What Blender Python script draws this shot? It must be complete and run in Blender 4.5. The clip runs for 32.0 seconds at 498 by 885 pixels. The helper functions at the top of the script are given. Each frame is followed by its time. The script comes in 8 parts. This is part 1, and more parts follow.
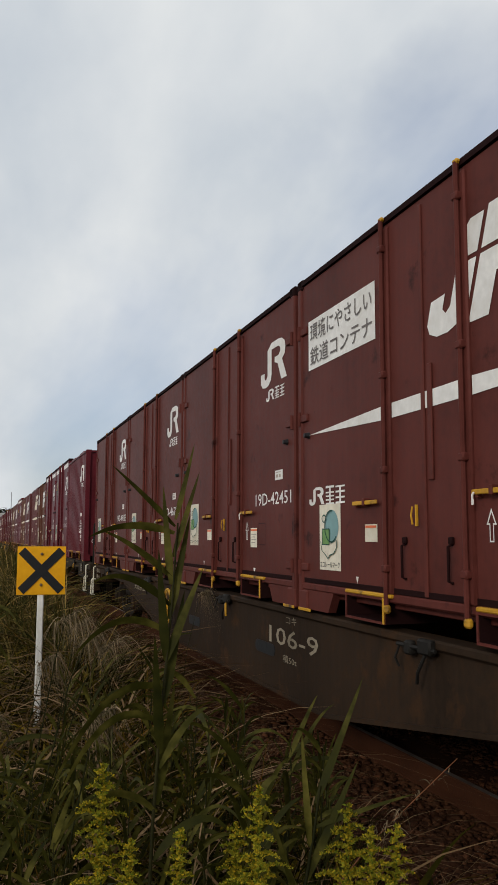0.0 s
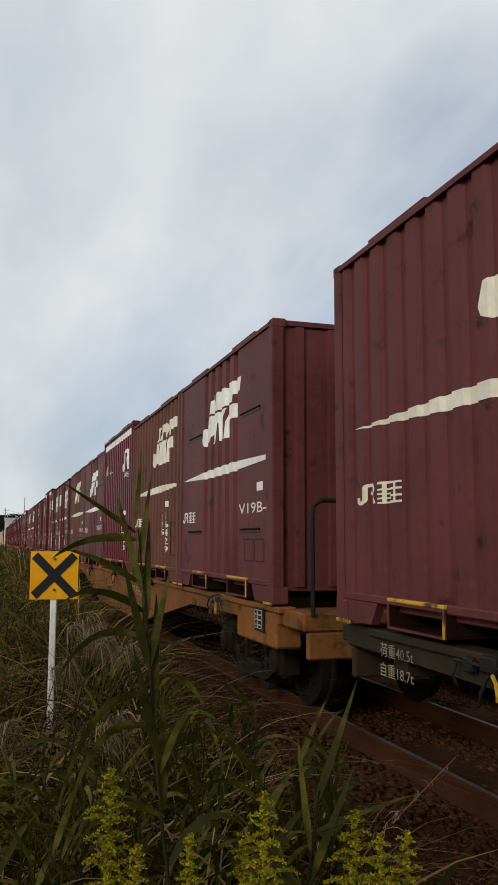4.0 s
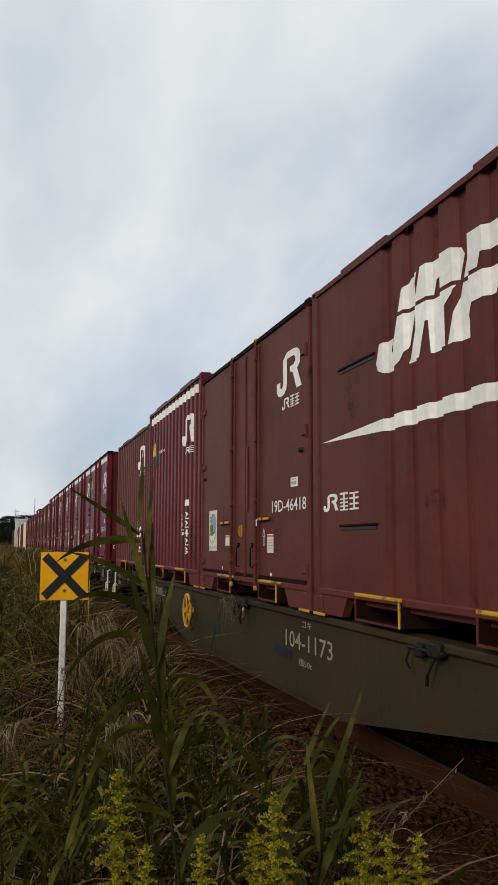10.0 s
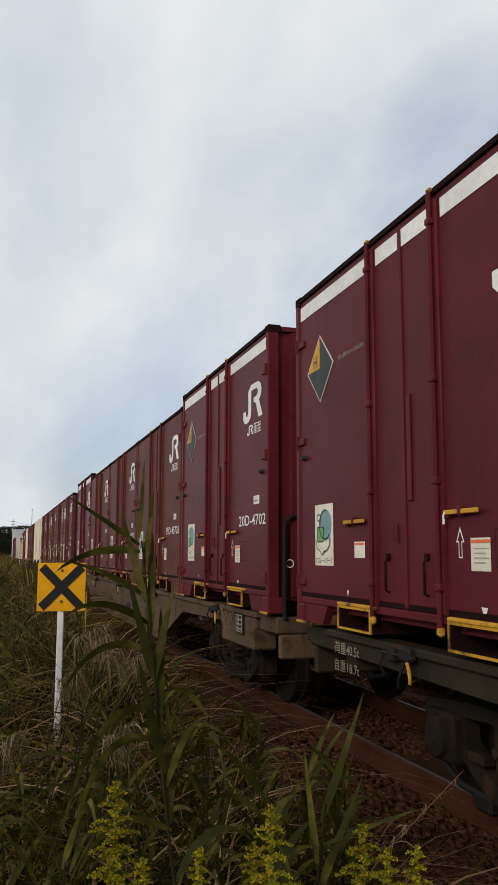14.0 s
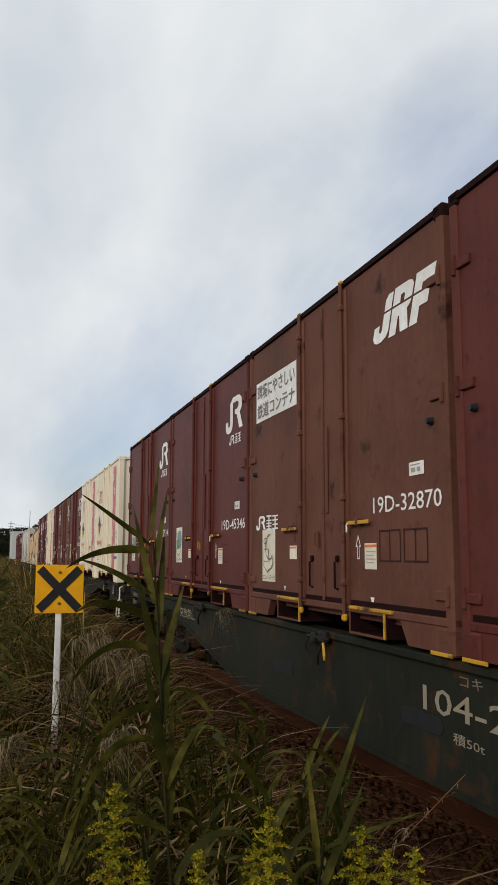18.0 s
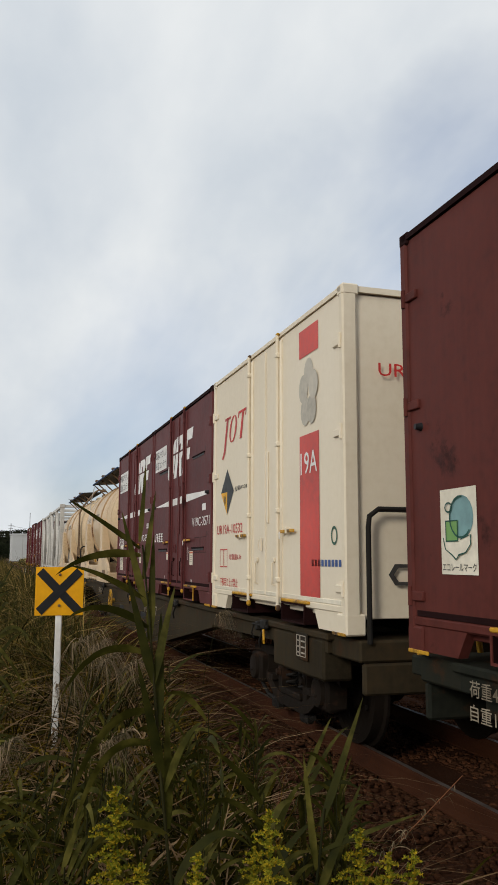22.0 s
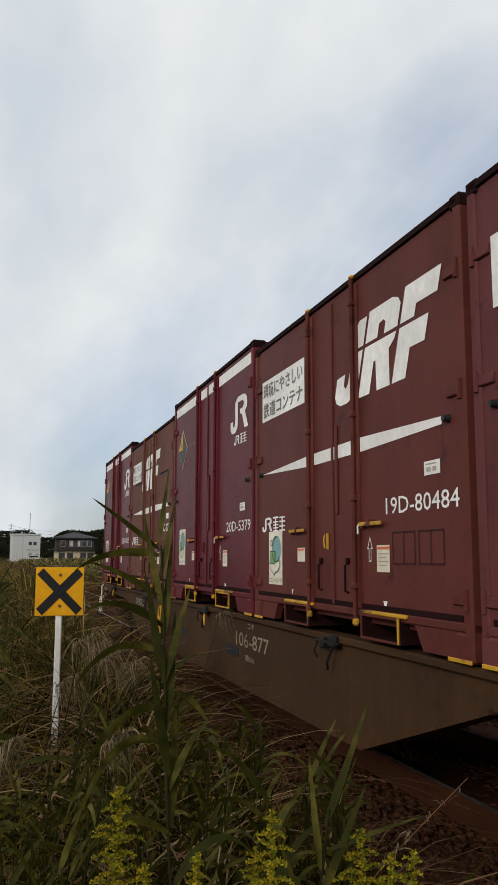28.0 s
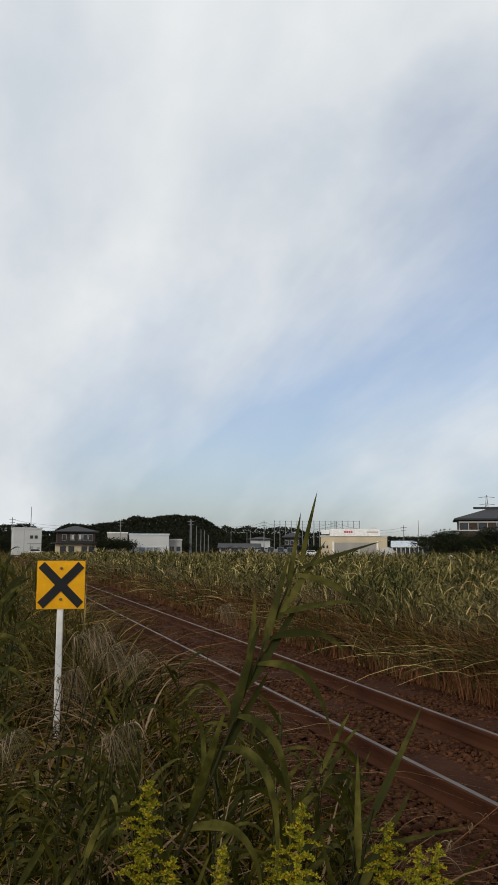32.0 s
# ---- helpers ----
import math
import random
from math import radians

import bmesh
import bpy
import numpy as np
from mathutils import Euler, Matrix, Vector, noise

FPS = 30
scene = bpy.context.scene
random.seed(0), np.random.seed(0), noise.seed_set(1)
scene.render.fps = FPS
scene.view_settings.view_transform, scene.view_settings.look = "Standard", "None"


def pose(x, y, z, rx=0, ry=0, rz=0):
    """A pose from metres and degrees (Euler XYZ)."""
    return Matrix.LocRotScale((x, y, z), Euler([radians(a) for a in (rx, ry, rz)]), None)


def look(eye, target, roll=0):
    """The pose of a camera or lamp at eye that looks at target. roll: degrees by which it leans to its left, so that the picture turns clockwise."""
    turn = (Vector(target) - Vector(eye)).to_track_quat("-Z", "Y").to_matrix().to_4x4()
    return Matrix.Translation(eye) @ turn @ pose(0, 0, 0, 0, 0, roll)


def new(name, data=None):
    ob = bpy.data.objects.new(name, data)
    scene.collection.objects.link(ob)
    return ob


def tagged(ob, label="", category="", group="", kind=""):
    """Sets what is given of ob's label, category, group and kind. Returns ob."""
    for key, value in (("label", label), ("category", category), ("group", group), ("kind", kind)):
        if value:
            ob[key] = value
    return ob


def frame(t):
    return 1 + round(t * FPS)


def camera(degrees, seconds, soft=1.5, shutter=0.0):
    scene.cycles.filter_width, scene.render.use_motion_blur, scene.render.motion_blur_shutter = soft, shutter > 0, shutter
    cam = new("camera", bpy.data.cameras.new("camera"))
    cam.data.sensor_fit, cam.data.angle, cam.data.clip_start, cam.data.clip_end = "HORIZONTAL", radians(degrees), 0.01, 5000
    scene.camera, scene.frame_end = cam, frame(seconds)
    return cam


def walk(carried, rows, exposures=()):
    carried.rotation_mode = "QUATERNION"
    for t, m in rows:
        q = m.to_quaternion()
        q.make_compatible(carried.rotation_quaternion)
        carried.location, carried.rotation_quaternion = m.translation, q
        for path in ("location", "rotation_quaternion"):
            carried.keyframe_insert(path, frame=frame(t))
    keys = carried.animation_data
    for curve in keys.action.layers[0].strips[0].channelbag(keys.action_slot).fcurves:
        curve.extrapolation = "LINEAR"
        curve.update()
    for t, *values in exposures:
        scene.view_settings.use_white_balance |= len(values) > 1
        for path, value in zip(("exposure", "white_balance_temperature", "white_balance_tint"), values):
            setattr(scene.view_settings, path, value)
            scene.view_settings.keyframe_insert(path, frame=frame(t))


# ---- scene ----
SUN_POWER = 1.5
# ---------------------------------------------------------------- camera and walk
EYE = 1.531
LENS = 33.74
TURNS = [
    (0.0, 18.4, 6.59), (0.5, 18.47, 6.59), (1.0, 18.4, 6.51), (1.5, 18.28, 6.44), (2.0, 18.1, 6.32), (2.5, 17.88, 6.44),
    (3.5, 17.6, 6.8), (4.5, 17.45, 7.07), (5.0, 17.47, 7.22), (5.5, 17.46, 7.3), (6.0, 17.45, 7.35), (6.5, 17.43, 7.42), (7.0, 17.33, 7.43),
    (7.5, 17.21, 7.4), (8.0, 17.15, 7.3), (8.5, 17.22, 7.12), (9.0, 17.3, 7.05), (9.5, 17.1, 6.99), (10.0, 16.8, 7.0),
    (10.5, 16.76, 7.1), (11.0, 16.67, 7.22), (11.5, 16.66, 7.3), (12.0, 16.67, 7.35), (12.5, 16.74, 7.43), (13.0, 16.85, 7.54),
    (13.5, 16.9, 7.66), (14.0, 16.97, 7.77), (14.5, 17.02, 7.87), (15.5, 17.06, 7.94), (16.5, 17.12, 7.97), (17.0, 17.19, 7.95), (17.5, 17.14, 7.88),
    (18.0, 17.11, 7.91), (18.5, 17.1, 7.99), (19.0, 17.1, 8.03), (20.0, 17.11, 8.12), (21.0, 17.1, 8.1), (22.0, 17.1, 8.07),
    (22.5, 17.12, 7.92), (23.0, 17.2, 7.85), (23.5, 17.21, 7.89), (24.0, 17.19, 7.96), (24.5, 17.12, 8.02), (25.0, 17.12, 8.1),
    (25.5, 17.03, 8.18), (26.5, 17.0, 8.2), (27.5, 17.03, 8.14), (28.0, 17.09, 8.08), (28.5, 17.1, 8.01), (29.0, 17.08, 7.97), (29.5, 16.98, 7.96),
    (30.0, 16.88, 7.9), (30.5, 16.88, 7.87), (31.0, 16.96, 7.77), (31.5, 16.99, 7.67), (32.0, 17.02, 7.62)]


def turned(value, middle):
    return middle + (value - middle) / 1.05


cam = camera(LENS, 32.0, soft=1.6)
walk(cam, [(t, pose(0, 0, EYE, 90 + turned(p, 7.62), 0, -turned(y, 17.02)) @ pose(0, 0, 0, 0, 0, 0.19)) for t, y, p in TURNS],
     exposures=[(0, -0.15), (6, -0.1), (12, -0.05), (32, -0.04)])

# ---------------------------------------------------------------- sky and sun
SUN_UP, SUN_AZ = radians(21), radians(228)      # azimuth from the line of the track, clockwise


def build_sky():
    world = bpy.data.worlds.new("sky")
    scene.world = world
    world.use_nodes = True
    nt = world.node_tree
    nt.nodes.clear()
    N, K = nt.nodes.new, nt.links.new
    out, bg = N("ShaderNodeOutputWorld"), N("ShaderNodeBackground")
    sky = N("ShaderNodeTexSky")
    sky.sky_type, sky.sun_disc = "NISHITA", False
    sky.sun_elevation, sky.sun_rotation = SUN_UP, SUN_AZ
    sky.dust_density, sky.ozone_density = 2.0, 1.5
    co, sep = N("ShaderNodeTexCoord"), N("ShaderNodeSeparateXYZ")
    K(co.outputs["Generated"], sep.inputs[0])
    # a flat cloud deck: the direction divided by its height
    up = N("ShaderNodeMath"); up.operation = "MAXIMUM"; up.inputs[1].default_value = 0.0
    K(sep.outputs["Z"], up.inputs[0])
    lift = N("ShaderNodeMath"); lift.operation = "ADD"; lift.inputs[1].default_value = 0.55
    K(up.outputs[0], lift.inputs[0])
    dx, dy = N("ShaderNodeMath"), N("ShaderNodeMath")
    for d, axis in ((dx, "X"), (dy, "Y")):
        d.operation = "DIVIDE"
        K(sep.outputs[axis], d.inputs[0]); K(lift.outputs[0], d.inputs[1])
    both = N("ShaderNodeCombineXYZ")
    K(dx.outputs[0], both.inputs["X"]); K(dy.outputs[0], both.inputs["Y"])
    place = N("ShaderNodeMapping")
    place.inputs["Location"].default_value = (4.615, -4.653, 0)
    place.inputs["Rotation"].default_value = (0, 0, radians(89.5))
    place.inputs["Scale"].default_value = (1.5, 1.0, 1)
    K(both.outputs[0], place.inputs["Vector"])
    big, fine = N("ShaderNodeTexNoise"), N("ShaderNodeTexNoise")
    big.inputs["Scale"].default_value, big.inputs["Detail"].default_value, big.inputs["Roughness"].default_value = 1.15, 6, 0.54
    big.inputs["Distortion"].default_value = 0.35
    fine.inputs["Scale"].default_value, fine.inputs["Detail"].default_value = 3.1, 5
    K(place.outputs[0], big.inputs["Vector"]); K(place.outputs[0], fine.inputs["Vector"])
    cover = N("ShaderNodeValToRGB")
    cover.color_ramp.elements[0].position, cover.color_ramp.elements[1].position = 0.34, 0.62
    cover.color_ramp.elements[0].color, cover.color_ramp.elements[1].color = (0.32, 0.32, 0.32, 1), (1, 1, 1, 1)
    side = N("ShaderNodeMath"); side.operation = "MULTIPLY_ADD"
    side.inputs[1].default_value, side.inputs[2].default_value = -0.26, 0.06
    K(dx.outputs[0], side.inputs[0])
    thin = N("ShaderNodeMath"); thin.operation = "ADD"
    K(big.outputs["Fac"], thin.inputs[0]); K(side.outputs[0], thin.inputs[1])
    rise = N("ShaderNodeMath"); rise.operation = "MULTIPLY_ADD"     # thicker overhead, thin towards the horizon
    rise.inputs[1].default_value = 0.3
    K(up.outputs[0], rise.inputs[0]); K(thin.outputs[0], rise.inputs[2])
    K(rise.outputs[0], cover.inputs[0])
    tone = N("ShaderNodeValToRGB")
    tone.color_ramp.elements[0].position, tone.color_ramp.elements[1].position = 0.3, 0.7
    tone.color_ramp.elements[0].color, tone.color_ramp.elements[1].color = (0.62, 0.675, 0.735, 1), (0.845, 0.87, 0.88, 1)
    K(fine.outputs["Fac"], tone.inputs[0])
    blue = N("ShaderNodeMix"); blue.data_type = "RGBA"; blue.blend_type = "MULTIPLY"; blue.inputs["Factor"].default_value = 1
    K(sky.outputs[0], blue.inputs["A"]); blue.inputs["B"].default_value = (0.096, 0.106, 0.128, 1)
    mix = N("ShaderNodeMix"); mix.data_type = "RGBA"
    K(cover.outputs[0], mix.inputs["Factor"]); K(blue.outputs["Result"], mix.inputs["A"]); K(tone.outputs[0], mix.inputs["B"])
    K(mix.outputs["Result"], bg.inputs["Color"])
    bg.inputs["Strength"].default_value = 1.0
    K(bg.outputs[0], out.inputs[0])
    lamp = bpy.data.lights.new("sun", "SUN")
    lamp.energy, lamp.angle, lamp.color = SUN_POWER, radians(16), (1.0, 0.94, 0.85)
    ob = new("sun", lamp)
    way = Vector((math.sin(SUN_AZ) * math.cos(SUN_UP), math.cos(SUN_AZ) * math.cos(SUN_UP), math.sin(SUN_UP)))
    ob.matrix_world = look(way * 60, (0, 0, 0))


build_sky()

# ---------------------------------------------------------------- materials
MATS = {}


def material(name, base, rough=0.6, metal=0.0, dark=None, light=None, grain=18.0, patch=1.6, bump=0.15, streak=0.0, rust=None,
             rust_at=0.68, islands=None, spec=0.25, thin=0.0):
    """Base colour with stains at two sizes, fine relief, optional vertical runs, rust patches or a colour for each island."""
    m = bpy.data.materials.new(name)
    m.use_nodes = True
    nt = m.node_tree
    N, K = nt.nodes.new, nt.links.new
    bsdf = nt.nodes["Principled BSDF"]
    bsdf.inputs["Metallic"].default_value = metal
    bsdf.inputs["Specular IOR Level"].default_value = spec
    co, info, add = N("ShaderNodeTexCoord"), N("ShaderNodeObjectInfo"), N("ShaderNodeVectorMath")
    spread = N("ShaderNodeVectorMath"); spread.operation = "SCALE"; spread.inputs[0].default_value = (11, 7, 5)
    K(info.outputs["Random"], spread.inputs["Scale"])
    add.operation = "ADD"
    K(co.outputs["Object"], add.inputs[0]); K(spread.outputs[0], add.inputs[1])
    coarse, small = N("ShaderNodeTexNoise"), N("ShaderNodeTexNoise")
    coarse.inputs["Scale"].default_value, coarse.inputs["Detail"].default_value = patch, 6
    small.inputs["Scale"].default_value, small.inputs["Detail"].default_value = grain, 5
    K(add.outputs[0], coarse.inputs["Vector"]); K(add.outputs[0], small.inputs["Vector"])
    dark = dark or tuple(c * 0.66 for c in base)
    light = light or tuple(min(1, c * 1.28) for c in base)
    ramp = N("ShaderNodeValToRGB")
    e = ramp.color_ramp.elements
    e[0].position, e[1].position = 0.3, 0.72
    e[0].color, e[1].color = (*dark, 1), (*light, 1)
    mid = e.new(0.5); mid.color = (*base, 1)
    blend = N("ShaderNodeMix"); blend.data_type = "FLOAT"; blend.inputs["Factor"].default_value = 0.38
    K(coarse.outputs["Fac"], blend.inputs["A"]); K(small.outputs["Fac"], blend.inputs["B"])
    K(blend.outputs["Result"], ramp.inputs[0])
    colour = ramp.outputs[0]
    if islands:
        geo, pick = N("ShaderNodeNewGeometry"), N("ShaderNodeValToRGB")
        pick.color_ramp.interpolation = "LINEAR"
        ce = pick.color_ramp.elements
        for i, (at, c) in enumerate(islands):
            el = ce[i] if i < 2 else ce.new(at)
            el.position, el.color = at, (*c, 1)
        K(geo.outputs["Random Per Island"], pick.inputs[0])
        mx = N("ShaderNodeMix"); mx.data_type = "RGBA"; mx.blend_type = "MULTIPLY"; mx.inputs["Factor"].default_value = 1
        K(pick.outputs[0], mx.inputs["A"]); K(colour, mx.inputs["B"])
        colour = mx.outputs["Result"]
    if streak:
        sq, run = N("ShaderNodeMapping"), N("ShaderNodeTexNoise")
        sq.inputs["Scale"].default_value = (9, 9, 0.55)
        run.inputs["Scale"].default_value, run.inputs["Detail"].default_value = 2.2, 4
        K(add.outputs[0], sq.inputs[0]); K(sq.outputs[0], run.inputs["Vector"])
        sr = N("ShaderNodeValToRGB")
        sr.color_ramp.elements[0].position, sr.color_ramp.elements[1].position = 0.42, 0.75
        K(run.outputs["Fac"], sr.inputs[0])
        sf = N("ShaderNodeMath"); sf.operation = "MULTIPLY"; sf.inputs[1].default_value = streak
        K(sr.outputs[0], sf.inputs[0])
        mx = N("ShaderNodeMix"); mx.data_type = "RGBA"
        mx.inputs["B"].default_value = (*[1.3 * c + 0.005 for c in light], 1)
        K(sf.outputs[0], mx.inputs["Factor"]); K(colour, mx.inputs["A"])
        colour = mx.outputs["Result"]
    if rust:
        rn, rr = N("ShaderNodeTexNoise"), N("ShaderNodeValToRGB")
        rn.inputs["Scale"].default_value, rn.inputs["Detail"].default_value, rn.inputs["Roughness"].default_value = 3.4, 8, 0.65
        K(add.outputs[0], rn.inputs["Vector"])
        rr.color_ramp.elements[0].position, rr.color_ramp.elements[1].position = rust_at - 0.05, rust_at + 0.05
        K(rn.outputs["Fac"], rr.inputs[0])
        mx = N("ShaderNodeMix"); mx.data_type = "RGBA"; mx.inputs["B"].default_value = (*rust, 1)
        K(rr.outputs[0], mx.inputs["Factor"]); K(colour, mx.inputs["A"])
        colour = mx.outputs["Result"]
    K(colour, bsdf.inputs["Base Color"])
    rg = N("ShaderNodeMapRange")
    rg.inputs["To Min"].default_value, rg.inputs["To Max"].default_value = max(0.05, rough - 0.14), min(1, rough + 0.14)
    K(small.outputs["Fac"], rg.inputs["Value"]); K(rg.outputs[0], bsdf.inputs["Roughness"])
    if bump:
        bn = N("ShaderNodeBump"); bn.inputs["Strength"].default_value, bn.inputs["Distance"].default_value = bump, 0.01
        K(small.outputs["Fac"], bn.inputs["Height"]); K(bn.outputs[0], bsdf.inputs["Normal"])
    if thin:
        tr, ms = N("ShaderNodeBsdfTranslucent"), N("ShaderNodeMixShader")
        K(colour, tr.inputs[0]); ms.inputs[0].default_value = thin
        K(bsdf.outputs[0], ms.inputs[1]); K(tr.outputs[0], ms.inputs[2])
        K(ms.outputs[0], nt.nodes["Material Output"].inputs[0])
    MATS[name] = m
    return m


RUST = (0.12, 0.045, 0.02)
material("maroon", (0.0980, 0.0145, 0.0195), 0.42, streak=0.1, bump=0.05, spec=0.06)
material("red_brown", (0.1020, 0.0275, 0.0215), 0.5, streak=0.14, bump=0.06, spec=0.06, rust=(0.04, 0.012, 0.01), rust_at=0.66)
material("dull_brown", (0.1220, 0.0500, 0.0340), 0.6, streak=0.16, bump=0.08, spec=0.06, rust=(0.045, 0.017, 0.012), rust_at=0.65)
material("plum", (0.1100, 0.0330, 0.0320), 0.5, streak=0.14, bump=0.06, spec=0.06, rust=(0.034, 0.011, 0.01), rust_at=0.65)
# also colours the fork pocket insides and under-door strip in place of shade
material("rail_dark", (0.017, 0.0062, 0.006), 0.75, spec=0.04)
material("frame_line", (0.036, 0.011, 0.0105), 0.6, spec=0.1)
material("cream", (0.76, 0.665, 0.505), 0.5, dark=(0.7, 0.6, 0.44), light=(0.8, 0.71, 0.56), patch=0.6, streak=0.04, bump=0.05, rust=(0.3, 0.2, 0.11), rust_at=0.74)
material("tank_cream", (0.6, 0.445, 0.27), 0.42, dark=(0.42, 0.27, 0.14), light=(0.66, 0.5, 0.32), patch=0.5, streak=0.03, bump=0.04, rust=(0.2, 0.1, 0.048), rust_at=0.69)
material("hoop_cream", (0.47, 0.32, 0.18), 0.5, dark=(0.33, 0.2, 0.1), grain=30, bump=0.1, rust=(0.17, 0.085, 0.04), rust_at=0.58)
material("saddle_cream", (0.62, 0.465, 0.295), 0.5, dark=(0.44, 0.3, 0.17), grain=25, bump=0.06, rust=(0.13, 0.055, 0.024), rust_at=0.625)
material("white_paint", (0.78, 0.76, 0.72), 0.5, dark=(0.66, 0.63, 0.57), bump=0.05)
material("old_white", (0.72, 0.66, 0.53), 0.55, dark=(0.6, 0.52, 0.38), bump=0.06, rust=(0.32, 0.2, 0.12), rust_at=0.72)
material("frame_white", (0.5, 0.47, 0.42), 0.5, dark=(0.34, 0.32, 0.28), streak=0.05, rust=(0.25, 0.13, 0.07), rust_at=0.74)
material("yellow", (0.52, 0.27, 0.018), 0.55, dark=(0.34, 0.16, 0.014), rust=(0.06, 0.03, 0.015), rust_at=0.56, grain=40)
material("sign_yellow", (0.8, 0.38, 0.005), 0.4, dark=(0.7, 0.31, 0.004), bump=0.03)
material("black", (0.015, 0.015, 0.016), 0.5)
material("ink", (0.06, 0.055, 0.05), 0.6, bump=0.0)
material("grey_ink", (0.16, 0.14, 0.13), 0.6, bump=0.0)
material("red_ink", (0.5, 0.035, 0.03), 0.5, bump=0.0)
material("pink", (0.58, 0.13, 0.12), 0.5, dark=(0.5, 0.1, 0.095), light=(0.72, 0.34, 0.31), patch=9, bump=0.02)
material("pale_pink", (0.78, 0.5, 0.47), 0.5, bump=0.0)
material("coral", (0.55, 0.075, 0.06), 0.5, bump=0.02)
material("eco_green", (0.17, 0.33, 0.1), 0.5, bump=0.0)
material("eco_blue", (0.19, 0.33, 0.33), 0.5, bump=0.0)
material("print_grey", (0.38, 0.33, 0.27), 0.6, bump=0.0)
material("faded_print", (0.5, 0.46, 0.38), 0.6, bump=0.02)
material("badge_line", (0.02, 0.08, 0.06), 0.6, bump=0.0)
material("orange_tag", (0.75, 0.16, 0.05), 0.5, bump=0.0)
material("blue_ink", (0.06, 0.11, 0.28), 0.5, bump=0.0)
material("dark_green", (0.04, 0.11, 0.07), 0.5, bump=0.0)
material("amber", (0.72, 0.36, 0.01), 0.5, bump=0.0)
material("slate", (0.022, 0.024, 0.024), 0.5, bump=0.0)
for name, c in {"wagon_black_brown": (0.029, 0.0175, 0.0103), "wagon_grey": (0.027, 0.0215, 0.0145), "wagon_orange": (0.17, 0.072, 0.022),
                "wagon_brown": (0.05, 0.026, 0.0125), "wagon_olive": (0.034, 0.026, 0.0145), "wagon_tan": (0.09, 0.06, 0.037),
                "wagon_teal": (0.0165, 0.0178, 0.0128)}.items():
    material(name, c, 0.75, dark=tuple(0.5 * v for v in c), light=(c[0] * 1.7, c[1] * 1.4, c[2] * 1.2), patch=0.9, streak=0.15, bump=0.12, rust=(0.05, 0.024, 0.011), rust_at=0.6, spec=0.08)
material("bogie_iron", (0.0125, 0.0082, 0.005), 0.8, rust=(0.036, 0.018, 0.0095), rust_at=0.58, bump=0.3, spec=0.15)
material("dark_iron", (0.012, 0.01, 0.008), 0.7, bump=0.25, spec=0.2)
material("wheel_steel", (0.012, 0.0085, 0.006), 0.7, 0.1, spec=0.1)
material("rail_rust", (0.056, 0.0195, 0.0085), 0.9, dark=(0.026, 0.009, 0.005), bump=0.4, grain=60, spec=0.1)
material("rail_top", (0.11, 0.088, 0.074), 0.5, 0.2, dark=(0.06, 0.04, 0.03), grain=9, bump=0.04)
material("canopy_black", (0.02, 0.019, 0.018), 0.7)
material("canopy_blue", (0.03, 0.075, 0.2), 0.5)
material("pale_tank", (0.3, 0.29, 0.27), 0.55, metal=0.2, streak=0.15)
material("pipe_rust", (0.16, 0.1, 0.055), 0.6, rust=RUST)
material("ground_soil", (0.044, 0.0172, 0.008), 0.95, dark=(0.016, 0.0064, 0.0034), light=(0.074, 0.03, 0.0145), patch=0.9, grain=34, bump=1.0, spec=0.05)
material("stone", (0.062, 0.0265, 0.013), 0.95, bump=0.6, spec=0.05, grain=40, islands=[(0, (0.55, 0.5, 0.5)), (1, (1.7, 1.6, 1.6)), (0.5, (0.9, 0.9, 0.9)), (0.9, (1.2, 1.1, 1.0))])
# blade tones: green to tan, spread wider to paint in highlights and dark gaps
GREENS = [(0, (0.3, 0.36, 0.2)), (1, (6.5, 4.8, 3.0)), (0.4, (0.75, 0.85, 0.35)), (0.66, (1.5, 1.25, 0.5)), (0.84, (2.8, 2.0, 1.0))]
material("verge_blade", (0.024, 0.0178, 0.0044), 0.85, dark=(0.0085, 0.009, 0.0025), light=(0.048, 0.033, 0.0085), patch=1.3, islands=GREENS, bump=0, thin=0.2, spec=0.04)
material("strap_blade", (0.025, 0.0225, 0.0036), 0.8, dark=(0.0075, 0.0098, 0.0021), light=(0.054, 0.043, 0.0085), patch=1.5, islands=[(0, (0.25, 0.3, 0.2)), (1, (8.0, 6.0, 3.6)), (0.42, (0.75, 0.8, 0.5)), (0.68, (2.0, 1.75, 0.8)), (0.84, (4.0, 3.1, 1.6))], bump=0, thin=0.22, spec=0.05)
material("dry_stem", (0.2, 0.14, 0.07), 0.8)
material("field_blade", (0.075, 0.062, 0.028), 0.85, dark=(0.028, 0.032, 0.011), light=(0.15, 0.112, 0.058), patch=0.55, islands=[(0, (0.25, 0.33, 0.18)), (1, (4.2, 3.4, 2.4)), (0.45, (0.85, 0.9, 0.45)), (0.75, (1.8, 1.5, 0.85))], bump=0, thin=0.25, spec=0.08)
material("dry_blade", (0.22, 0.16, 0.096), 0.85, islands=[(0, (0.5, 0.42, 0.35)), (1, (1.4, 1.3, 1.15)), (0.5, (0.9, 0.75, 0.6))], bump=0, thin=0.2, spec=0.08)
material("plume_blade", (0.235, 0.175, 0.118), 0.9, islands=[(0, (0.35, 0.38, 0.3)), (1, (1.7, 1.65, 1.5)), (0.6, (0.9, 0.9, 0.8))], bump=0, thin=0.25, spec=0.05)
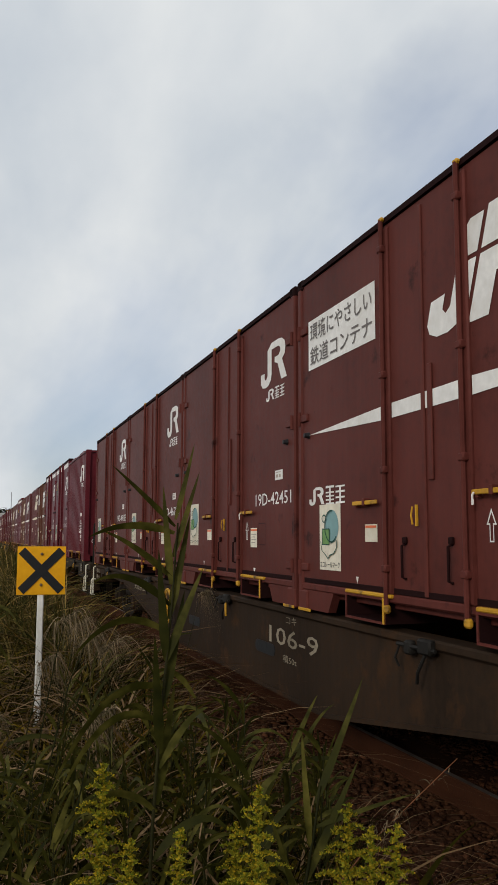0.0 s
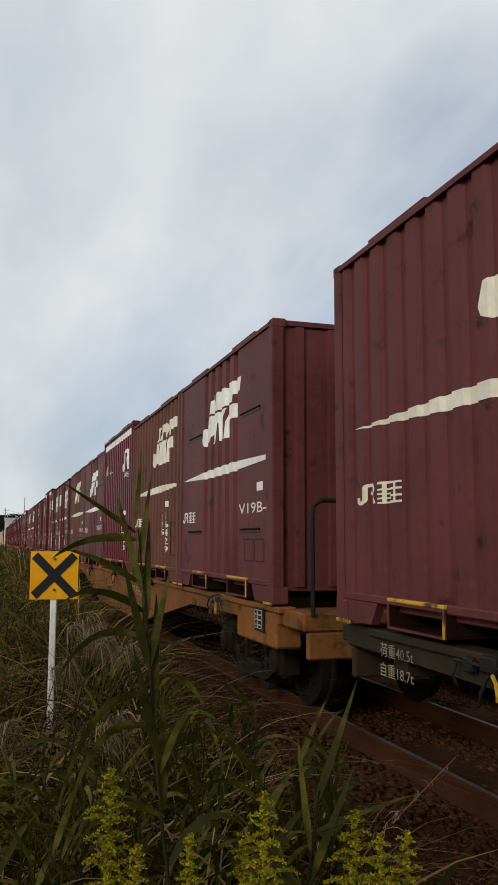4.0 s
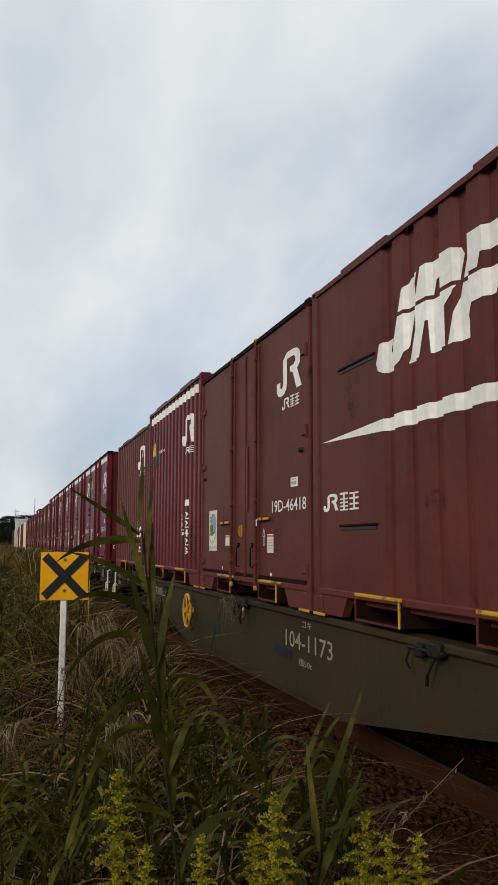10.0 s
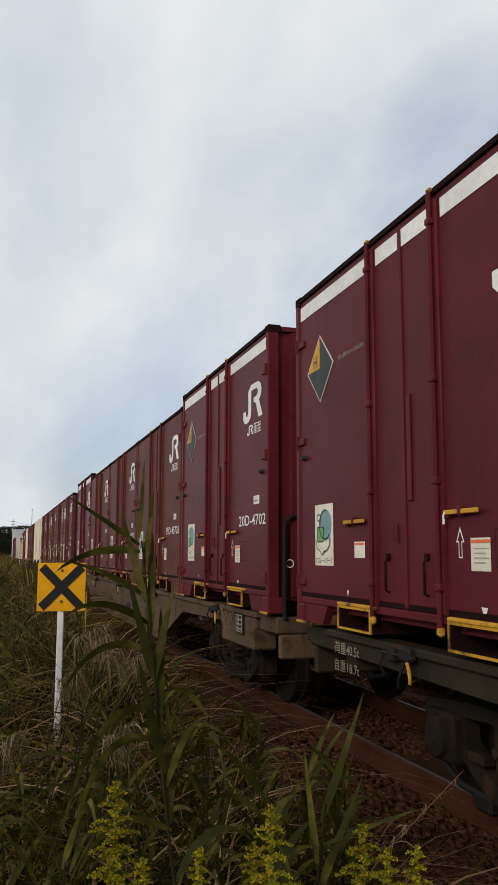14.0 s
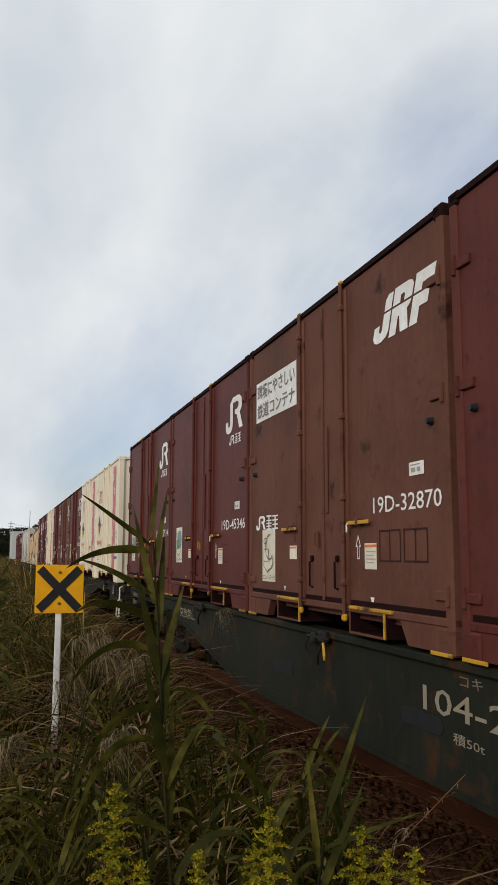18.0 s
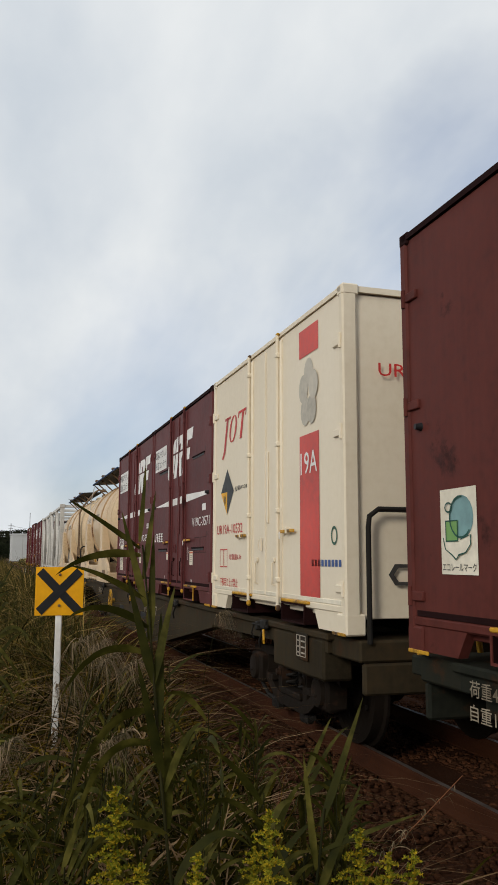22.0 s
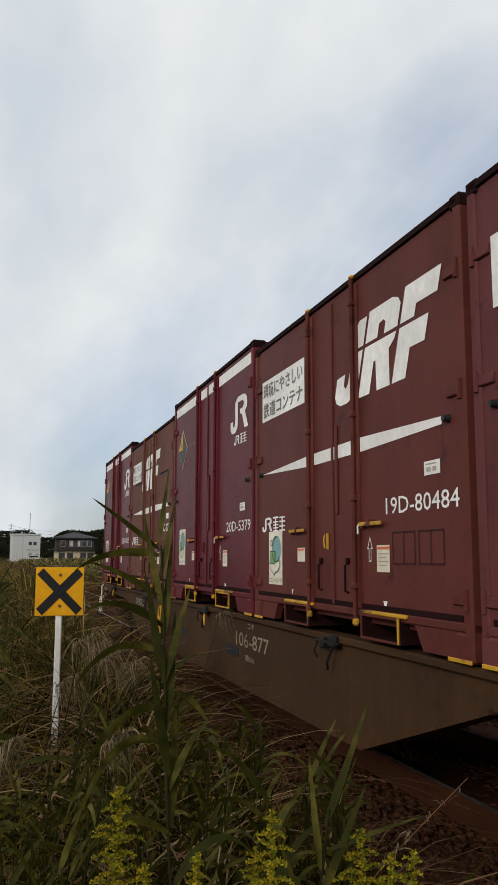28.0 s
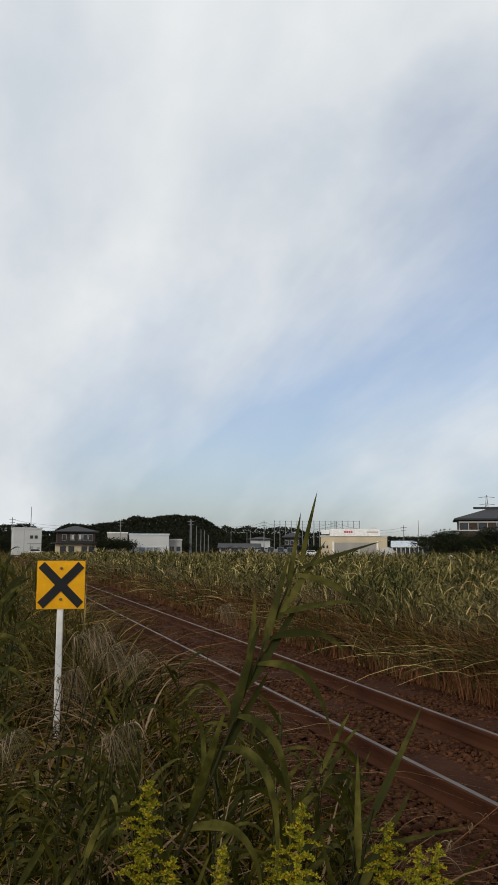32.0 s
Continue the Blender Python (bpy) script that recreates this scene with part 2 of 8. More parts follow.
# the palest leaf tones here are highlights put into the colour
material("field_leaf", (0.116, 0.105, 0.05), 0.85, dark=(0.034, 0.044, 0.018), light=(0.22, 0.178, 0.098), patch=0.8, islands=[(0, (0.12, 0.17, 0.12)), (1, (5.2, 4.6, 3.8)), (0.4, (0.5, 0.58, 0.4)), (0.7, (1.4, 1.25, 0.8)), (0.88, (2.8, 2.4, 1.8))], bump=0, thin=0.25, spec=0.05)
material("red_stalk", (0.15, 0.066, 0.032), 0.8, islands=[(0, (0.6, 0.55, 0.5)), (1, (1.5, 1.3, 1.1))], bump=0, spec=0.2)
# pale patches on the reed leaves also paint in their highlights
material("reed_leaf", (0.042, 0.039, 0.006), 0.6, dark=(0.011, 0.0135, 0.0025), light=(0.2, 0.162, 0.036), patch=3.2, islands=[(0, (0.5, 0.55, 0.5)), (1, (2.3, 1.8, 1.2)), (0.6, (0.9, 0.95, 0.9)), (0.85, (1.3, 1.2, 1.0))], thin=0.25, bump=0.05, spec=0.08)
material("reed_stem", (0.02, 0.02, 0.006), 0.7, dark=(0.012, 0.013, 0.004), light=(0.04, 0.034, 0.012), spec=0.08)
material("goldenrod_leaf", (0.05, 0.065, 0.014), 0.6, thin=0.2)
material("goldenrod_bloom", (0.3, 0.25, 0.022), 0.8, spec=0.05, islands=[(0, (0.35, 0.55, 0.5)), (1, (1.7, 1.35, 0.8)), (0.5, (0.9, 1, 1))], thin=0.2, bump=0)
material("far_leaf", (0.016, 0.02, 0.011), 0.8, spec=0.05, islands=[(0, (0.6, 0.65, 0.6)), (1, (1.5, 1.4, 1.1))], bump=0)
material("far_wood", (0.018, 0.0205, 0.013), 0.9, spec=0.05, islands=[(0, (0.55, 0.6, 0.6)), (1, (1.6, 1.5, 1.2))], bump=0)
material("bark", (0.07, 0.05, 0.035), 0.9)
material("plaster", (0.5, 0.5, 0.48), 0.8, dark=(0.45, 0.45, 0.43), light=(0.53, 0.53, 0.5), patch=0.3)
material("grey_wall", (0.36, 0.34, 0.31), 0.8, dark=(0.32, 0.3, 0.27), patch=0.3)
material("beige_wall", (0.5, 0.41, 0.27), 0.8, dark=(0.45, 0.37, 0.24), patch=0.3)
material("roof_tile", (0.03, 0.03, 0.032), 0.6)
material("roof_slate", (0.13, 0.14, 0.15), 0.6)
material("shutter_blue", (0.17, 0.22, 0.27), 0.6)
material("roof_tin", (0.5, 0.55, 0.6), 0.4)
material("timber", (0.05, 0.034, 0.025), 0.8)
material("shutter_grey", (0.3, 0.28, 0.25), 0.6, dark=(0.26, 0.24, 0.22), patch=0.3)
material("pane_dark", (0.02, 0.025, 0.03), 0.1, spec=0.6, bump=0)
material("pole_grey", (0.2, 0.2, 0.2), 0.8)
material("car_white", (0.7, 0.7, 0.7), 0.3)
material("faded_white", (0.27, 0.225, 0.16), 0.6, dark=(0.1, 0.075, 0.045), grain=30, bump=0.05)

# ---------------------------------------------------------------- mesh helpers
class Geo:
    """Collects vertices and faces of one part."""

    def __init__(self):
        self.v, self.f, self.k = [], [], []

    def add(self, verts, faces, k=0):
        n = len(self.v)
        self.v += verts
        self.f += [tuple(i + n for i in f) for f in faces]
        self.k += [k] * len(faces)
        return self

    def box(self, x0, x1, y0, y1, z0, z1, c=0.006, k=0):
        """A box with its upright and level edges cut by c."""
        c = min(c, (x1 - x0) / 3, (y1 - y0) / 3, (z1 - z0) / 3)
        lo, hi = (x0, y0, z0), (x1, y1, z1)
        vs, ids = [], {}
        for s in ((a, b, d) for a in (0, 1) for b in (0, 1) for d in (0, 1)):
            for ax in range(3):
                p = []
                for i in range(3):
                    edge = hi[i] if s[i] else lo[i]
                    p.append(edge if i == ax else edge + (-c if s[i] else c))
                ids[s, ax] = len(vs)
                vs.append(tuple(p))
        fs = []
        for ax in range(3):
            o, q = [i for i in range(3) if i != ax]
            for side in (0, 1):
                ring = []
                for a, b in ((0, 0), (1, 0), (1, 1), (0, 1)):
                    s = [0, 0, 0]; s[ax], s[o], s[q] = side, a, b
                    ring.append(ids[tuple(s), ax])
                fs.append(tuple(ring))
            for a, b in ((0, 0), (0, 1), (1, 0), (1, 1)):
                s0, s1 = [0, 0, 0], [0, 0, 0]
                s0[o] = s1[o] = a; s0[q] = s1[q] = b; s1[ax] = 1
                fs.append((ids[tuple(s0), o], ids[tuple(s1), o], ids[tuple(s1), q], ids[tuple(s0), q]))
        for s in ((a, b, d) for a in (0, 1) for b in (0, 1) for d in (0, 1)):
            fs.append(tuple(ids[s, ax] for ax in range(3)))
        return self.add(vs, fs, k)

    def sleeve(self, x0, x1, y0, y1, z0, z1, t, k=0):
        """A square tube along x with walls t thick."""
        o, n = [(y0, z0), (y1, z0), (y1, z1), (y0, z1)], [(y0 + t, z0 + t), (y1 - t, z0 + t), (y1 - t, z1 - t), (y0 + t, z1 - t)]
        vs = [(x, *q) for x in (x0, x1) for q in o + n]
        fs = []
        for i in range(4):
            j = (i + 1) % 4
            fs += [(i, j, j + 4, i + 4), (8 + i, 12 + i, 12 + j, 8 + j), (i, 8 + i, 8 + j, j), (i + 4, j + 4, j + 12, i + 12)]
        return self.add(vs, fs, k)

    def slab(self, pts, axis, d0, d1, k=0):
        """An outline pulled along an axis from d0 to d1."""
        n = len(pts)
        put = {"x": lambda p, d: (d, p[0], p[1]), "y": lambda p, d: (p[0], d, p[1]), "z": lambda p, d: (p[0], p[1], d)}[axis]
        vs = [put(p, d0) for p in pts] + [put(p, d1) for p in pts]
        fs = [tuple(range(n)), tuple(range(2 * n - 1, n - 1, -1))] + [(i, (i + 1) % n, n + (i + 1) % n, n + i) for i in range(n)]
        return self.add(vs, fs, k)

    def tube(self, path, r, n=8, k=0):
        path = [Vector(p) for p in path]
        rings, side = [], None
        for i, p in enumerate(path):
            d = (path[min(i + 1, len(path) - 1)] - path[max(i - 1, 0)]).normalized()
            if side is None:
                side = d.cross(Vector((0, 0, 1)) if abs(d.z) < 0.9 else Vector((0, 1, 0))).normalized()
            side = (side - d * side.dot(d)).normalized()
            up = d.cross(side)
            rad = r[i] if isinstance(r, (list, tuple)) else r
            rings.append([tuple(p + (side * math.cos(a) + up * math.sin(a)) * rad) for a in (2 * math.pi * j / n for j in range(n))])
        vs = [v for ring in rings for v in ring]
        fs = [(i * n + j, i * n + (j + 1) % n, (i + 1) * n + (j + 1) % n, (i + 1) * n + j) for i in range(len(path) - 1) for j in range(n)]
        fs += [tuple(range(n - 1, -1, -1)), tuple(range((len(path) - 1) * n, len(path) * n))]
        return self.add(vs, fs, k)

    def lathe(self, prof, axis, at, n=24, k=0):
        """A profile of (along, radius) turned about an axis through at."""
        vs = []
        for l, r in prof:
            for j in range(n):
                a = 2 * math.pi * j / n
                c, s = r * math.cos(a), r * math.sin(a)
                vs.append({"x": (at[0] + l, at[1] + c, at[2] + s), "y": (at[0] + c, at[1] + l, at[2] + s), "z": (at[0] + c, at[1] + s, at[2] + l)}[axis])
        m = len(prof)
        fs = [(i * n + j, i * n + (j + 1) % n, (i + 1) * n + (j + 1) % n, (i + 1) * n + j) for i in range(m - 1) for j in range(n)]
        if prof[0][1] > 1e-4:
            fs.append(tuple(range(n - 1, -1, -1)))
        if prof[-1][1] > 1e-4:
            fs.append(tuple(range((m - 1) * n, m * n)))
        return self.add(vs, fs, k)

    def mesh(self, name, mats, smooth=False):
        me = bpy.data.meshes.new(name)
        me.from_pydata(self.v, [], self.f)
        for m in mats:
            me.materials.append(MATS[m])
        if len(mats) > 1:
            me.polygons.foreach_set("material_index", self.k)
        bm = bmesh.new()
        bm.from_mesh(me)
        bmesh.ops.recalc_face_normals(bm, faces=bm.faces)
        bm.to_mesh(me)
        bm.free()
        if smooth:
            me.polygons.foreach_set("use_smooth", [True] * len(me.polygons))
            me.set_sharp_from_angle(angle=radians(38))
        return me


SHARED = {}


def shared(key, make):
    if key not in SHARED:
        SHARED[key] = make()
    return SHARED[key]


def part(name, mesh, parent, label="", at=None):
    ob = new(name, mesh)
    ob.parent = parent
    if at is not None:
        ob.matrix_local = at
    if label:
        tagged(ob, label)
    return ob


def thing(name, label, category, group="", kind="", at=None, mesh=None):
    ob = new(name, mesh)
    if at is not None:
        ob.matrix_world = at
    return tagged(ob, label, category, group, kind)


def lettering(body, wide, high, mat, down=False):
    """Letters as flat geometry, fitted into wide by high, lower left corner at 0: across is x, up is y."""
    def make():
        cu = bpy.data.curves.new("letters", "FONT")
        cu.body = "\n".join(body) if down else body
        cu.resolution_u = 2
        cu.offset = 0.005
        cu.align_x = "CENTER" if down else "LEFT"
        if down:
            cu.space_line = 0.85
        ob = new("letters", cu)
        bpy.context.view_layer.update()
        me = bpy.data.meshes.new_from_object(ob.evaluated_get(bpy.context.evaluated_depsgraph_get()))
        bpy.data.objects.remove(ob)
        co = np.empty(len(me.vertices) * 3)
        me.vertices.foreach_get("co", co)
        co = co.reshape(-1, 3)
        lo, hi = co.min(0), co.max(0)
        co[:, 0] = (co[:, 0] - lo[0]) / max(1e-6, hi[0] - lo[0]) * wide
        co[:, 1] = (co[:, 1] - lo[1]) / max(1e-6, hi[1] - lo[1]) * high
        polys = [tuple(p.vertices) for p in me.polygons]
        bpy.data.meshes.remove(me)
        return co[:, :2], polys
    return shared(("letters", body, wide, high, down), make)


def to_side(co, polys, mat, a0, z0, length, plane, prof=None):
    """Flat shapes laid on a container's near side: a runs from its rear end forwards, z up. prof: (a, depth) pairs of the sheet's folds."""
    bm = bmesh.new()
    vs = [bm.verts.new((0, length / 2 - a0 - p[0], z0 + p[1])) for p in co]
    for f in polys:
        try:
            bm.faces.new([vs[i] for i in f])
        except ValueError:
            pass
    if prof:
        bm.normal_update()
        bmesh.ops.triangulate(bm, faces=bm.faces[:], ngon_method="EAR_CLIP")
        lo = min(v.co.y for v in bm.verts); hi = max(v.co.y for v in bm.verts)
        for a, _ in prof:
            y = length / 2 - a
            if lo < y < hi:
                bmesh.ops.bisect_plane(bm, geom=bm.verts[:] + bm.edges[:] + bm.faces[:], plane_co=(0, y, 0), plane_no=(0, 1, 0))
        xs = [p[0] for p in prof]; ds = [p[1] for p in prof]
        for v in bm.verts:
            v.co.x = plane + float(np.interp(length / 2 - v.co.y, xs, ds)) - 0.004
    else:
        for v in bm.verts:
            v.co.x = plane - 0.004
    me = bpy.data.meshes.new("marking")
    bm.to_mesh(me)
    bm.free()
    me.materials.append(MATS[mat])
    return me


def shape_side(shapes, mat, length, plane, prof=None):
    co, polys = [], []
    for s in shapes:
        n = len(co)
        co += list(s)
        polys.append(tuple(range(n, n + len(s))))
    return to_side(co, polys, mat, 0, 0, length, plane, prof)


def rect(a0, a1, z0, z1):
    return [(a0, z0), (a1, z0), (a1, z1), (a0, z1)]


def ring(a, z, r, rz=None, n=18, r0=0):
    return [(a + r * math.cos(2 * math.pi * i / n), z + (rz or r) * math.sin(2 * math.pi * i / n)) for i in range(n)]


def in_box(shapes, a0, a1, z0, z1):
    return [[(a0 + p * (a1 - a0), z0 + q * (z1 - z0)) for p, q in s] for s in shapes]


# a slanted block mark cut by a level line, and a lighter stroke mark, as plain shapes
BOLD = [
    [(0.0, 0.36), (0.1, 0.38), (0.1, 0.24), (0.13, 0.19), (0.155, 0.24), (0.155, 0.575), (0.285, 0.575), (0.285, 0.17), (0.25, 0.06), (0.17, 0.0), (0.09, 0.0), (0.03, 0.05), (0.0, 0.14)],
    [(0.155, 0.62), (0.285, 0.62), (0.285, 0.95), (0.2, 0.95), (0.155, 0.85)],
    [(0.31, 0.0), (0.435, 0.0), (0.435, 0.36), (0.455, 0.36), (0.515, 0.0), (0.65, 0.0), (0.585, 0.42), (0.63, 0.5), (0.64, 0.575), (0.31, 0.575)],
    [(0.31, 0.62), (0.44, 0.62), (0.44, 0.77), (0.485, 0.79), (0.51, 0.75), (0.51, 0.62), (0.645, 0.62), (0.645, 0.86), (0.61, 0.94), (0.55, 0.98), (0.31, 0.98)],
    [(0.67, 0.0), (0.8, 0.0), (0.8, 0.31), (0.93, 0.31), (0.93, 0.575), (0.67, 0.575)],
    [(0.67, 0.62), (0.8, 0.62), (0.8, 0.75), (0.98, 0.75), (0.98, 1.0), (0.67, 1.0)]]
BLOCK_MARK = [[((u + 0.15 * v) / 1.13, v) for u, v in b] for b in BOLD]
STROKE_MARK = [
    [(0.0, 0.36), (0.0, 0.14), (0.07, 0.03), (0.19, 0.0), (0.31, 0.03), (0.40, 0.13), (0.43, 0.26), (0.43, 1.0), (0.27, 0.86), (0.27, 0.27), (0.22, 0.19), (0.17, 0.19), (0.15, 0.24), (0.15, 0.36)],
    [(0.43, 1.0), (0.43, 0.84), (0.69, 0.84), (0.76, 0.78), (0.76, 0.69), (0.69, 0.62), (0.55, 0.62), (0.55, 0.5), (0.66, 0.45), (0.80, 0.04), (1.0, 0.04), (0.83, 0.49), (0.93, 0.59), (0.95, 0.75), (0.92, 0.88), (0.82, 0.97), (0.7, 1.0)]]
def comb(b, w, cuts):
    """A spine with level teeth on both sides."""
    pts = []
    for z0, z1 in cuts:
        pts += [(b + 0.6 * w, z0), (b + w, z0), (b + w, z1), (b + 0.6 * w, z1)]
    for z0, z1 in cuts[::-1]:
        pts += [(b + 0.4 * w, z1), (b, z1), (b, z0), (b + 0.4 * w, z0)]
    return pts


FOUR_BARS = [[(0.45 * x, y) for x, y in s] for s in STROKE_MARK]
FOUR_BARS += [comb(0.49, 0.23, [(0.0, 0.08), (0.2, 0.28), (0.4, 0.48), (0.6, 0.68), (0.88, 1.0)]), comb(0.76, 0.24, [(0.0, 0.1), (0.28, 0.37), (0.58, 0.68), (0.86, 0.95)])]


def four_bars(ob, key, a0, a1, z0, z1, mat, prof=None):
    for i, s in enumerate(in_box(FOUR_BARS, a0, a1, z0, z1)):
        shapes(ob, "bar_mark", (key, i), [s], mat, prof)


# ---------------------------------------------------------------- the train
PITCH, LONG, HALF = 3.7635, 3.69, 1.222
TRACK = 3.585
WAGON_AT = [0.0, 20.52, 40.64, 60.21, 80.35, 100.93, 120.42, 140.93, 161.06, 180.70, 200.98, 220.85]


def run(t):
    """How far the train has come at t seconds."""
    return -7.80 + 8.1035 * t - 0.007672 * t ** 2 - 0.0000726 * t ** 3


MOVING = []


def folds(a0, a1, n, deep):
    """The folds of a corrugated sheet between a0 and a1."""
    step = (a1 - a0) / n
    out = [(a0, 0.0)]
    for i in range(n):
        b = a0 + i * step
        out += [(b + 0.3 * step, 0.0), (b + 0.4 * step, deep), (b + 0.72 * step, deep), (b + 0.84 * step, 0.0)]
    return out + [(a1, 0.0)]


def sheet(prof, z0, z1, plane, length, thick=0.05):
    g = Geo()
    n = len(prof)
    vs = []
    for z in (z0, z1):
        vs += [(plane + d, length / 2 - a, z) for a, d in prof]
    vs += [(plane + thick + 0.03, length / 2 - prof[0][0], z0), (plane + thick + 0.03, length / 2 - prof[-1][0], z0),
           (plane + thick + 0.03, length / 2 - prof[0][0], z1), (plane + thick + 0.03, length / 2 - prof[-1][0], z1)]
    fs = [(i, i + 1, n + i + 1, n + i) for i in range(n - 1)]
    fs += [tuple(range(n - 1, -1, -1)) + (2 * n, 2 * n + 1), tuple(range(n, 2 * n)) + (2 * n + 3, 2 * n + 2),
           (2 * n, 2 * n + 1, 2 * n + 3, 2 * n + 2), (0, n, 2 * n + 2, 2 * n), (n - 1, 2 * n - 1, 2 * n + 3, 2 * n + 1)]
    return g.add(vs, fs)


def box_mesh(key, mat, *boxes, c=0.006, smooth=False):
    def make():
        g = Geo()
        for b in boxes:
            g.box(*b, c=c)
        return g.mesh(key, [mat], smooth)
    return shared((key, mat, boxes, c), make)


def y_of(a):
    return LONG / 2 - a


def ab(a0, a1):
    """The stretch a0..a1 as a range of y."""
    return LONG / 2 - a1, LONG / 2 - a0


def container_body(ob, mat, tall, sort, rim="rail_dark"):
    """Frame, walls, roof and bottom gear of a twelve-foot container. sort: doors, ribs, vent."""
    h, p = LONG / 2, -HALF
    W = 2 * HALF
    z_side0, z_side1 = 0.17, tall - 0.052
    if sort == "ribs":
        prof = folds(0.13, LONG - 0.13, 14, 0.028)
    elif sort == "vent":
        prof = [(0.06, 0.0), (1.13, 0.0)] + folds(1.15, 2.63, 5, 0.034)[1:-1] + [(2.65, 0.0), (LONG - 0.06, 0.0)]
    else:
        prof = None
    if prof:
        part("side_wall", shared(("sheet", mat, tall, sort), lambda: sheet(prof, z_side0, z_side1, p, LONG).mesh("side_wall", [mat])), ob)
    else:
        part("side_wall", box_mesh("side_wall", mat, (p, p + 0.06, -h + 0.06, h - 0.06, z_side0, z_side1)), ob)
    part("far_side_wall", box_mesh("far_side_wall", mat, (HALF - 0.06, HALF, -h + 0.06, h - 0.06, z_side0, z_side1)), ob)
    # end walls with upright ribs
    def end():
        g, n = Geo(), 7
        prof = [(p + 0.08, 0.05)]
        for i in range(0 if rim == "cream" else n):
            x = p + 0.26 + i * (W - 0.52) / (n - 1)
            prof += [(x - 0.05, 0.05), (x - 0.035, 0.015), (x + 0.035, 0.015), (x + 0.05, 0.05)]
        prof += [(HALF - 0.08, 0.05)]
        out = prof + [(HALF - 0.08, 0.09), (p + 0.08, 0.09)]
        return g.slab([(x, -h + d) for x, d in out], "z", 0.15, tall - 0.06).mesh("end_wall", [mat])
    em = shared(("end", mat, tall), end)
    part("end_wall", em, ob)
    part("end_wall", em, ob, at=pose(0, 0, 0, 0, 0, 180))
    def roof():
        g = Geo().slab([(p + 0.02, tall - 0.05), (p + 0.1, tall - 0.005), (HALF - 0.1, tall - 0.005), (HALF - 0.02, tall - 0.05)], "y", -h + 0.02, h - 0.02)
        return g.mesh("roof", [mat])
    part("roof", shared(("roof", mat, tall), roof), ob)
    tr = rim if sort == "doors" else mat
    def top():
        g = Geo().slab([(p - 0.016, tall - 0.05), (p + 0.03, tall - 0.05), (p + 0.09, tall + 0.0), (p + 0.0, tall + 0.0), (p - 0.016, tall - 0.015)], "y", -h + 0.03, h - 0.03)
        if sort != "doors":
            for a0, a1 in ((0.55, 1.3), (2.35, 3.1)):
                g.box(p + 0.0, p + 0.08, *ab(a0, a1), tall - 0.03, tall + 0.03, c=0.01)
        return g.mesh("top_rail", [tr])
    part("top_rail", shared(("top", tr, tall, sort), top), ob)
    part("far_top_rail", box_mesh("far_top_rail", mat, (HALF - 0.06, HALF + 0.01, -h + 0.03, h - 0.03, tall - 0.085, tall)), ob)
    wide = 0.075 if sort == "doors" else 0.12
    pm = box_mesh("corner_post", mat, (p - 0.014, p + 0.1, -h, -h + wide, 0.12, tall - 0.06), c=0.012)
    pm2 = box_mesh("corner_post_far", mat, (HALF - 0.1, HALF + 0.012, -h, -h + wide, 0.12, tall - 0.06), c=0.012)
    part("corner_post", pm, ob)
    part("corner_post", pm, ob, at=pose(0, LONG - wide, 0))
    part("corner_post", pm2, ob)
    part("corner_post", pm2, ob, at=pose(0, LONG - wide, 0))
    def casting():
        g = Geo().box(p - 0.016, p + 0.12, -h - 0.004, -h + 0.1, tall - 0.08, tall + 0.006, c=0.012)
        return g.mesh("corner_casting", [tr])
    cm = shared(("casting", tr, tall), casting)
    for x, turn in ((0, 0), (0, 180)):
        part("corner_casting", cm, ob, at=pose(0, 0, 0, 0, 0, turn))
    cm2 = box_mesh("corner_casting_mirror", tr, (p - 0.016, p + 0.12, h - 0.1, h + 0.004, tall - 0.08, tall + 0.006), c=0.012)
    for turn in (0, 180):
        part("corner_casting", cm2, ob, at=pose(0, 0, 0, 0, 0, turn))
    # bottom rail cut by two fork pockets, open between them
    def sill():
        g = Geo().box(p - 0.008, p + 0.07, *ab(0.0, LONG), 0.15, 0.205, c=0.01)
        for a0, a1 in ((0.02, 0.62), (3.05, LONG - 0.02)):
            g.slab([(ab(a0, a1)[0], 0.16), (ab(a0, a1)[1], 0.16), (ab(a0, a1)[1] - (0.0 if a0 < 1 else 0.1), 0.012), (ab(a0, a1)[0] + (0.1 if a0 < 1 else 0.0), 0.012)], "x", p, p + 0.06)
        g.box(p + 0.05, HALF - 0.05, -h + 0.05, h - 0.05, 0.11, 0.16)
        return g.mesh("bottom_rail", [mat])
    part("bottom_rail", shared(("sill", mat), sill), ob)
    part("far_bottom_rail", box_mesh("far_bottom_rail", mat, (HALF - 0.07, HALF, -h + 0.02, h - 0.02, 0.0, 0.2)), ob)
    w = 0.27 if sort == "doors" else 0.33
    full = mat != "cream"
    # sleeve and back sheet are coloured dark for the shade inside the pocket
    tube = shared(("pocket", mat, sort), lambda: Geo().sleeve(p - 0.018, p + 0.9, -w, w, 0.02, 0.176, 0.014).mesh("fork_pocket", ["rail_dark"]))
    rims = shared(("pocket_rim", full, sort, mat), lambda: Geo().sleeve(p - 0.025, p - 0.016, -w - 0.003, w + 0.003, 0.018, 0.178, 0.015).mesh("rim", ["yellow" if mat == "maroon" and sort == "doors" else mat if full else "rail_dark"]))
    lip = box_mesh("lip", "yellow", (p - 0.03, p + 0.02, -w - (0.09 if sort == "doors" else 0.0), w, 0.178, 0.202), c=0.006)
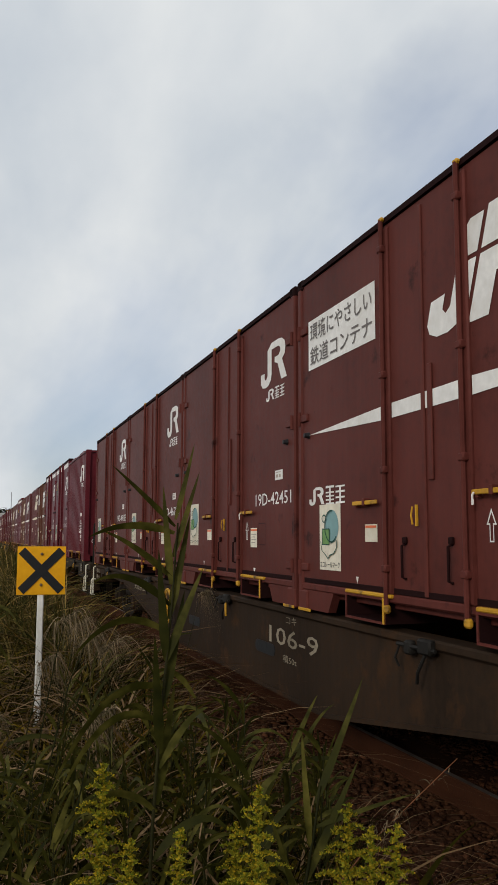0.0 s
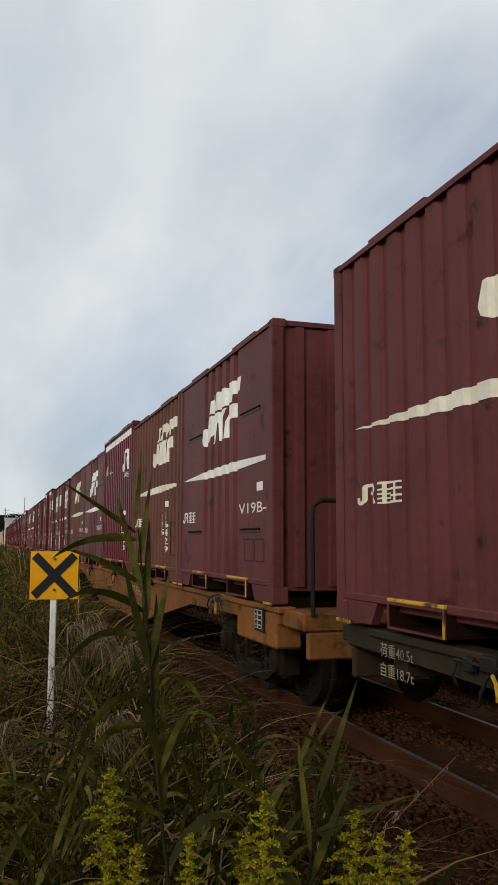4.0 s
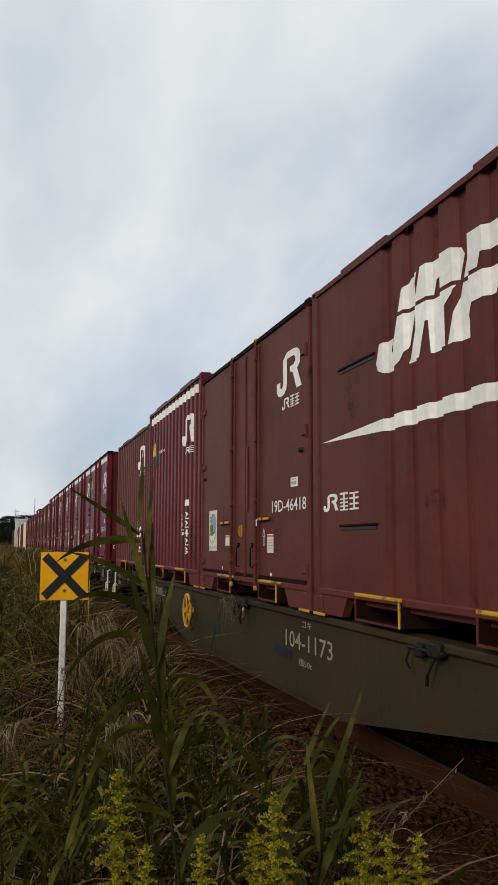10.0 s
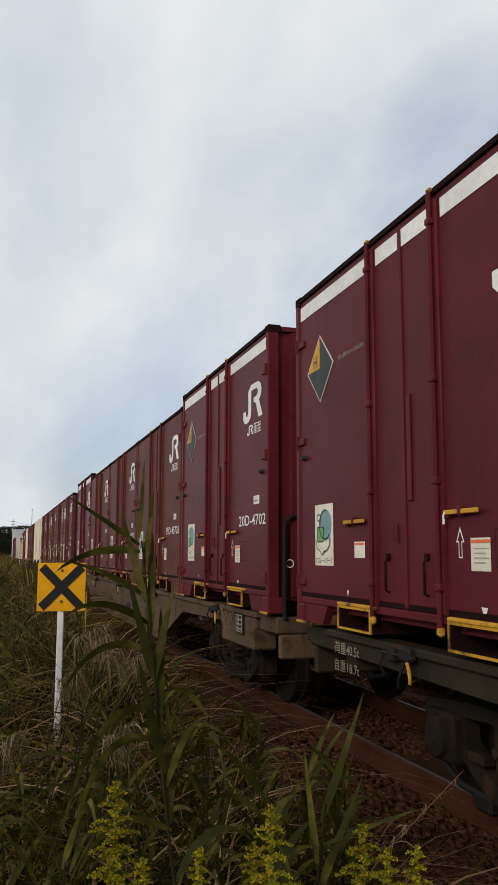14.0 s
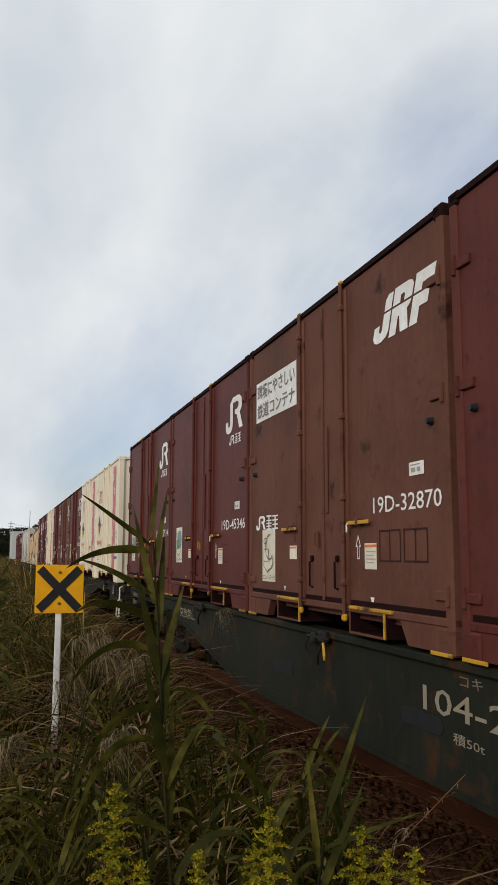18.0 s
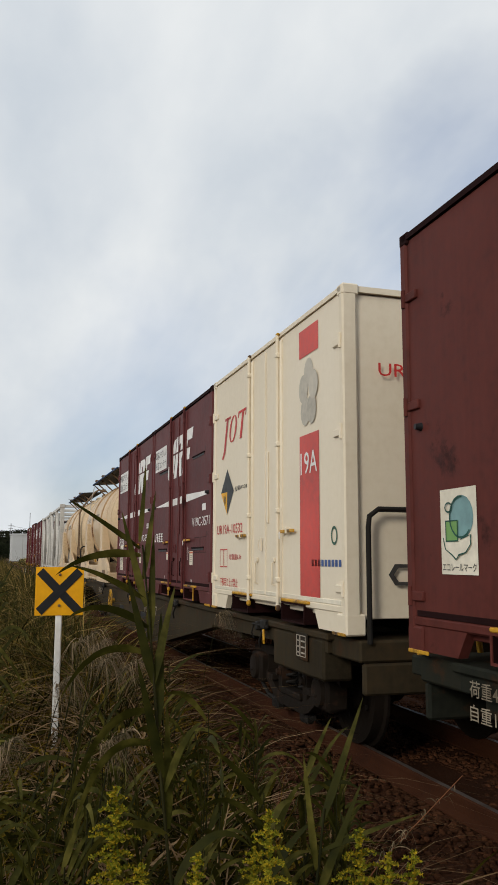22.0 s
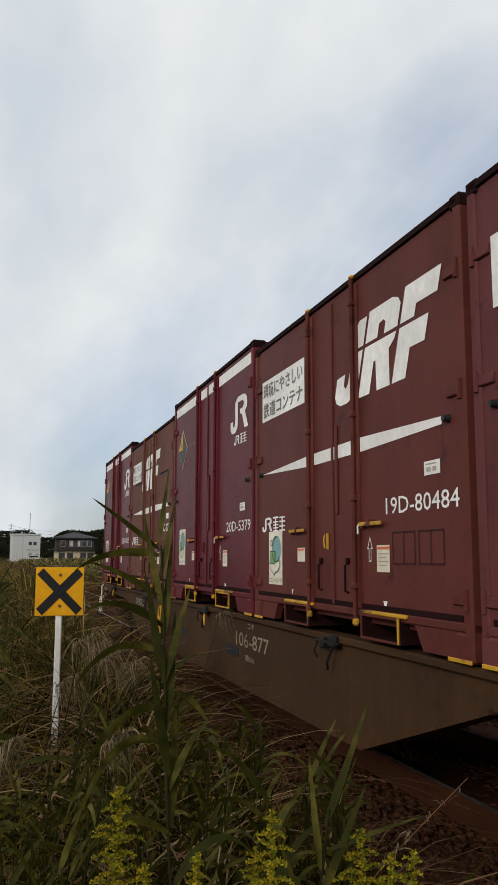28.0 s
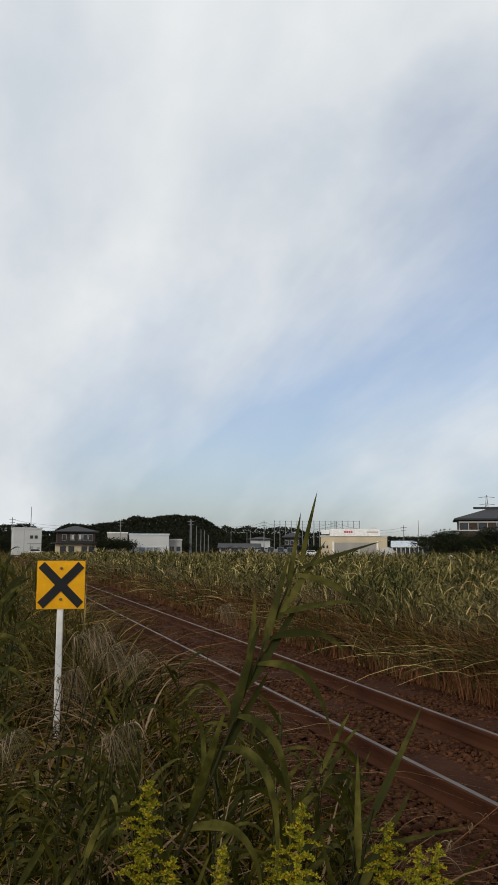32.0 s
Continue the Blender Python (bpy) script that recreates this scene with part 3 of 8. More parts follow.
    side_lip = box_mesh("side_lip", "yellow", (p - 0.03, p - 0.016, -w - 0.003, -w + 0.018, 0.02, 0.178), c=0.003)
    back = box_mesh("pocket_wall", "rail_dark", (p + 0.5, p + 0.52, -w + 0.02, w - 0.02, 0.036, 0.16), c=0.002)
    for a in (1.13, 2.63):
        fp = part("fork_pocket", tube, ob, "fork pocket with worn yellow lip", at=pose(0, y_of(a), 0))
        part("rim", rims, fp)
        part("lip", lip, fp, "worn yellow lip")
        if full:
            part("side_lip", side_lip, fp, "worn yellow side edge")
        part("pocket_wall", back, fp, "dark sheet for the shade deep in the pocket")
    fo = box_mesh("foot", mat, (p - 0.016, p + 0.14, -h - 0.002, -h + 0.17, 0.0, 0.15), c=0.012)
    fo2 = box_mesh("foot_far", mat, (HALF - 0.14, HALF + 0.016, -h - 0.002, -h + 0.17, 0.0, 0.15), c=0.012)
    for m in (fo, fo2):
        part("foot", m, ob)
        part("foot", m, ob, at=pose(0, LONG - 0.168, 0))
    edge = box_mesh("edge_stripe", "yellow", (p - 0.022, p - 0.012, -h + 0.01, -h + 0.24, -0.004, 0.018), c=0.003)
    part("edge_stripe", edge, ob, "worn yellow foot edge")
    part("edge_stripe", edge, ob, "worn yellow foot edge", at=pose(0, LONG - 0.25, 0))
    return prof


def door_gear(ob, mat, tall, rod_mat=None):
    """Lock rods, hinges, seals and handles of a side-door container."""
    p, rod_mat = -HALF, rod_mat or mat
    h = LONG / 2
    def rod():
        g = Geo().box(p - 0.02, p + 0.01, -0.035, 0.035, 0.2, tall - 0.08, c=0.012)
        g.tube([(p - 0.034, 0.012, 0.14), (p - 0.034, 0.012, tall - 0.03)], 0.016, 8)
        for z in (0.33, 0.92, 1.5, tall - 0.24):
            g.box(p - 0.054, p - 0.01, -0.016, 0.04, z, z + 0.045, c=0.008)
        return g.mesh("lock_rod", [rod_mat], True)
    rm = shared(("rod", rod_mat, tall), rod)
    cap = box_mesh("rod_cap", "yellow", (p - 0.046, p - 0.014, -0.012, 0.032, tall - 0.04, tall - 0.012), c=0.01)
    low = box_mesh("rod_foot", "yellow", (p - 0.05, p - 0.012, -0.018, 0.034, 0.09, 0.14), c=0.012)
    for a in (1.46, 2.31):
        r = part("lock_rod", rm, ob, at=pose(0, y_of(a), 0))
        part("rod_cap", cap, r, "yellow rod end cap")
        part("rod_foot", low, r, "yellow rod end cap")
    # dark strip painted as the doors' lower shadow line; pale on cream boxes
    part("door_gasket", box_mesh("door_gasket", "rail_dark" if mat != "cream" else "old_white", (p - 0.006, p + 0.01, -h + 0.1, h - 0.1, 0.206, 0.24), c=0.002), ob, "dark strip painted as the shadow line under the doors" if mat != "cream" else "")
    seal = shared(("seal", mat, tall), lambda: Geo().box(p - 0.014, p + 0.004, y_of(1.87) - 0.018, y_of(1.87) + 0.018, 0.21, tall - 0.09).box(p - 0.016, p, y_of(1.95) - 0.02, y_of(1.95) + 0.025, 0.85, 1.5, c=0.006).mesh("door_seal", [mat]))
    part("door_seal", seal, ob)
    hinge = shared(("hinge", mat), lambda: Geo().box(p - 0.018, p + 0.01, -0.05, 0.1, -0.028, 0.028, c=0.006).tube([(p - 0.018, -0.045, -0.055), (p - 0.018, -0.045, 0.055)], 0.015, 8).mesh("hinge", [mat], True))
    for z in (0.32, 1.44, tall - 0.42):
        part("hinge", hinge, ob, at=pose(0, h - 0.09, z, 0, 0, 0) @ Matrix.Diagonal((1, -1, 1, 1)))
        part("hinge", hinge, ob, at=pose(0, -h + 0.09, z))
    knob = shared(("knob", "x"), lambda: Geo().lathe([(-0.04, 0.0), (-0.04, 0.017), (-0.02, 0.02), (0.0, 0.026)], "x", (p, 0, 0), 10).mesh("door_stop", ["black"], True))
    for a in () if mat == "cream" else (0.19, 3.5):
        part("door_stop", knob, ob, "black rubber door stop", at=pose(0, y_of(a), 1.3))
    def handle():
        g = Geo().box(p - 0.042, p - 0.03, -0.17, 0.17, -0.013, 0.013, c=0.004)
        g.box(p - 0.05, p - 0.0, -0.012, 0.018, -0.022, 0.03, c=0.006, k=1)
        g.box(p - 0.034, p - 0.0, 0.13, 0.15, -0.03, 0.02, c=0.004, k=1)
        return g.mesh("handle", ["yellow", mat])
    hm = shared(("handle", mat), handle)
    part("handle", hm, ob, "yellow door handle", at=pose(0, y_of(1.18), 0.755))
    part("handle", hm, ob, "yellow door handle", at=pose(0, y_of(2.54), 0.76))
    hook = shared(("hook", mat), lambda: Geo().tube([(p - 0.004, 0, 0.3), (p - 0.03, 0, 0.31), (p - 0.03, 0, 0.49), (p - 0.004, 0, 0.5)], 0.008, 6).box(p - 0.02, p, -0.02, 0.02, 0.5, 0.54, c=0.005).mesh("door_hook", ["rail_dark" if mat != "cream" else mat], True))
    for a in (1.64, 2.13):
        part("door_hook", hook, ob, at=pose(0, y_of(a), 0))
    tint = "yellow" if mat == "red_brown" else mat
    lock = shared(("lock", tint), lambda: Geo().box(p - 0.03, p - 0.012, -0.006, 0.006, -0.06, 0.06, c=0.003).tube([(p - 0.035, 0.022, -0.05), (p - 0.042, 0.026, 0.0), (p - 0.035, 0.022, 0.05)], 0.006, 6).mesh("lock_lever", [tint]))
    part("lock_lever", lock, ob, "small lock lever", at=pose(0, y_of(1.8), 0.66))
    seal_pin = shared("pin", lambda: Geo().tube([(p - 0.045, 0, 0.02), (p - 0.055, 0, 0.0), (p - 0.05, 0.008, -0.045)], 0.006, 6).box(p - 0.056, p - 0.05, -0.012, 0.014, -0.07, -0.03, c=0.002).mesh("seal_tag", ["white_paint"], True))
    part("seal_tag", seal_pin, ob, "white seal tag", at=pose(0, y_of(2.4), 0.745) @ Matrix.Diagonal((1, 0.7, 0.7, 1)))


def mark(ob, name, mesh, label=""):
    return part(name, mesh, ob, label)


def words(ob, body, a0, a1, z0, z1, mat, name="lettering", prof=None, down=False, lift=0.0):
    if not body:
        return None
    def make():
        co, polys = lettering(body, a1 - a0, z1 - z0, mat, down)
        return to_side(co, polys, mat, a0, z0, LONG, -HALF - lift, prof)
    me = shared(("words", body, a0, a1, z0, z1, mat, bool(prof), prof and len(prof), lift), make)
    return mark(ob, name, me)


def shapes(ob, name, key, polys, mat, prof=None, label="", lift=0.0):
    me = shared((name, key, mat, bool(prof), prof and len(prof), lift), lambda: shape_side(polys, mat, LONG, -HALF - lift, prof))
    return mark(ob, name, me, label)


def block_mark(ob, a0, a1, z0, z1, mat, prof=None, size="large"):
    for i, s in enumerate(in_box(BLOCK_MARK, a0, a1, z0, z1)):
        shapes(ob, "mark_block", (a0, z0, i), [s], mat, prof, f"{size} white block mark")


def loop_of(pts, wide):
    """A closed outline as a band of short pieces."""
    n = len(pts)
    cx, cz = sum(p[0] for p in pts) / n, sum(p[1] for p in pts) / n
    inn = []
    for a, z in pts:
        d = math.hypot(a - cx, z - cz)
        inn.append((a - (a - cx) / d * wide, z - (z - cz) / d * wide))
    return [[pts[i], pts[(i + 1) % n], inn[(i + 1) % n], inn[i]] for i in range(n)]


def eco_badge(ob, z0, plain=False):
    """A pale square of print: a disc, a small square and a pointed balloon, with its caption."""
    shapes(ob, "badge", ("badge", z0), [rect(0.39, 0.75, z0, z0 + 0.46)], "old_white", label="pale badge with a round mark")
    line = "grey_ink" if plain else "badge_line"
    disc = ring(0.605, z0 + 0.305, 0.115, 0.115)
    square = rect(0.45, 0.575, z0 + 0.175, z0 + 0.29)
    balloon = [(0.42, z0 + 0.2), (0.44, z0 + 0.135), (0.51, z0 + 0.1), (0.55, z0 + 0.075), (0.58, z0 + 0.1), (0.65, z0 + 0.115), (0.7, z0 + 0.16), (0.7, z0 + 0.21), (0.6, z0 + 0.19), (0.5, z0 + 0.19)]
    if not plain:
        shapes(ob, "badge_disc", ("disc", z0), [disc], "eco_blue", lift=0.002)
    shapes(ob, "badge_balloon", ("balloon", z0), [balloon], "old_white", lift=0.004)
    shapes(ob, "badge_figure", ("figure", z0), [square], "old_white" if plain else "eco_green", lift=0.006)
    shapes(ob, "badge_outline", ("outline", z0), loop_of(disc, 0.011)[4:16] + loop_of(square, 0.01), line, lift=0.008)
    shapes(ob, "badge_outline", ("outline2", z0), loop_of(balloon, 0.009)[:8], line, lift=0.008)
    shapes(ob, "badge_outline", ("outline3", z0), loop_of(ring(0.485, z0 + 0.36, 0.04, 0.03, 10), 0.009), line, lift=0.008)
    words(ob, "エコレールマーク", 0.405, 0.735, z0 + 0.018, z0 + 0.06, "ink", "badge_caption", lift=0.003)


def cards(ob, prof=None, top=0.62):
    shapes(ob, "card", ("c1", top), [rect(1.12, 1.29, top - 0.11, top)], "old_white", label="small white card holder")
    shapes(ob, "card_stripe", ("c1s", top), [rect(1.13, 1.28, top - 0.022, top - 0.008)], "orange_tag", lift=0.003)
    shapes(ob, "card", ("c2", top), [rect(2.58, 2.76, top - 0.17, top)], "old_white", label="small white card holder")
    shapes(ob, "card_stripe", ("c2s", top), [rect(2.59, 2.77, top - 0.026, top - 0.01)], "orange_tag", lift=0.003)
    shapes(ob, "card_line", ("c2l", top), [rect(2.61, 2.75 - 0.03 * (i % 2), top - 0.058 - i * 0.024, top - 0.052 - i * 0.024) for i in range(4)], "print_grey", lift=0.003)
    shapes(ob, "arrow_mark", "v", [[(0.98, 0.285), (1.0, 0.24), (1.02, 0.285)]], "white_paint")
    shapes(ob, "arrow_mark", "v2", [[(2.66, 0.27), (2.69, 0.21), (2.72, 0.27)]], "white_paint")
    shapes(ob, "arrow_mark", "up", [[(2.44, 0.6), (2.48, 0.68), (2.48, 0.66), (2.452, 0.605)], [(2.52, 0.6), (2.48, 0.68), (2.48, 0.66), (2.508, 0.605)], rect(2.44, 2.468, 0.598, 0.606), rect(2.492, 2.52, 0.598, 0.606), rect(2.462, 2.469, 0.52, 0.6), rect(2.491, 2.498, 0.52, 0.6), rect(2.462, 2.498, 0.515, 0.522)], "white_paint")


def stripe(ob, prof=None, a0=0.2, a1=3.43, mat="white_paint"):
    up, dn = [(a0, 1.30)], []
    for a, t, b in ((a0 + 1.2, 1.345, 1.255), (a0 + 2.2, 1.355, 1.255), (a1, 1.325, 1.28)):
        up.append((a, t)); dn.append((a, b))
    if prof:
        shapes(ob, "stripe", ("stripe", a0, a1), [up + dn[::-1]], mat, prof, "long tapered white stripe")
    else:
        # the painted stripe is broken at the lock rods
        top = [p[0] for p in up], [p[1] for p in up]
        bot = [a0] + [p[0] for p in dn], [1.30] + [p[1] for p in dn]
        polys = []
        for b0, b1 in ((a0, 1.42), (1.5, 2.27), (2.35, a1)):
            q = [b0, b1]
            polys.append([(x, float(np.interp(x, *top))) for x in q] + [(x, float(np.interp(x, *bot))) for x in q[::-1]])
        shapes(ob, "stripe", ("stripe_cut", a0, a1), polys, mat, None, "long tapered white stripe")


def end_number(ob, body, mat="white_paint", x0=-0.74):
    def make():
        co, polys = lettering(body, 0.09, 1.05, mat, True)
        me = bpy.data.meshes.new("end_number")
        me.from_pydata([(x0 + x, -LONG / 2 + 0.008, 1.17 + y) for x, y in co], [], polys)
        me.materials.append(MATS[mat])
        return me
    mark(ob, "end_number", shared(("end_number", body, x0), make))
    mark(ob, "end_disc", shared("end_disc", lambda: _end_disc()), "small white ringed mark")


def _end_disc():
    me = bpy.data.meshes.new("end_disc")
    pts = [(-HALF + 0.2 + 0.04 * math.cos(i * math.pi / 10), -LONG / 2 + 0.008, 0.45 + 0.04 * math.sin(i * math.pi / 10)) for i in range(20)]
    inn = [(-HALF + 0.2 + 0.03 * math.cos(i * math.pi / 10), -LONG / 2 + 0.008, 0.45 + 0.03 * math.sin(i * math.pi / 10)) for i in range(20)]
    me.from_pydata(pts + inn, [], [(i, (i + 1) % 20, 20 + (i + 1) % 20, 20 + i) for i in range(20)])
    me.materials.append(MATS["white_paint"])
    return me


GROUP = "containers on the train"


def put_on(ob, centre, z=1.0):
    MOVING.append((ob, centre, z))


def door_container(centre, number, mat, look_of="stroke", tall=2.535, front=False, panel="text", badge="colour"):
    """19D and 20D side-door boxes."""
    colour = {"maroon": "dark maroon", "red_brown": "reddish brown", "dull_brown": "faded brown", "plum": "plum brown"}[mat]
    deco = {"stroke": "with small white stroke mark", "block": "with large white block mark", "small": "with small white block mark"}[look_of]
    band = tall > 2.55
    ob = thing("freight_container", f"{colour} steel freight container {'with white top band' if band else deco}", "container", GROUP)
    container_body(ob, mat, tall, "doors")
    door_gear(ob, mat, tall)
    white = "white_paint"
    if band:
        for a0, a1 in ((0.1, 1.41), (1.52, 1.85), (1.89, 2.25), (2.37, 3.6)):
            shapes(ob, "top_band", ("band", a0), [rect(a0, a1, 2.455, 2.57)], white, label="white band")
        q = [(0.52, 2.24), (0.25, 1.97), (0.52, 1.7), (0.79, 1.97)]
        shapes(ob, "diamond", "dia", [q], "old_white")
        c = (0.52, 1.97)
        sc = lambda p: (c[0] + (p[0] - c[0]) * 0.93, c[1] + (p[1] - c[1]) * 0.95)
        d = [sc(p) for p in q]
        shapes(ob, "diamond_quarter", "d1", [[d[0], d[1], c]], "amber", lift=0.003)
        shapes(ob, "diamond_quarter", "d2", [[d[1], d[2], c], [d[2], d[3], c], [d[3], d[0], c]], "slate", lift=0.003)
        words(ob, "H", 0.4, 0.475, 1.985, 2.085, "ink", "diamond_letter", lift=0.006)
        words(ob, "全高H=2600", 0.86, 1.32, 1.955, 1.995, "faded_white")
    if look_of == "stroke":
        shapes(ob, "stroke_mark", "jr", in_box(STROKE_MARK, 2.86, 3.5, 1.86 - (0.03 if not band else 0), 2.23 - (0.03 if not band else 0)), white, label="white stroke mark")
        four_bars(ob, "jrk", 3.0, 3.44, 1.7, 1.8, white)
    elif look_of == "block":
        block_mark(ob, 1.9, 3.48, 1.63, 2.2, white, None, "large")
        stripe(ob)
    else:
        block_mark(ob, 2.75, 3.61, 1.92, 2.22, white, None, "small")
    if look_of in ("block", "small"):
        shapes(ob, "slogan_panel", "panel", [rect(0.2, 1.3, 1.79, 2.17)], white, label="white slogan panel")
        if panel == "text":
            words(ob, "環境にやさしい", 0.24, 1.26, 2.0, 2.14, "grey_ink", "slogan", lift=0.004)
            words(ob, "鉄道コンテナ", 0.24, 1.26, 1.82, 1.96, "grey_ink", "slogan", lift=0.004)
        four_bars(ob, "jrk2", 0.2, 0.82, 0.77, 0.9, white)
    z = 0.45 if look_of == "stroke" else 0.31
    if badge:
        eco_badge(ob, z, badge == "plain")
    words(ob, number, 2.72, 3.59, 0.81, 0.915, white, "number")
    shapes(ob, "label_plate", "plate", [rect(3.22, 3.4, 1.01, 1.09)], white)
    shapes(ob, "label_line", "plate_l", [rect(3.25, 3.3, 1.03, 1.055), rect(3.32, 3.36, 1.03, 1.055), rect(3.24, 3.36, 1.07, 1.076)], "print_grey", lift=0.003)
    if look_of == "stroke":
        shapes(ob, "data_frame", "one", [rect(2.8, 2.98, 0.655, 0.662), rect(2.8, 2.98, 0.47, 0.477), rect(2.8, 2.806, 0.47, 0.66), rect(2.887, 2.893, 0.47, 0.66), rect(2.974, 2.98, 0.47, 0.66)], "frame_line")
    else:
        shapes(ob, "data_frame", "frames", [s for b in (2.8, 3.13) for s in (rect(b, b + 0.29, 0.69, 0.7), rect(b, b + 0.29, 0.5, 0.51), rect(b, b + 0.01, 0.5, 0.7), rect(b + 0.14, b + 0.15, 0.5, 0.7), rect(b + 0.28, b + 0.29, 0.5, 0.7))], "frame_line")
    cards(ob)
    if front:
        end_number(ob, number)
    put_on(ob, centre)
    return ob


def vent_door_container(centre, number, mat, panel=True, front=False):
    """V19C: side doors with ventilation slots and the block mark across the rods."""
    ob = thing("freight_container", f"brown ventilated freight container with side doors and large white block mark", "container", GROUP)
    tall = 2.535
    container_body(ob, mat, tall, "doors")
    door_gear(ob, mat, tall)
    block_mark(ob, 1.1, 2.71, 1.63, 2.2, "white_paint", None, "large")
    stripe(ob)
    if panel:
        shapes(ob, "slogan_panel", "panel_v", [rect(0.17, 1.02, 1.84, 2.18)], "white_paint", label="white slogan panel")
        words(ob, "環境にやさしい", 0.2, 1.0, 2.03, 2.15, "grey_ink", "slogan", lift=0.004)
        words(ob, "鉄道コンテナ", 0.2, 1.0, 1.87, 1.99, "grey_ink", "slogan", lift=0.004)
    four_bars(ob, "jrk2", 0.2, 0.82, 0.77, 0.9, "white_paint")
    vent_slots(ob)
    words(ob, number, 2.7, 3.58, 0.92, 1.03, "white_paint", "number")
    shapes(ob, "label_plate", "plate_c", [rect(3.22, 3.4, 1.1, 1.18)], "white_paint")
    for b in (2.83, 3.15):
        shapes(ob, "data_frame", ("frames_c", b), [rect(b, b + 0.28, 0.78, 0.788), rect(b, b + 0.28, 0.6, 0.608), rect(b, b + 0.008, 0.608, 0.78), rect(b + 0.136, b + 0.144, 0.608, 0.78), rect(b + 0.272, b + 0.28, 0.608, 0.78)], "frame_line")
    cards(ob)
    if front:
        end_number(ob, number)
    put_on(ob, centre)


def vent_slots(ob):
    p = -HALF
    m = shared("vent_slot", lambda: Geo().box(p - 0.012, p + 0.01, -0.31, 0.31, 0.012, 0.03, c=0.004).box(p - 0.005, p + 0.01, -0.29, 0.29, -0.012, 0.012, c=0.002, k=1).mesh("vent_slot", ["rail_dark", "black"]))
    for a in (0.82, 3.0):
        for z in (1.78, 0.64):
            part("vent_slot", m, ob, "dark ventilation slot", at=pose(0, y_of(a), z))


def rib_container(centre, number, mat, look_of="block", tall=2.535, front=False):
    """19G and 20G corrugated boxes."""
    colour = {"maroon": "dark maroon", "red_brown": "reddish brown", "dull_brown": "faded brown", "plum": "plum brown"}[mat]
    ob = thing("freight_container", f"{colour} corrugated steel freight container with white marks on wagon", "container", GROUP)
    prof = container_body(ob, mat, tall, "ribs")
    white = "old_white" if mat in ("dull_brown", "plum") else "white_paint"
    if look_of == "block":
        block_mark(ob, 1.8, 3.46, 1.66, 2.24, white, prof)
        stripe(ob, prof, 0.28, 3.5, white)
        four_bars(ob, "jrk_g", 0.35, 0.95, 0.78, 0.92, white, prof)
    else:
        shapes(ob, "stroke_mark", "jr_g", in_box(STROKE_MARK, 2.58, 3.28, 1.84, 2.24), white, prof, "white stroke mark")
        four_bars(ob, "jrk_g2", 2.78, 3.18, 1.72, 1.81, white, prof)
    if tall > 2.55:
        shapes(ob, "top_band", "band_g", [rect(0.16, LONG - 0.16, tall - 0.21, tall - 0.1)], "white_paint", prof, "white band")
        q = [(0.52, 2.2), (0.25, 1.93), (0.52, 1.66), (0.79, 1.93)]
        c = (0.52, 1.93)
        shapes(ob, "diamond_quarter", "g1", [[q[0], q[1], c]], "amber", prof)
        shapes(ob, "diamond_quarter", "g2", [[q[1], q[2], c], [q[2], q[3], c], [q[3], q[0], c]], "slate", prof)
        words(ob, "全高H=2600", 0.84, 1.32, 1.93, 1.98, white, prof=prof)
    head, tail = number.split("-")
    words(ob, head, 2.58, 2.67, 0.64, 0.93, white, "number", prof, True)
    words(ob, tail, 2.82, 2.93, 0.39, 0.95, white, "number", prof, True)
    shapes(ob, "label_plate", "plate_g", [rect(2.8, 2.97, 1.03, 1.11)], white, prof)
    shapes(ob, "data_frame", "frames_g", [r for z0, z1 in ((0.36, 0.56), (0.6, 0.8)) for r in (rect(3.15, 3.42, z0, z0 + 0.008), rect(3.15, 3.42, z1, z1 + 0.008), rect(3.15, 3.158, z0, z1), rect(3.412, 3.42, z0, z1))], "frame_line", prof)
    if front:
        end_number(ob, number)
    put_on(ob, centre)


def vent_container(centre, number, mat, front=False):
    """V19B: corrugated middle between smooth ends with slots."""
    colour = {"maroon": "dark maroon", "red_brown": "reddish brown", "dull_brown": "faded brown", "plum": "plum brown"}[mat]
    ob = thing("freight_container", f"{colour} ventilated freight container with corrugated middle and block mark", "container", GROUP)
    prof = container_body(ob, mat, 2.535, "vent")
    white = "old_white" if mat == "dull_brown" else "white_paint"
    block_mark(ob, 1.12, 2.71, 1.64, 2.2, white, prof)
    stripe(ob, prof, 0.17, 3.48, white)
    four_bars(ob, "jrk_vb", 0.2, 0.84, 0.77, 0.9, white, prof)
    vent_slots(ob)
    words(ob, number, 2.65, 3.5, 0.81, 0.91, white, "number")
    shapes(ob, "label_plate", "plate", [rect(3.22, 3.4, 1.01, 1.09)], white)
    shapes(ob, "data_frame", "frames_v", [s for b in (2.83, 3.15) for s in (rect(b, b + 0.28, 0.56, 0.57), rect(b, b + 0.28, 0.36, 0.37), rect(b, b + 0.01, 0.36, 0.57), rect(b + 0.27, b + 0.28, 0.36, 0.57))], "frame_line")
    if front:
        end_number(ob, number)
    put_on(ob, centre)


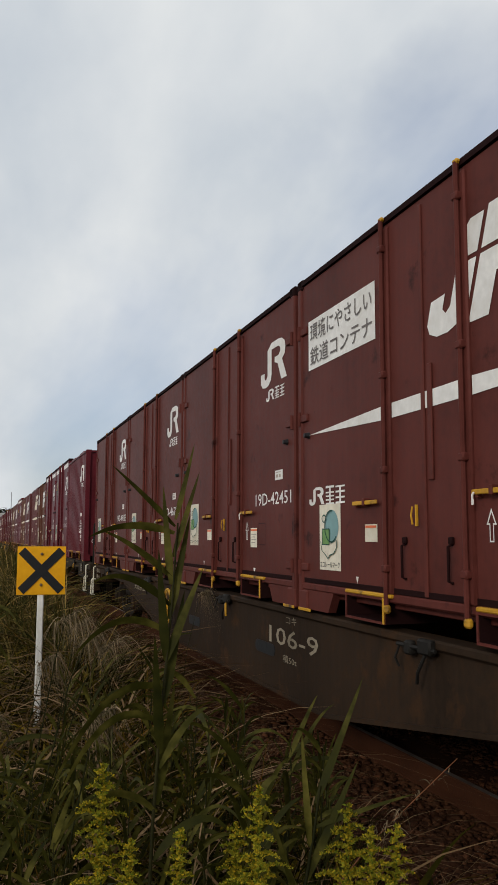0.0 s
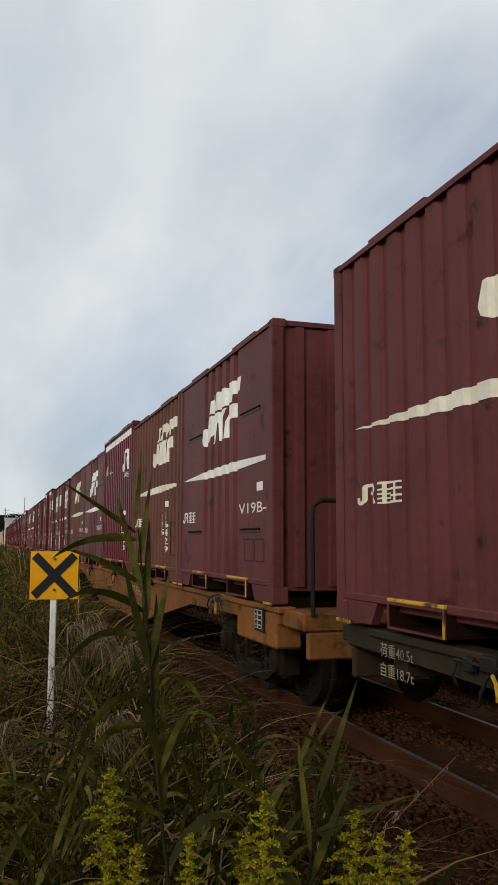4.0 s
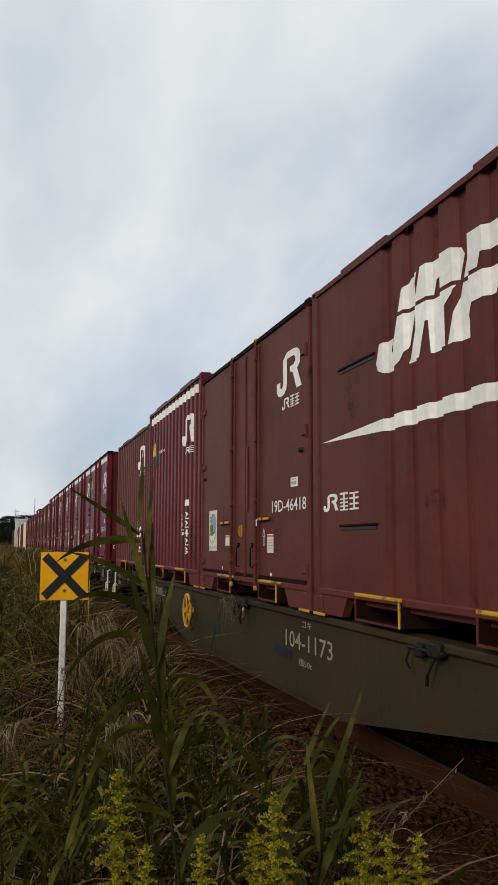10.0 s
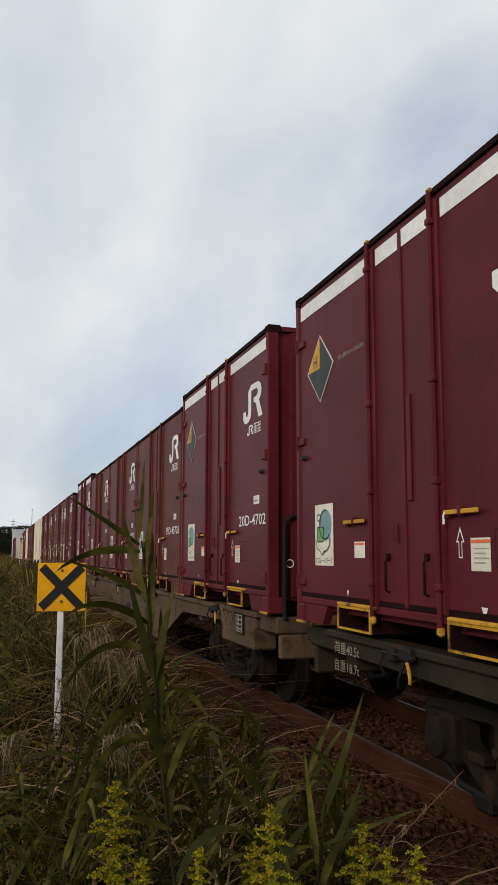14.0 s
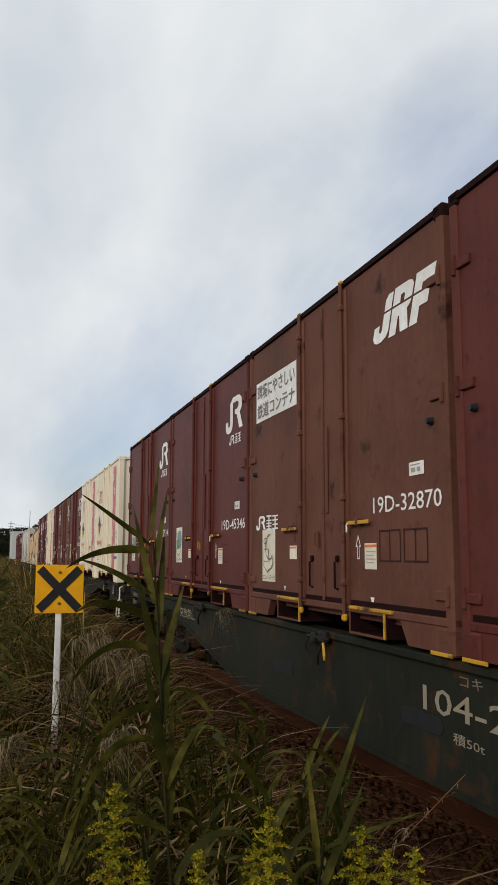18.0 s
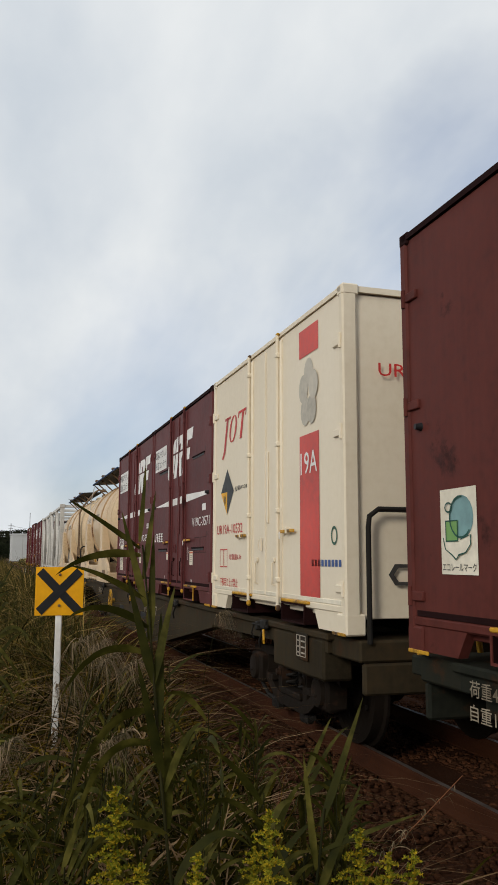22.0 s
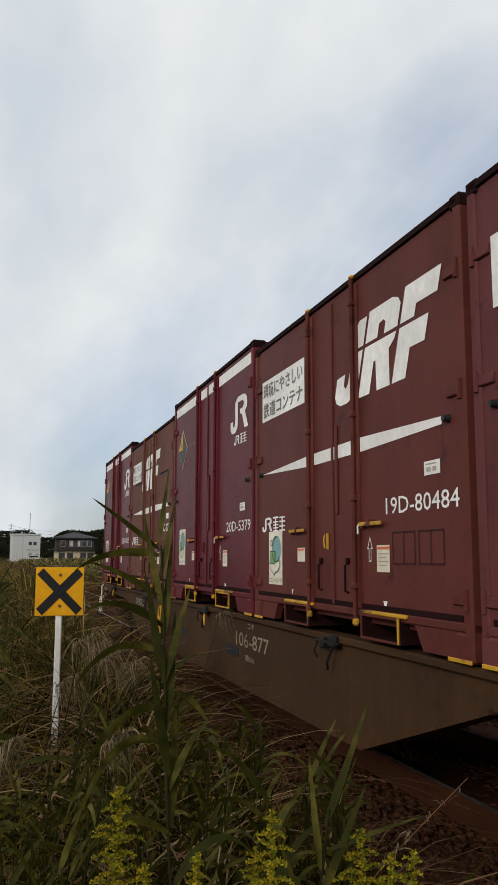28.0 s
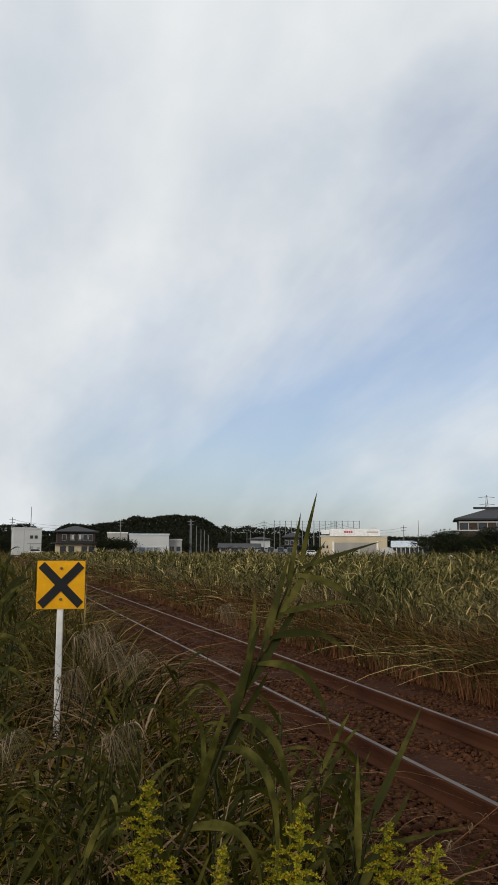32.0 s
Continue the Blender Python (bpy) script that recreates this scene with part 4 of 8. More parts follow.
def reefer_container(centre, number, style, front=False):
    """UR19A: white insulated box with a pink or coral band."""
    ob = thing("refrigerated_container", f"cream insulated freight container with {'pink flowered' if style == 'flower' else 'coral red'} band", "container", GROUP)
    tall = 2.535
    container_body(ob, "cream", tall, "doors", rim="cream")
    door_gear(ob, "cream", tall)
    # a slanted three-stroke mark in red, as plain shapes
    J = [[(0.0, 0.02), (0.06, 0.0), (0.16, 0.16), (0.3, 1.0), (0.22, 1.0), (0.09, 0.2)], [(0.14, 0.94), (0.38, 0.94), (0.39, 1.0), (0.15, 1.0)]]
    O = [[(0.5 + 0.14 * math.cos(a) + 0.05 * math.sin(a), 0.66 + 0.32 * math.sin(a)) for a in (math.pi * i / 8 for i in range(-4, 5))] + [(0.5 + 0.08 * math.cos(a) + 0.05 * math.sin(a), 0.66 + 0.28 * math.sin(a)) for a in (math.pi * i / 8 for i in range(4, -5, -1))],
         [(0.48 - 0.14 * math.cos(a) + 0.05 * math.sin(a), 0.66 + 0.32 * math.sin(a)) for a in (math.pi * i / 8 for i in range(-4, 5))] + [(0.48 - 0.08 * math.cos(a) + 0.05 * math.sin(a), 0.66 + 0.28 * math.sin(a)) for a in (math.pi * i / 8 for i in range(4, -5, -1))]]
    T = [[(0.76, 0.34), (0.84, 0.34), (0.93, 0.94), (0.86, 0.94)], [(0.7, 0.85), (0.72, 0.85), (0.74, 0.94), (1.0, 0.94), (0.98, 0.83), (1.0, 0.83), (1.03, 1.0), (0.71, 1.0)]]
    shapes(ob, "slanted_mark", "jot", in_box(J + O + T, 0.34, 1.24, 1.6, 2.04), "red_ink", label="slanted red mark")
    q, c = [(0.57, 1.48), (0.32, 1.235), (0.57, 0.99), (0.82, 1.235)], (0.57, 1.235)
    shapes(ob, "diamond_quarter", "u1", [[q[1], q[2], c]], "amber")
    shapes(ob, "diamond_quarter", "u2", [[q[0], q[1], c], [q[2], q[3], c], [q[3], q[0], c]], "slate")
    words(ob, "W", 0.44, 0.53, 1.1, 1.2, "ink", "diamond_letter", lift=0.004)
    words(ob, "全幅W=2480" if style == "flower" else "全幅W=2485", 0.86, 1.38, 1.22, 1.275, "ink")
    words(ob, number, 0.16, 1.14, 0.79, 0.89, "red_ink", "number")
    words(ob, "下部吊り上げ禁止", 0.3, 0.98, 0.24, 0.33, "red_ink")
    shapes(ob, "data_frame", "uf", [s for b in (0.3, 0.45) for s in (rect(b, b + 0.14, 0.62, 0.63), rect(b, b + 0.14, 0.44, 0.45), rect(b, b + 0.008, 0.44, 0.63), rect(b + 0.132, b + 0.14, 0.44, 0.63))], "red_ink")
    if style == "flower":
        words(ob, "総重量6.7t", 0.66, 1.1, 0.52, 0.58, "red_ink")
        shapes(ob, "pink_band", "band_u", [rect(2.77, 3.19, 0.22, 2.4)], "pink", label="pink flowered band")
        rnd = random.Random(4)
        petals = []
        for i in range(7):
            cz, ca = 0.42 + i * 0.29, 2.86 + 0.23 * (i % 2) + rnd.uniform(-0.03, 0.03)
            for j in range(5):
                a = j * 2 * math.pi / 5 + i
                petals.append(ring(ca + 0.05 * math.cos(a), cz + 0.055 * math.sin(a), 0.036, 0.04, 9))
        petals = [[(min(3.185, max(2.775, x)), y) for x, y in s] for s in petals]
        for i in range(len(petals)):
            shapes(ob, "petal", ("petal", i), [petals[i]], "pale_pink", lift=0.003 + 0.0004 * (i % 5))
        words(ob, "ラッシング", 3.28, 3.62, 0.96, 1.04, "ink")
        words(ob, "リング付", 3.32, 3.62, 0.86, 0.94, "ink")
    else:
        words(ob, "総重量6.7t", 0.66, 1.1, 0.52, 0.58, "red_ink")
        for q, (z0, z1) in enumerate(((0.22, 1.52), (2.17, 2.4))):
            shapes(ob, "coral_band", ("band_c", q), [rect(2.77, 3.19, z0, z1)], "coral", label="coral red band")
        for q, a in enumerate((1.57, 2.83, 4.08, 5.34, 6.6)):
            shapes(ob, "faded_petal", ("ros", q), [ring(2.98 + 0.12 * math.cos(a), 1.85 + 0.17 * math.sin(a), 0.1, 0.12, 14)], "faded_print", lift=0.0015 * q, label="faded grey flower print")
        words(ob, "19A", 2.8, 3.16, 1.2, 1.38, "white_paint", "number", lift=0.004)
    shapes(ob, "round_badge", "rb", loop_of(ring(3.47, 0.7, 0.06, 0.07, 16), 0.02), "dark_green")
    shapes(ob, "label_bar", "lb", [rect(3.02 + i * 0.066, 3.065 + i * 0.066, 0.475, 0.525) for i in range(9)], "blue_ink")
    if front:
        me = shared(("ur_end", number), lambda: _reefer_end(number))
        mark(ob, "end_number", me)
        def hexa():
            m = bpy.data.meshes.new("end_badge")
            pts = [(-0.7 + 0.2 * x, -LONG / 2 + 0.01, 0.42 + 0.075 * z) for x, z in ((-1, 0), (-0.75, 1), (0.75, 1), (1, 0), (0.75, -1), (-0.75, -1))]
            inn = [(-0.7 + 0.16 * x, -LONG / 2 + 0.01, 0.42 + 0.05 * z) for x, z in ((-1, 0), (-0.75, 1), (0.75, 1), (1, 0), (0.75, -1), (-0.75, -1))]
            m.from_pydata(pts + inn, [], [(i, (i + 1) % 6, 6 + (i + 1) % 6, 6 + i) for i in range(6)])
            m.materials.append(MATS["ink"])
            return m
        mark(ob, "end_badge", shared("end_hex", hexa), "dark six-sided badge outline")
    put_on(ob, centre)


def _reefer_end(number):
    co, polys = lettering(number, 1.02, 0.1, "red_ink")
    me = bpy.data.meshes.new("end_number")
    me.from_pydata([(-0.95 + x, -LONG / 2 + 0.01, 1.86 + y) for x, y in co], [], polys)
    me.materials.append(MATS["red_ink"])
    return me


def tank_container(centre, number, front_pipe=False):
    """A cream powder tank on saddles with a flat sheet canopy above it."""
    ob = thing("tank_container", "cream steel tank container with rust stains under a dark canopy", "tank container", GROUP)
    R, zc, L = 1.13, 1.36, 6.06
    def shell():
        prof = [(-3.0, 0.0), (-2.985, 0.3), (-2.93, 0.62), (-2.84, 0.88), (-2.74, 1.03), (-2.6, R), (2.6, R), (2.74, 1.03), (2.84, 0.88), (2.93, 0.62), (2.985, 0.3), (3.0, 0.0)]
        return Geo().lathe(prof, "y", (0, 0, zc), 48).mesh("tank", ["tank_cream"], True)
    tk = part("tank", shared("tank_shell", shell), ob)
    hoop = shared("hoop", lambda: Geo().lathe([(-0.05, R - 0.02), (-0.05, R + 0.03), (0.05, R + 0.03), (0.05, R - 0.02)], "y", (0, 0, zc), 48).mesh("hoop", ["hoop_cream"], True))
    for y in (-0.8, 0.98):
        part("hoop", hoop, tk, at=pose(0, y, 0))
    seam = shared("seam", lambda: Geo().lathe([(-0.012, R - 0.02), (-0.012, R + 0.008), (0.012, R + 0.008), (0.012, R - 0.02)], "y", (0, 0, zc), 48).mesh("weld_seam", ["tank_cream"], True))
    for y in (-2.58, -1.7, 1.75, 2.58):
        part("weld_seam", seam, tk, at=pose(0, y, 0))
    def saddle(s):
        g = Geo()
        x0, x1 = (-HALF, -HALF + 0.05) if s < 0 else (HALF - 0.05, HALF)
        g.slab([(-0.58, 0.0), (1.38, 0.0), (1.38, 0.18), (1.2, 0.4), (0.52, 0.6), (0.21, 0.72), (0.21, 1.44), (-0.21, 1.44), (-0.21, 0.72), (-0.5, 0.36), (-0.58, 0.36)], "x", x0, x1)
        return g.mesh("saddle", ["saddle_cream"])
    sa, sb = shared("saddle_a", lambda: saddle(-1)), shared("saddle_b", lambda: saddle(1))
    web = shared("web", lambda: Geo().box(-HALF + 0.05, HALF - 0.05, -0.2, 0.2, 0.1, 0.42).mesh("saddle_web", ["tank_cream"]))
    rib = shared("rib", lambda: Geo().box(-HALF - 0.03, -HALF + 0.16, -0.02, 0.02, 0.42, 1.42, c=0.008).mesh("saddle_rib", ["tank_cream"]))
    for y, turn in ((1.62, 0), (-1.62, 180)):
        near, far = (sa, sb) if turn == 0 else (sb, sa)
        q = part("saddle", near, ob, at=pose(0, y, 0, 0, 0, turn))
        part("saddle", far, ob, at=pose(0, y, 0, 0, 0, turn))
        part("saddle_web", web, ob, at=pose(0, y, 0))
        for d in (-0.2, 0.2):
            part("saddle_rib", rib, ob, at=pose(0.03, y + d, 0))
    rail = box_mesh("base_rail", "saddle_cream", (-HALF + 0.01, -HALF + 0.12, -1.06, 1.06, 0.18, 0.36), (-HALF + 0.02, -HALF + 0.1, -1.06, 1.06, 0.02, 0.06), c=0.012)
    rail2 = box_mesh("base_rail_far", "tank_cream", (HALF - 0.12, HALF - 0.01, -1.06, 1.06, 0.18, 0.36), c=0.012)
    part("base_rail", rail, ob)
    part("base_rail", rail2, ob)
    foot = box_mesh("base_stub", "tank_cream", (-HALF + 0.03, -HALF + 0.1, -0.03, 0.03, 0.0, 0.19))
    for y in (-0.7, -0.25, 0.25, 0.7):
        part("base_stub", foot, ob, at=pose(0, y, 0))
    endb = box_mesh("end_beam", "tank_cream", (-HALF, HALF, -3.03, -2.7, 0.02, 0.22), c=0.015)
    part("end_beam", endb, ob)
    part("end_beam", endb, ob, at=pose(0, 5.73, 0))
    cover = shared("canopy", lambda: Geo().slab([(-0.97, 2.585), (-0.9, 2.605), (-0.32, 2.64), (-0.32, 2.62), (-0.9, 2.585), (-0.97, 2.56)], "y", -2.25, 2.6).mesh("canopy", ["canopy_black"]))
    cp = part("canopy", cover, ob, "dark sheet canopy with blue edge")
    part("canopy_edge", shared("canopy_edge", lambda: Geo().tube([(-0.97, -2.25 + i * 0.3, 2.585) for i in range(16)] + [(-0.97, 2.6, 2.585)], 0.018, 6).mesh("canopy_edge", ["canopy_blue"], True)), cp, "blue canopy edge")
    strut = shared("canopy_strut", lambda: Geo().tube([(-0.93, 0.12, 2.58), (-0.62, 0, 2.28)], 0.018, 6).mesh("canopy_strut", ["pipe_rust"]))
    for y in (-2.1, -1.1, -0.1, 0.9, 1.8, 2.5):
        part("canopy_strut", strut, cp, at=pose(0, y, 0))
    clip = box_mesh("canopy_clip", "pipe_rust", (-1.0, -0.86, -0.07, 0.07, 2.605, 2.655), c=0.01)
    for y in (-1.5, 0.4, 1.8):
        part("canopy_clip", clip, cp, at=pose(0, y, 0))
    hatch = shared("hatch_lid", lambda: Geo().lathe([(0.0, 0.26), (0.12, 0.26), (0.16, 0.2), (0.17, 0.0)], "z", (0, 0, zc + R - 0.03), 20).mesh("hatch", ["tank_cream"], True))
    for y in (-1.6, 0.0, 1.6):
        part("hatch", hatch, ob, at=pose(0, y, 0))
    valve = shared("valve", lambda: Geo().tube([(-0.5, 0, 0.55), (-0.8, 0, 0.48), (-0.98, -0.05, 0.45), (-1.06, -0.16, 0.52)], 0.07, 10).lathe([(-0.05, 0.13), (0.05, 0.13)], "x", (-0.9, 0, 0.47), 14).lathe([(-0.03, 0.1), (0.03, 0.1)], "y", (-1.04, -0.12, 0.5), 12).box(-0.85, -0.45, -0.3, 0.35, 0.2, 0.34).tube([(-1.0, -0.2, 0.5), (-1.12, -0.35, 0.62)], 0.018, 6).mesh("valve", ["bogie_iron"], True))
    part("valve", valve, ob, "rusty discharge valve", at=pose(0, -0.1, 0.02))
    if front_pipe:
        pipe = shared("pipe", lambda: Geo().tube([(-0.25, -2.7, 2.62), (-0.5, -2.74, 2.66), (-0.62, -2.76, 2.58), (-1.0, -2.8, 2.1), (-1.08, -2.8, 1.9), (-1.08, -2.8, 0.85), (-1.05, -2.78, 0.7)], 0.028, 10).lathe([(-0.06, 0.05), (0.06, 0.05)], "x", (-0.35, -2.72, 2.64), 12).lathe([(-0.1, 0.06), (0.0, 0.075), (0.1, 0.06)], "z", (-1.06, -2.8, 0.72), 12).mesh("pipe", ["pipe_rust"], True))
        part("pipe", pipe, ob, "rust-brown filling pipe")
    else:
        lad = shared("ladder", lambda: _ladder())
        part("ladder", lad, ob, "cream steel end ladder")
    def wrapped(body, y0, y1, z0, z1):
        co, polys = lettering(body, y1 - y0, z1 - z0, "ink")
        me = bpy.data.meshes.new("lettering")
        vs = []
        for x, y in co:
            a = math.asin(max(-1, min(1, (z0 + y - zc) / R)))
            vs.append((-(R + 0.006) * math.cos(a), y1 - x, zc + (R + 0.006) * math.sin(a)))
        me.from_pydata(vs, [], polys)
        me.materials.append(MATS["ink"])
        return me
    part("number", wrapped(number, 1.45, 2.15, 1.47, 1.58), ob)
    part("lettering", shared("cargo_words", lambda: wrapped("塩化ビニル樹脂専用", -0.2, 1.0, 1.48, 1.64)), ob)
    co, polys = lettering(number, 0.88, 0.1, "ink")
    me = bpy.data.meshes.new("end_number")
    me.from_pydata([(-0.62 + x, float(np.interp(math.hypot(-0.62 + x, 0.26 + y), (0, 0.3, 0.62, 0.88, 1.03), (-3.0, -2.985, -2.93, -2.84, -2.74))) - 0.007, zc + 0.26 + y) for x, y in co], [], polys)
    me.materials.append(MATS["ink"])
    part("number", me, ob)
    bars = shared("saddle_bars", lambda: Geo().box(-HALF - 0.004, -HALF, -2.5, -2.0, 0.17, 0.27, c=0.0005).mesh("label_bar", ["pipe_rust"]))
    part("label_bar", bars, ob)
    def warn():
        co, polys = lettering("下部吊り上げ禁止", 0.5, 0.07, "red_ink")
        m = bpy.data.meshes.new("lettering")
        m.from_pydata([(-HALF - 0.004, 2.62 - x, 0.1 + y) for x, y in co], [], polys)
        m.materials.append(MATS["red_ink"])
        return m
    part("lettering", shared("tank_warn", warn), ob)
    def weight():
        co, polys = lettering("総重量13.5t", 0.34, 0.055, "ink")
        m = bpy.data.meshes.new("lettering")
        m.from_pydata([(-HALF - 0.004, 2.66 - x, 0.2 + y) for x, y in co], [], polys)
        m.materials.append(MATS["ink"])
        return m
    part("lettering", shared("tank_weight", weight), ob)
    put_on(ob, centre)


def _ladder():
    g = Geo()
    for x in (-0.97,):
        g.tube([(x, 3.05, 0.9), (x, 3.03, 2.1), (x + 0.06, 2.8, 2.55)], 0.011, 6)
    for z in (1.15, 1.75, 2.1):
        g.tube([(-0.97, 3.04, z), (-0.83, 3.04, z)], 0.008, 6)
    return g.mesh("ladder", ["frame_white"])


def frame_tank(centre):
    ob = thing("framed_tank_container", "pale grey tank container inside a white steel truss frame", "tank container", GROUP)
    H, L, p = 2.55, 6.06, HALF
    def posts():
        return Geo().box(-0.075, 0.075, -0.075, 0.075, 0.0, H, c=0.01).mesh("frame_post", ["frame_white"])
    pm = shared("frame_post", posts)
    cast = box_mesh("frame_casting", "frame_white", (-0.095, 0.095, -0.1, 0.1, H - 0.1, H + 0.03), (-0.095, 0.095, -0.1, 0.1, -0.002, 0.13), c=0.015)
    for x in (-p + 0.08, p - 0.08):
        for y in (-L / 2 + 0.08, L / 2 - 0.08):
            q = part("frame_post", pm, ob, at=pose(x, y, 0))
            part("frame_casting", cast, q)
    long_rail = box_mesh("frame_rail", "frame_white", (-0.05, 0.05, -L / 2 + 0.15, L / 2 - 0.15, -0.05, 0.05), c=0.01)
    cross = box_mesh("cross_rail", "frame_white", (-p + 0.15, p - 0.15, -0.05, 0.05, -0.05, 0.05), c=0.01)
    for x in (-p + 0.08, p - 0.08):
        for z in (0.12, H - 0.05):
            part("frame_rail", long_rail, ob, at=pose(x, 0, z))
    for y in (-L / 2 + 0.08, L / 2 - 0.08):
        for z in (0.12, H - 0.05):
            part("cross_rail", cross, ob, at=pose(0, y, z))
    part("cross_rail", cross, ob, at=pose(0, 0.0, H - 0.05))
    def brace(y0, y1, x):
        d = Vector((0, y1 - y0, H - 0.22))
        g = Geo().box(x - 0.05, x + 0.05, -0.06, 0.06, 0.0, d.length, c=0.01)
        me = g.mesh("brace", ["frame_white"])
        me.transform(Matrix.Translation((0, y0, 0.14)) @ Matrix.Rotation(-math.atan2(d.y, d.z), 4, "X"))
        return me
    for x in (-p + 0.08, p - 0.08):
        for y0, y1 in ((-1.5, -2.9), (-1.5, -0.1), (1.5, 0.1), (1.5, 2.9)):
            part("brace", shared(("brace", y0, y1, x), lambda: brace(y0, y1, x)), ob)
    prof = [(-2.75, 0.0), (-2.7, 0.4), (-2.5, 0.8), (-2.2, 1.0), (2.2, 1.0), (2.5, 0.8), (2.7, 0.4), (2.75, 0.0)]
    tk = part("tank", shared("frame_tank_shell", lambda: Geo().lathe(prof, "y", (0, 0, 1.22), 40).mesh("tank", ["pale_tank"], True)), ob)
    def jacket():
        arc = [math.radians(-8 + 196 * i / 28) for i in range(29)]
        out = [(1.035 * math.cos(a), 1.22 + 1.035 * math.sin(a)) for a in arc] + [(1.004 * math.cos(a), 1.22 + 1.004 * math.sin(a)) for a in arc[::-1]]
        return Geo().slab(out, "y", -2.35, 2.2).mesh("jacket", ["frame_white"], True)
    jk = part("jacket", shared("ft_jacket", jacket), tk, "white insulating jacket over the upper half")
    part("jacket_edge", box_mesh("jacket_edge", "frame_white", (-1.07, -1.02, -2.36, 2.21, 1.03, 1.1), c=0.008), jk)
    part("jacket_edge", box_mesh("jacket_edge_end", "frame_white", (-1.07, 1.07, -2.4, -2.34, 1.05, 1.13), c=0.008), jk)
    def marks():
        g = Geo()
        for i in range(6):
            g.box(-1.045, -1.038, 0.1 + 0.3 * i, 0.26 + 0.3 * i, 1.36, 1.47, c=0.001)
        return g.mesh("label_bar", ["pink"])
    part("label_bar", shared("ft_marks", marks), jk, "red letters as bars")
    base = box_mesh("base_plate", "frame_white", (-p + 0.0, -p + 0.1, -2.85, -0.6, 0.02, 0.2), (-p + 0.0, -p + 0.1, 0.6, 2.85, 0.02, 0.2), c=0.012)
    part("base_plate", base, ob)
    hz = part("hazard_plate", box_mesh("hazard_plate", "yellow", (-p - 0.012, -p - 0.002, -0.55, 0.55, 0.05, 0.15), c=0.003), ob, "yellow plate with black slanted stripes")
    for i in range(5):
        y = -0.45 + i * 0.2
        part("stripe", shared(("hz", i), lambda: Geo().slab([(y, 0.052), (y + 0.08, 0.052), (y + 0.13, 0.148), (y + 0.05, 0.148)], "x", -p - 0.015, -p - 0.012).mesh("stripe", ["black"])), hz)
    part("label_bar", box_mesh("ft_words", "ink", (-p - 0.004, -p - 0.001, -2.6, -1.9, 0.08, 0.14), c=0.001), ob)
    part("cradle", box_mesh("cradle", "frame_white", (-0.95, 0.95, -2.1, -1.9, 0.1, 0.5), (-0.95, 0.95, 1.9, 2.1, 0.1, 0.5), c=0.02), ob)
    part("walkway", box_mesh("walkway", "canopy_black", (-0.35, 0.35, -2.0, 2.0, 2.24, 2.28)), ob, "dark top walkway")
    part("tank_band", shared("ft_band", lambda: Geo().lathe([(-0.3, 1.0), (-0.3, 1.008), (0.3, 1.008), (0.3, 1.0)], "y", (0, 0, 1.22), 40).mesh("tank_band", ["frame_white"], True)), tk)
    lad = shared("frame_ladder", lambda: _frame_ladder())
    part("ladder", lad, ob, "white steel ladder")
    put_on(ob, centre)


def _frame_ladder():
    g = Geo()
    for y in (0.45, 0.75):
        g.tube([(-1.1, y, 0.2), (-1.0, y, 2.4)], 0.016, 6)
    for i in range(9):
        g.tube([(-1.09 + i * 0.01, 0.45, 0.4 + i * 0.23), (-1.09 + i * 0.01, 0.75, 0.4 + i * 0.23)], 0.012, 6)
    return g.mesh("ladder", ["frame_white"])


# ---------------------------------------------------------------- wagons
WHEELS = []


def narrow(me):
    """Side gear drawn in to suit the narrow gauge."""
    me.transform(Matrix.Diagonal((0.83, 0.94, 1, 1)))
    return me


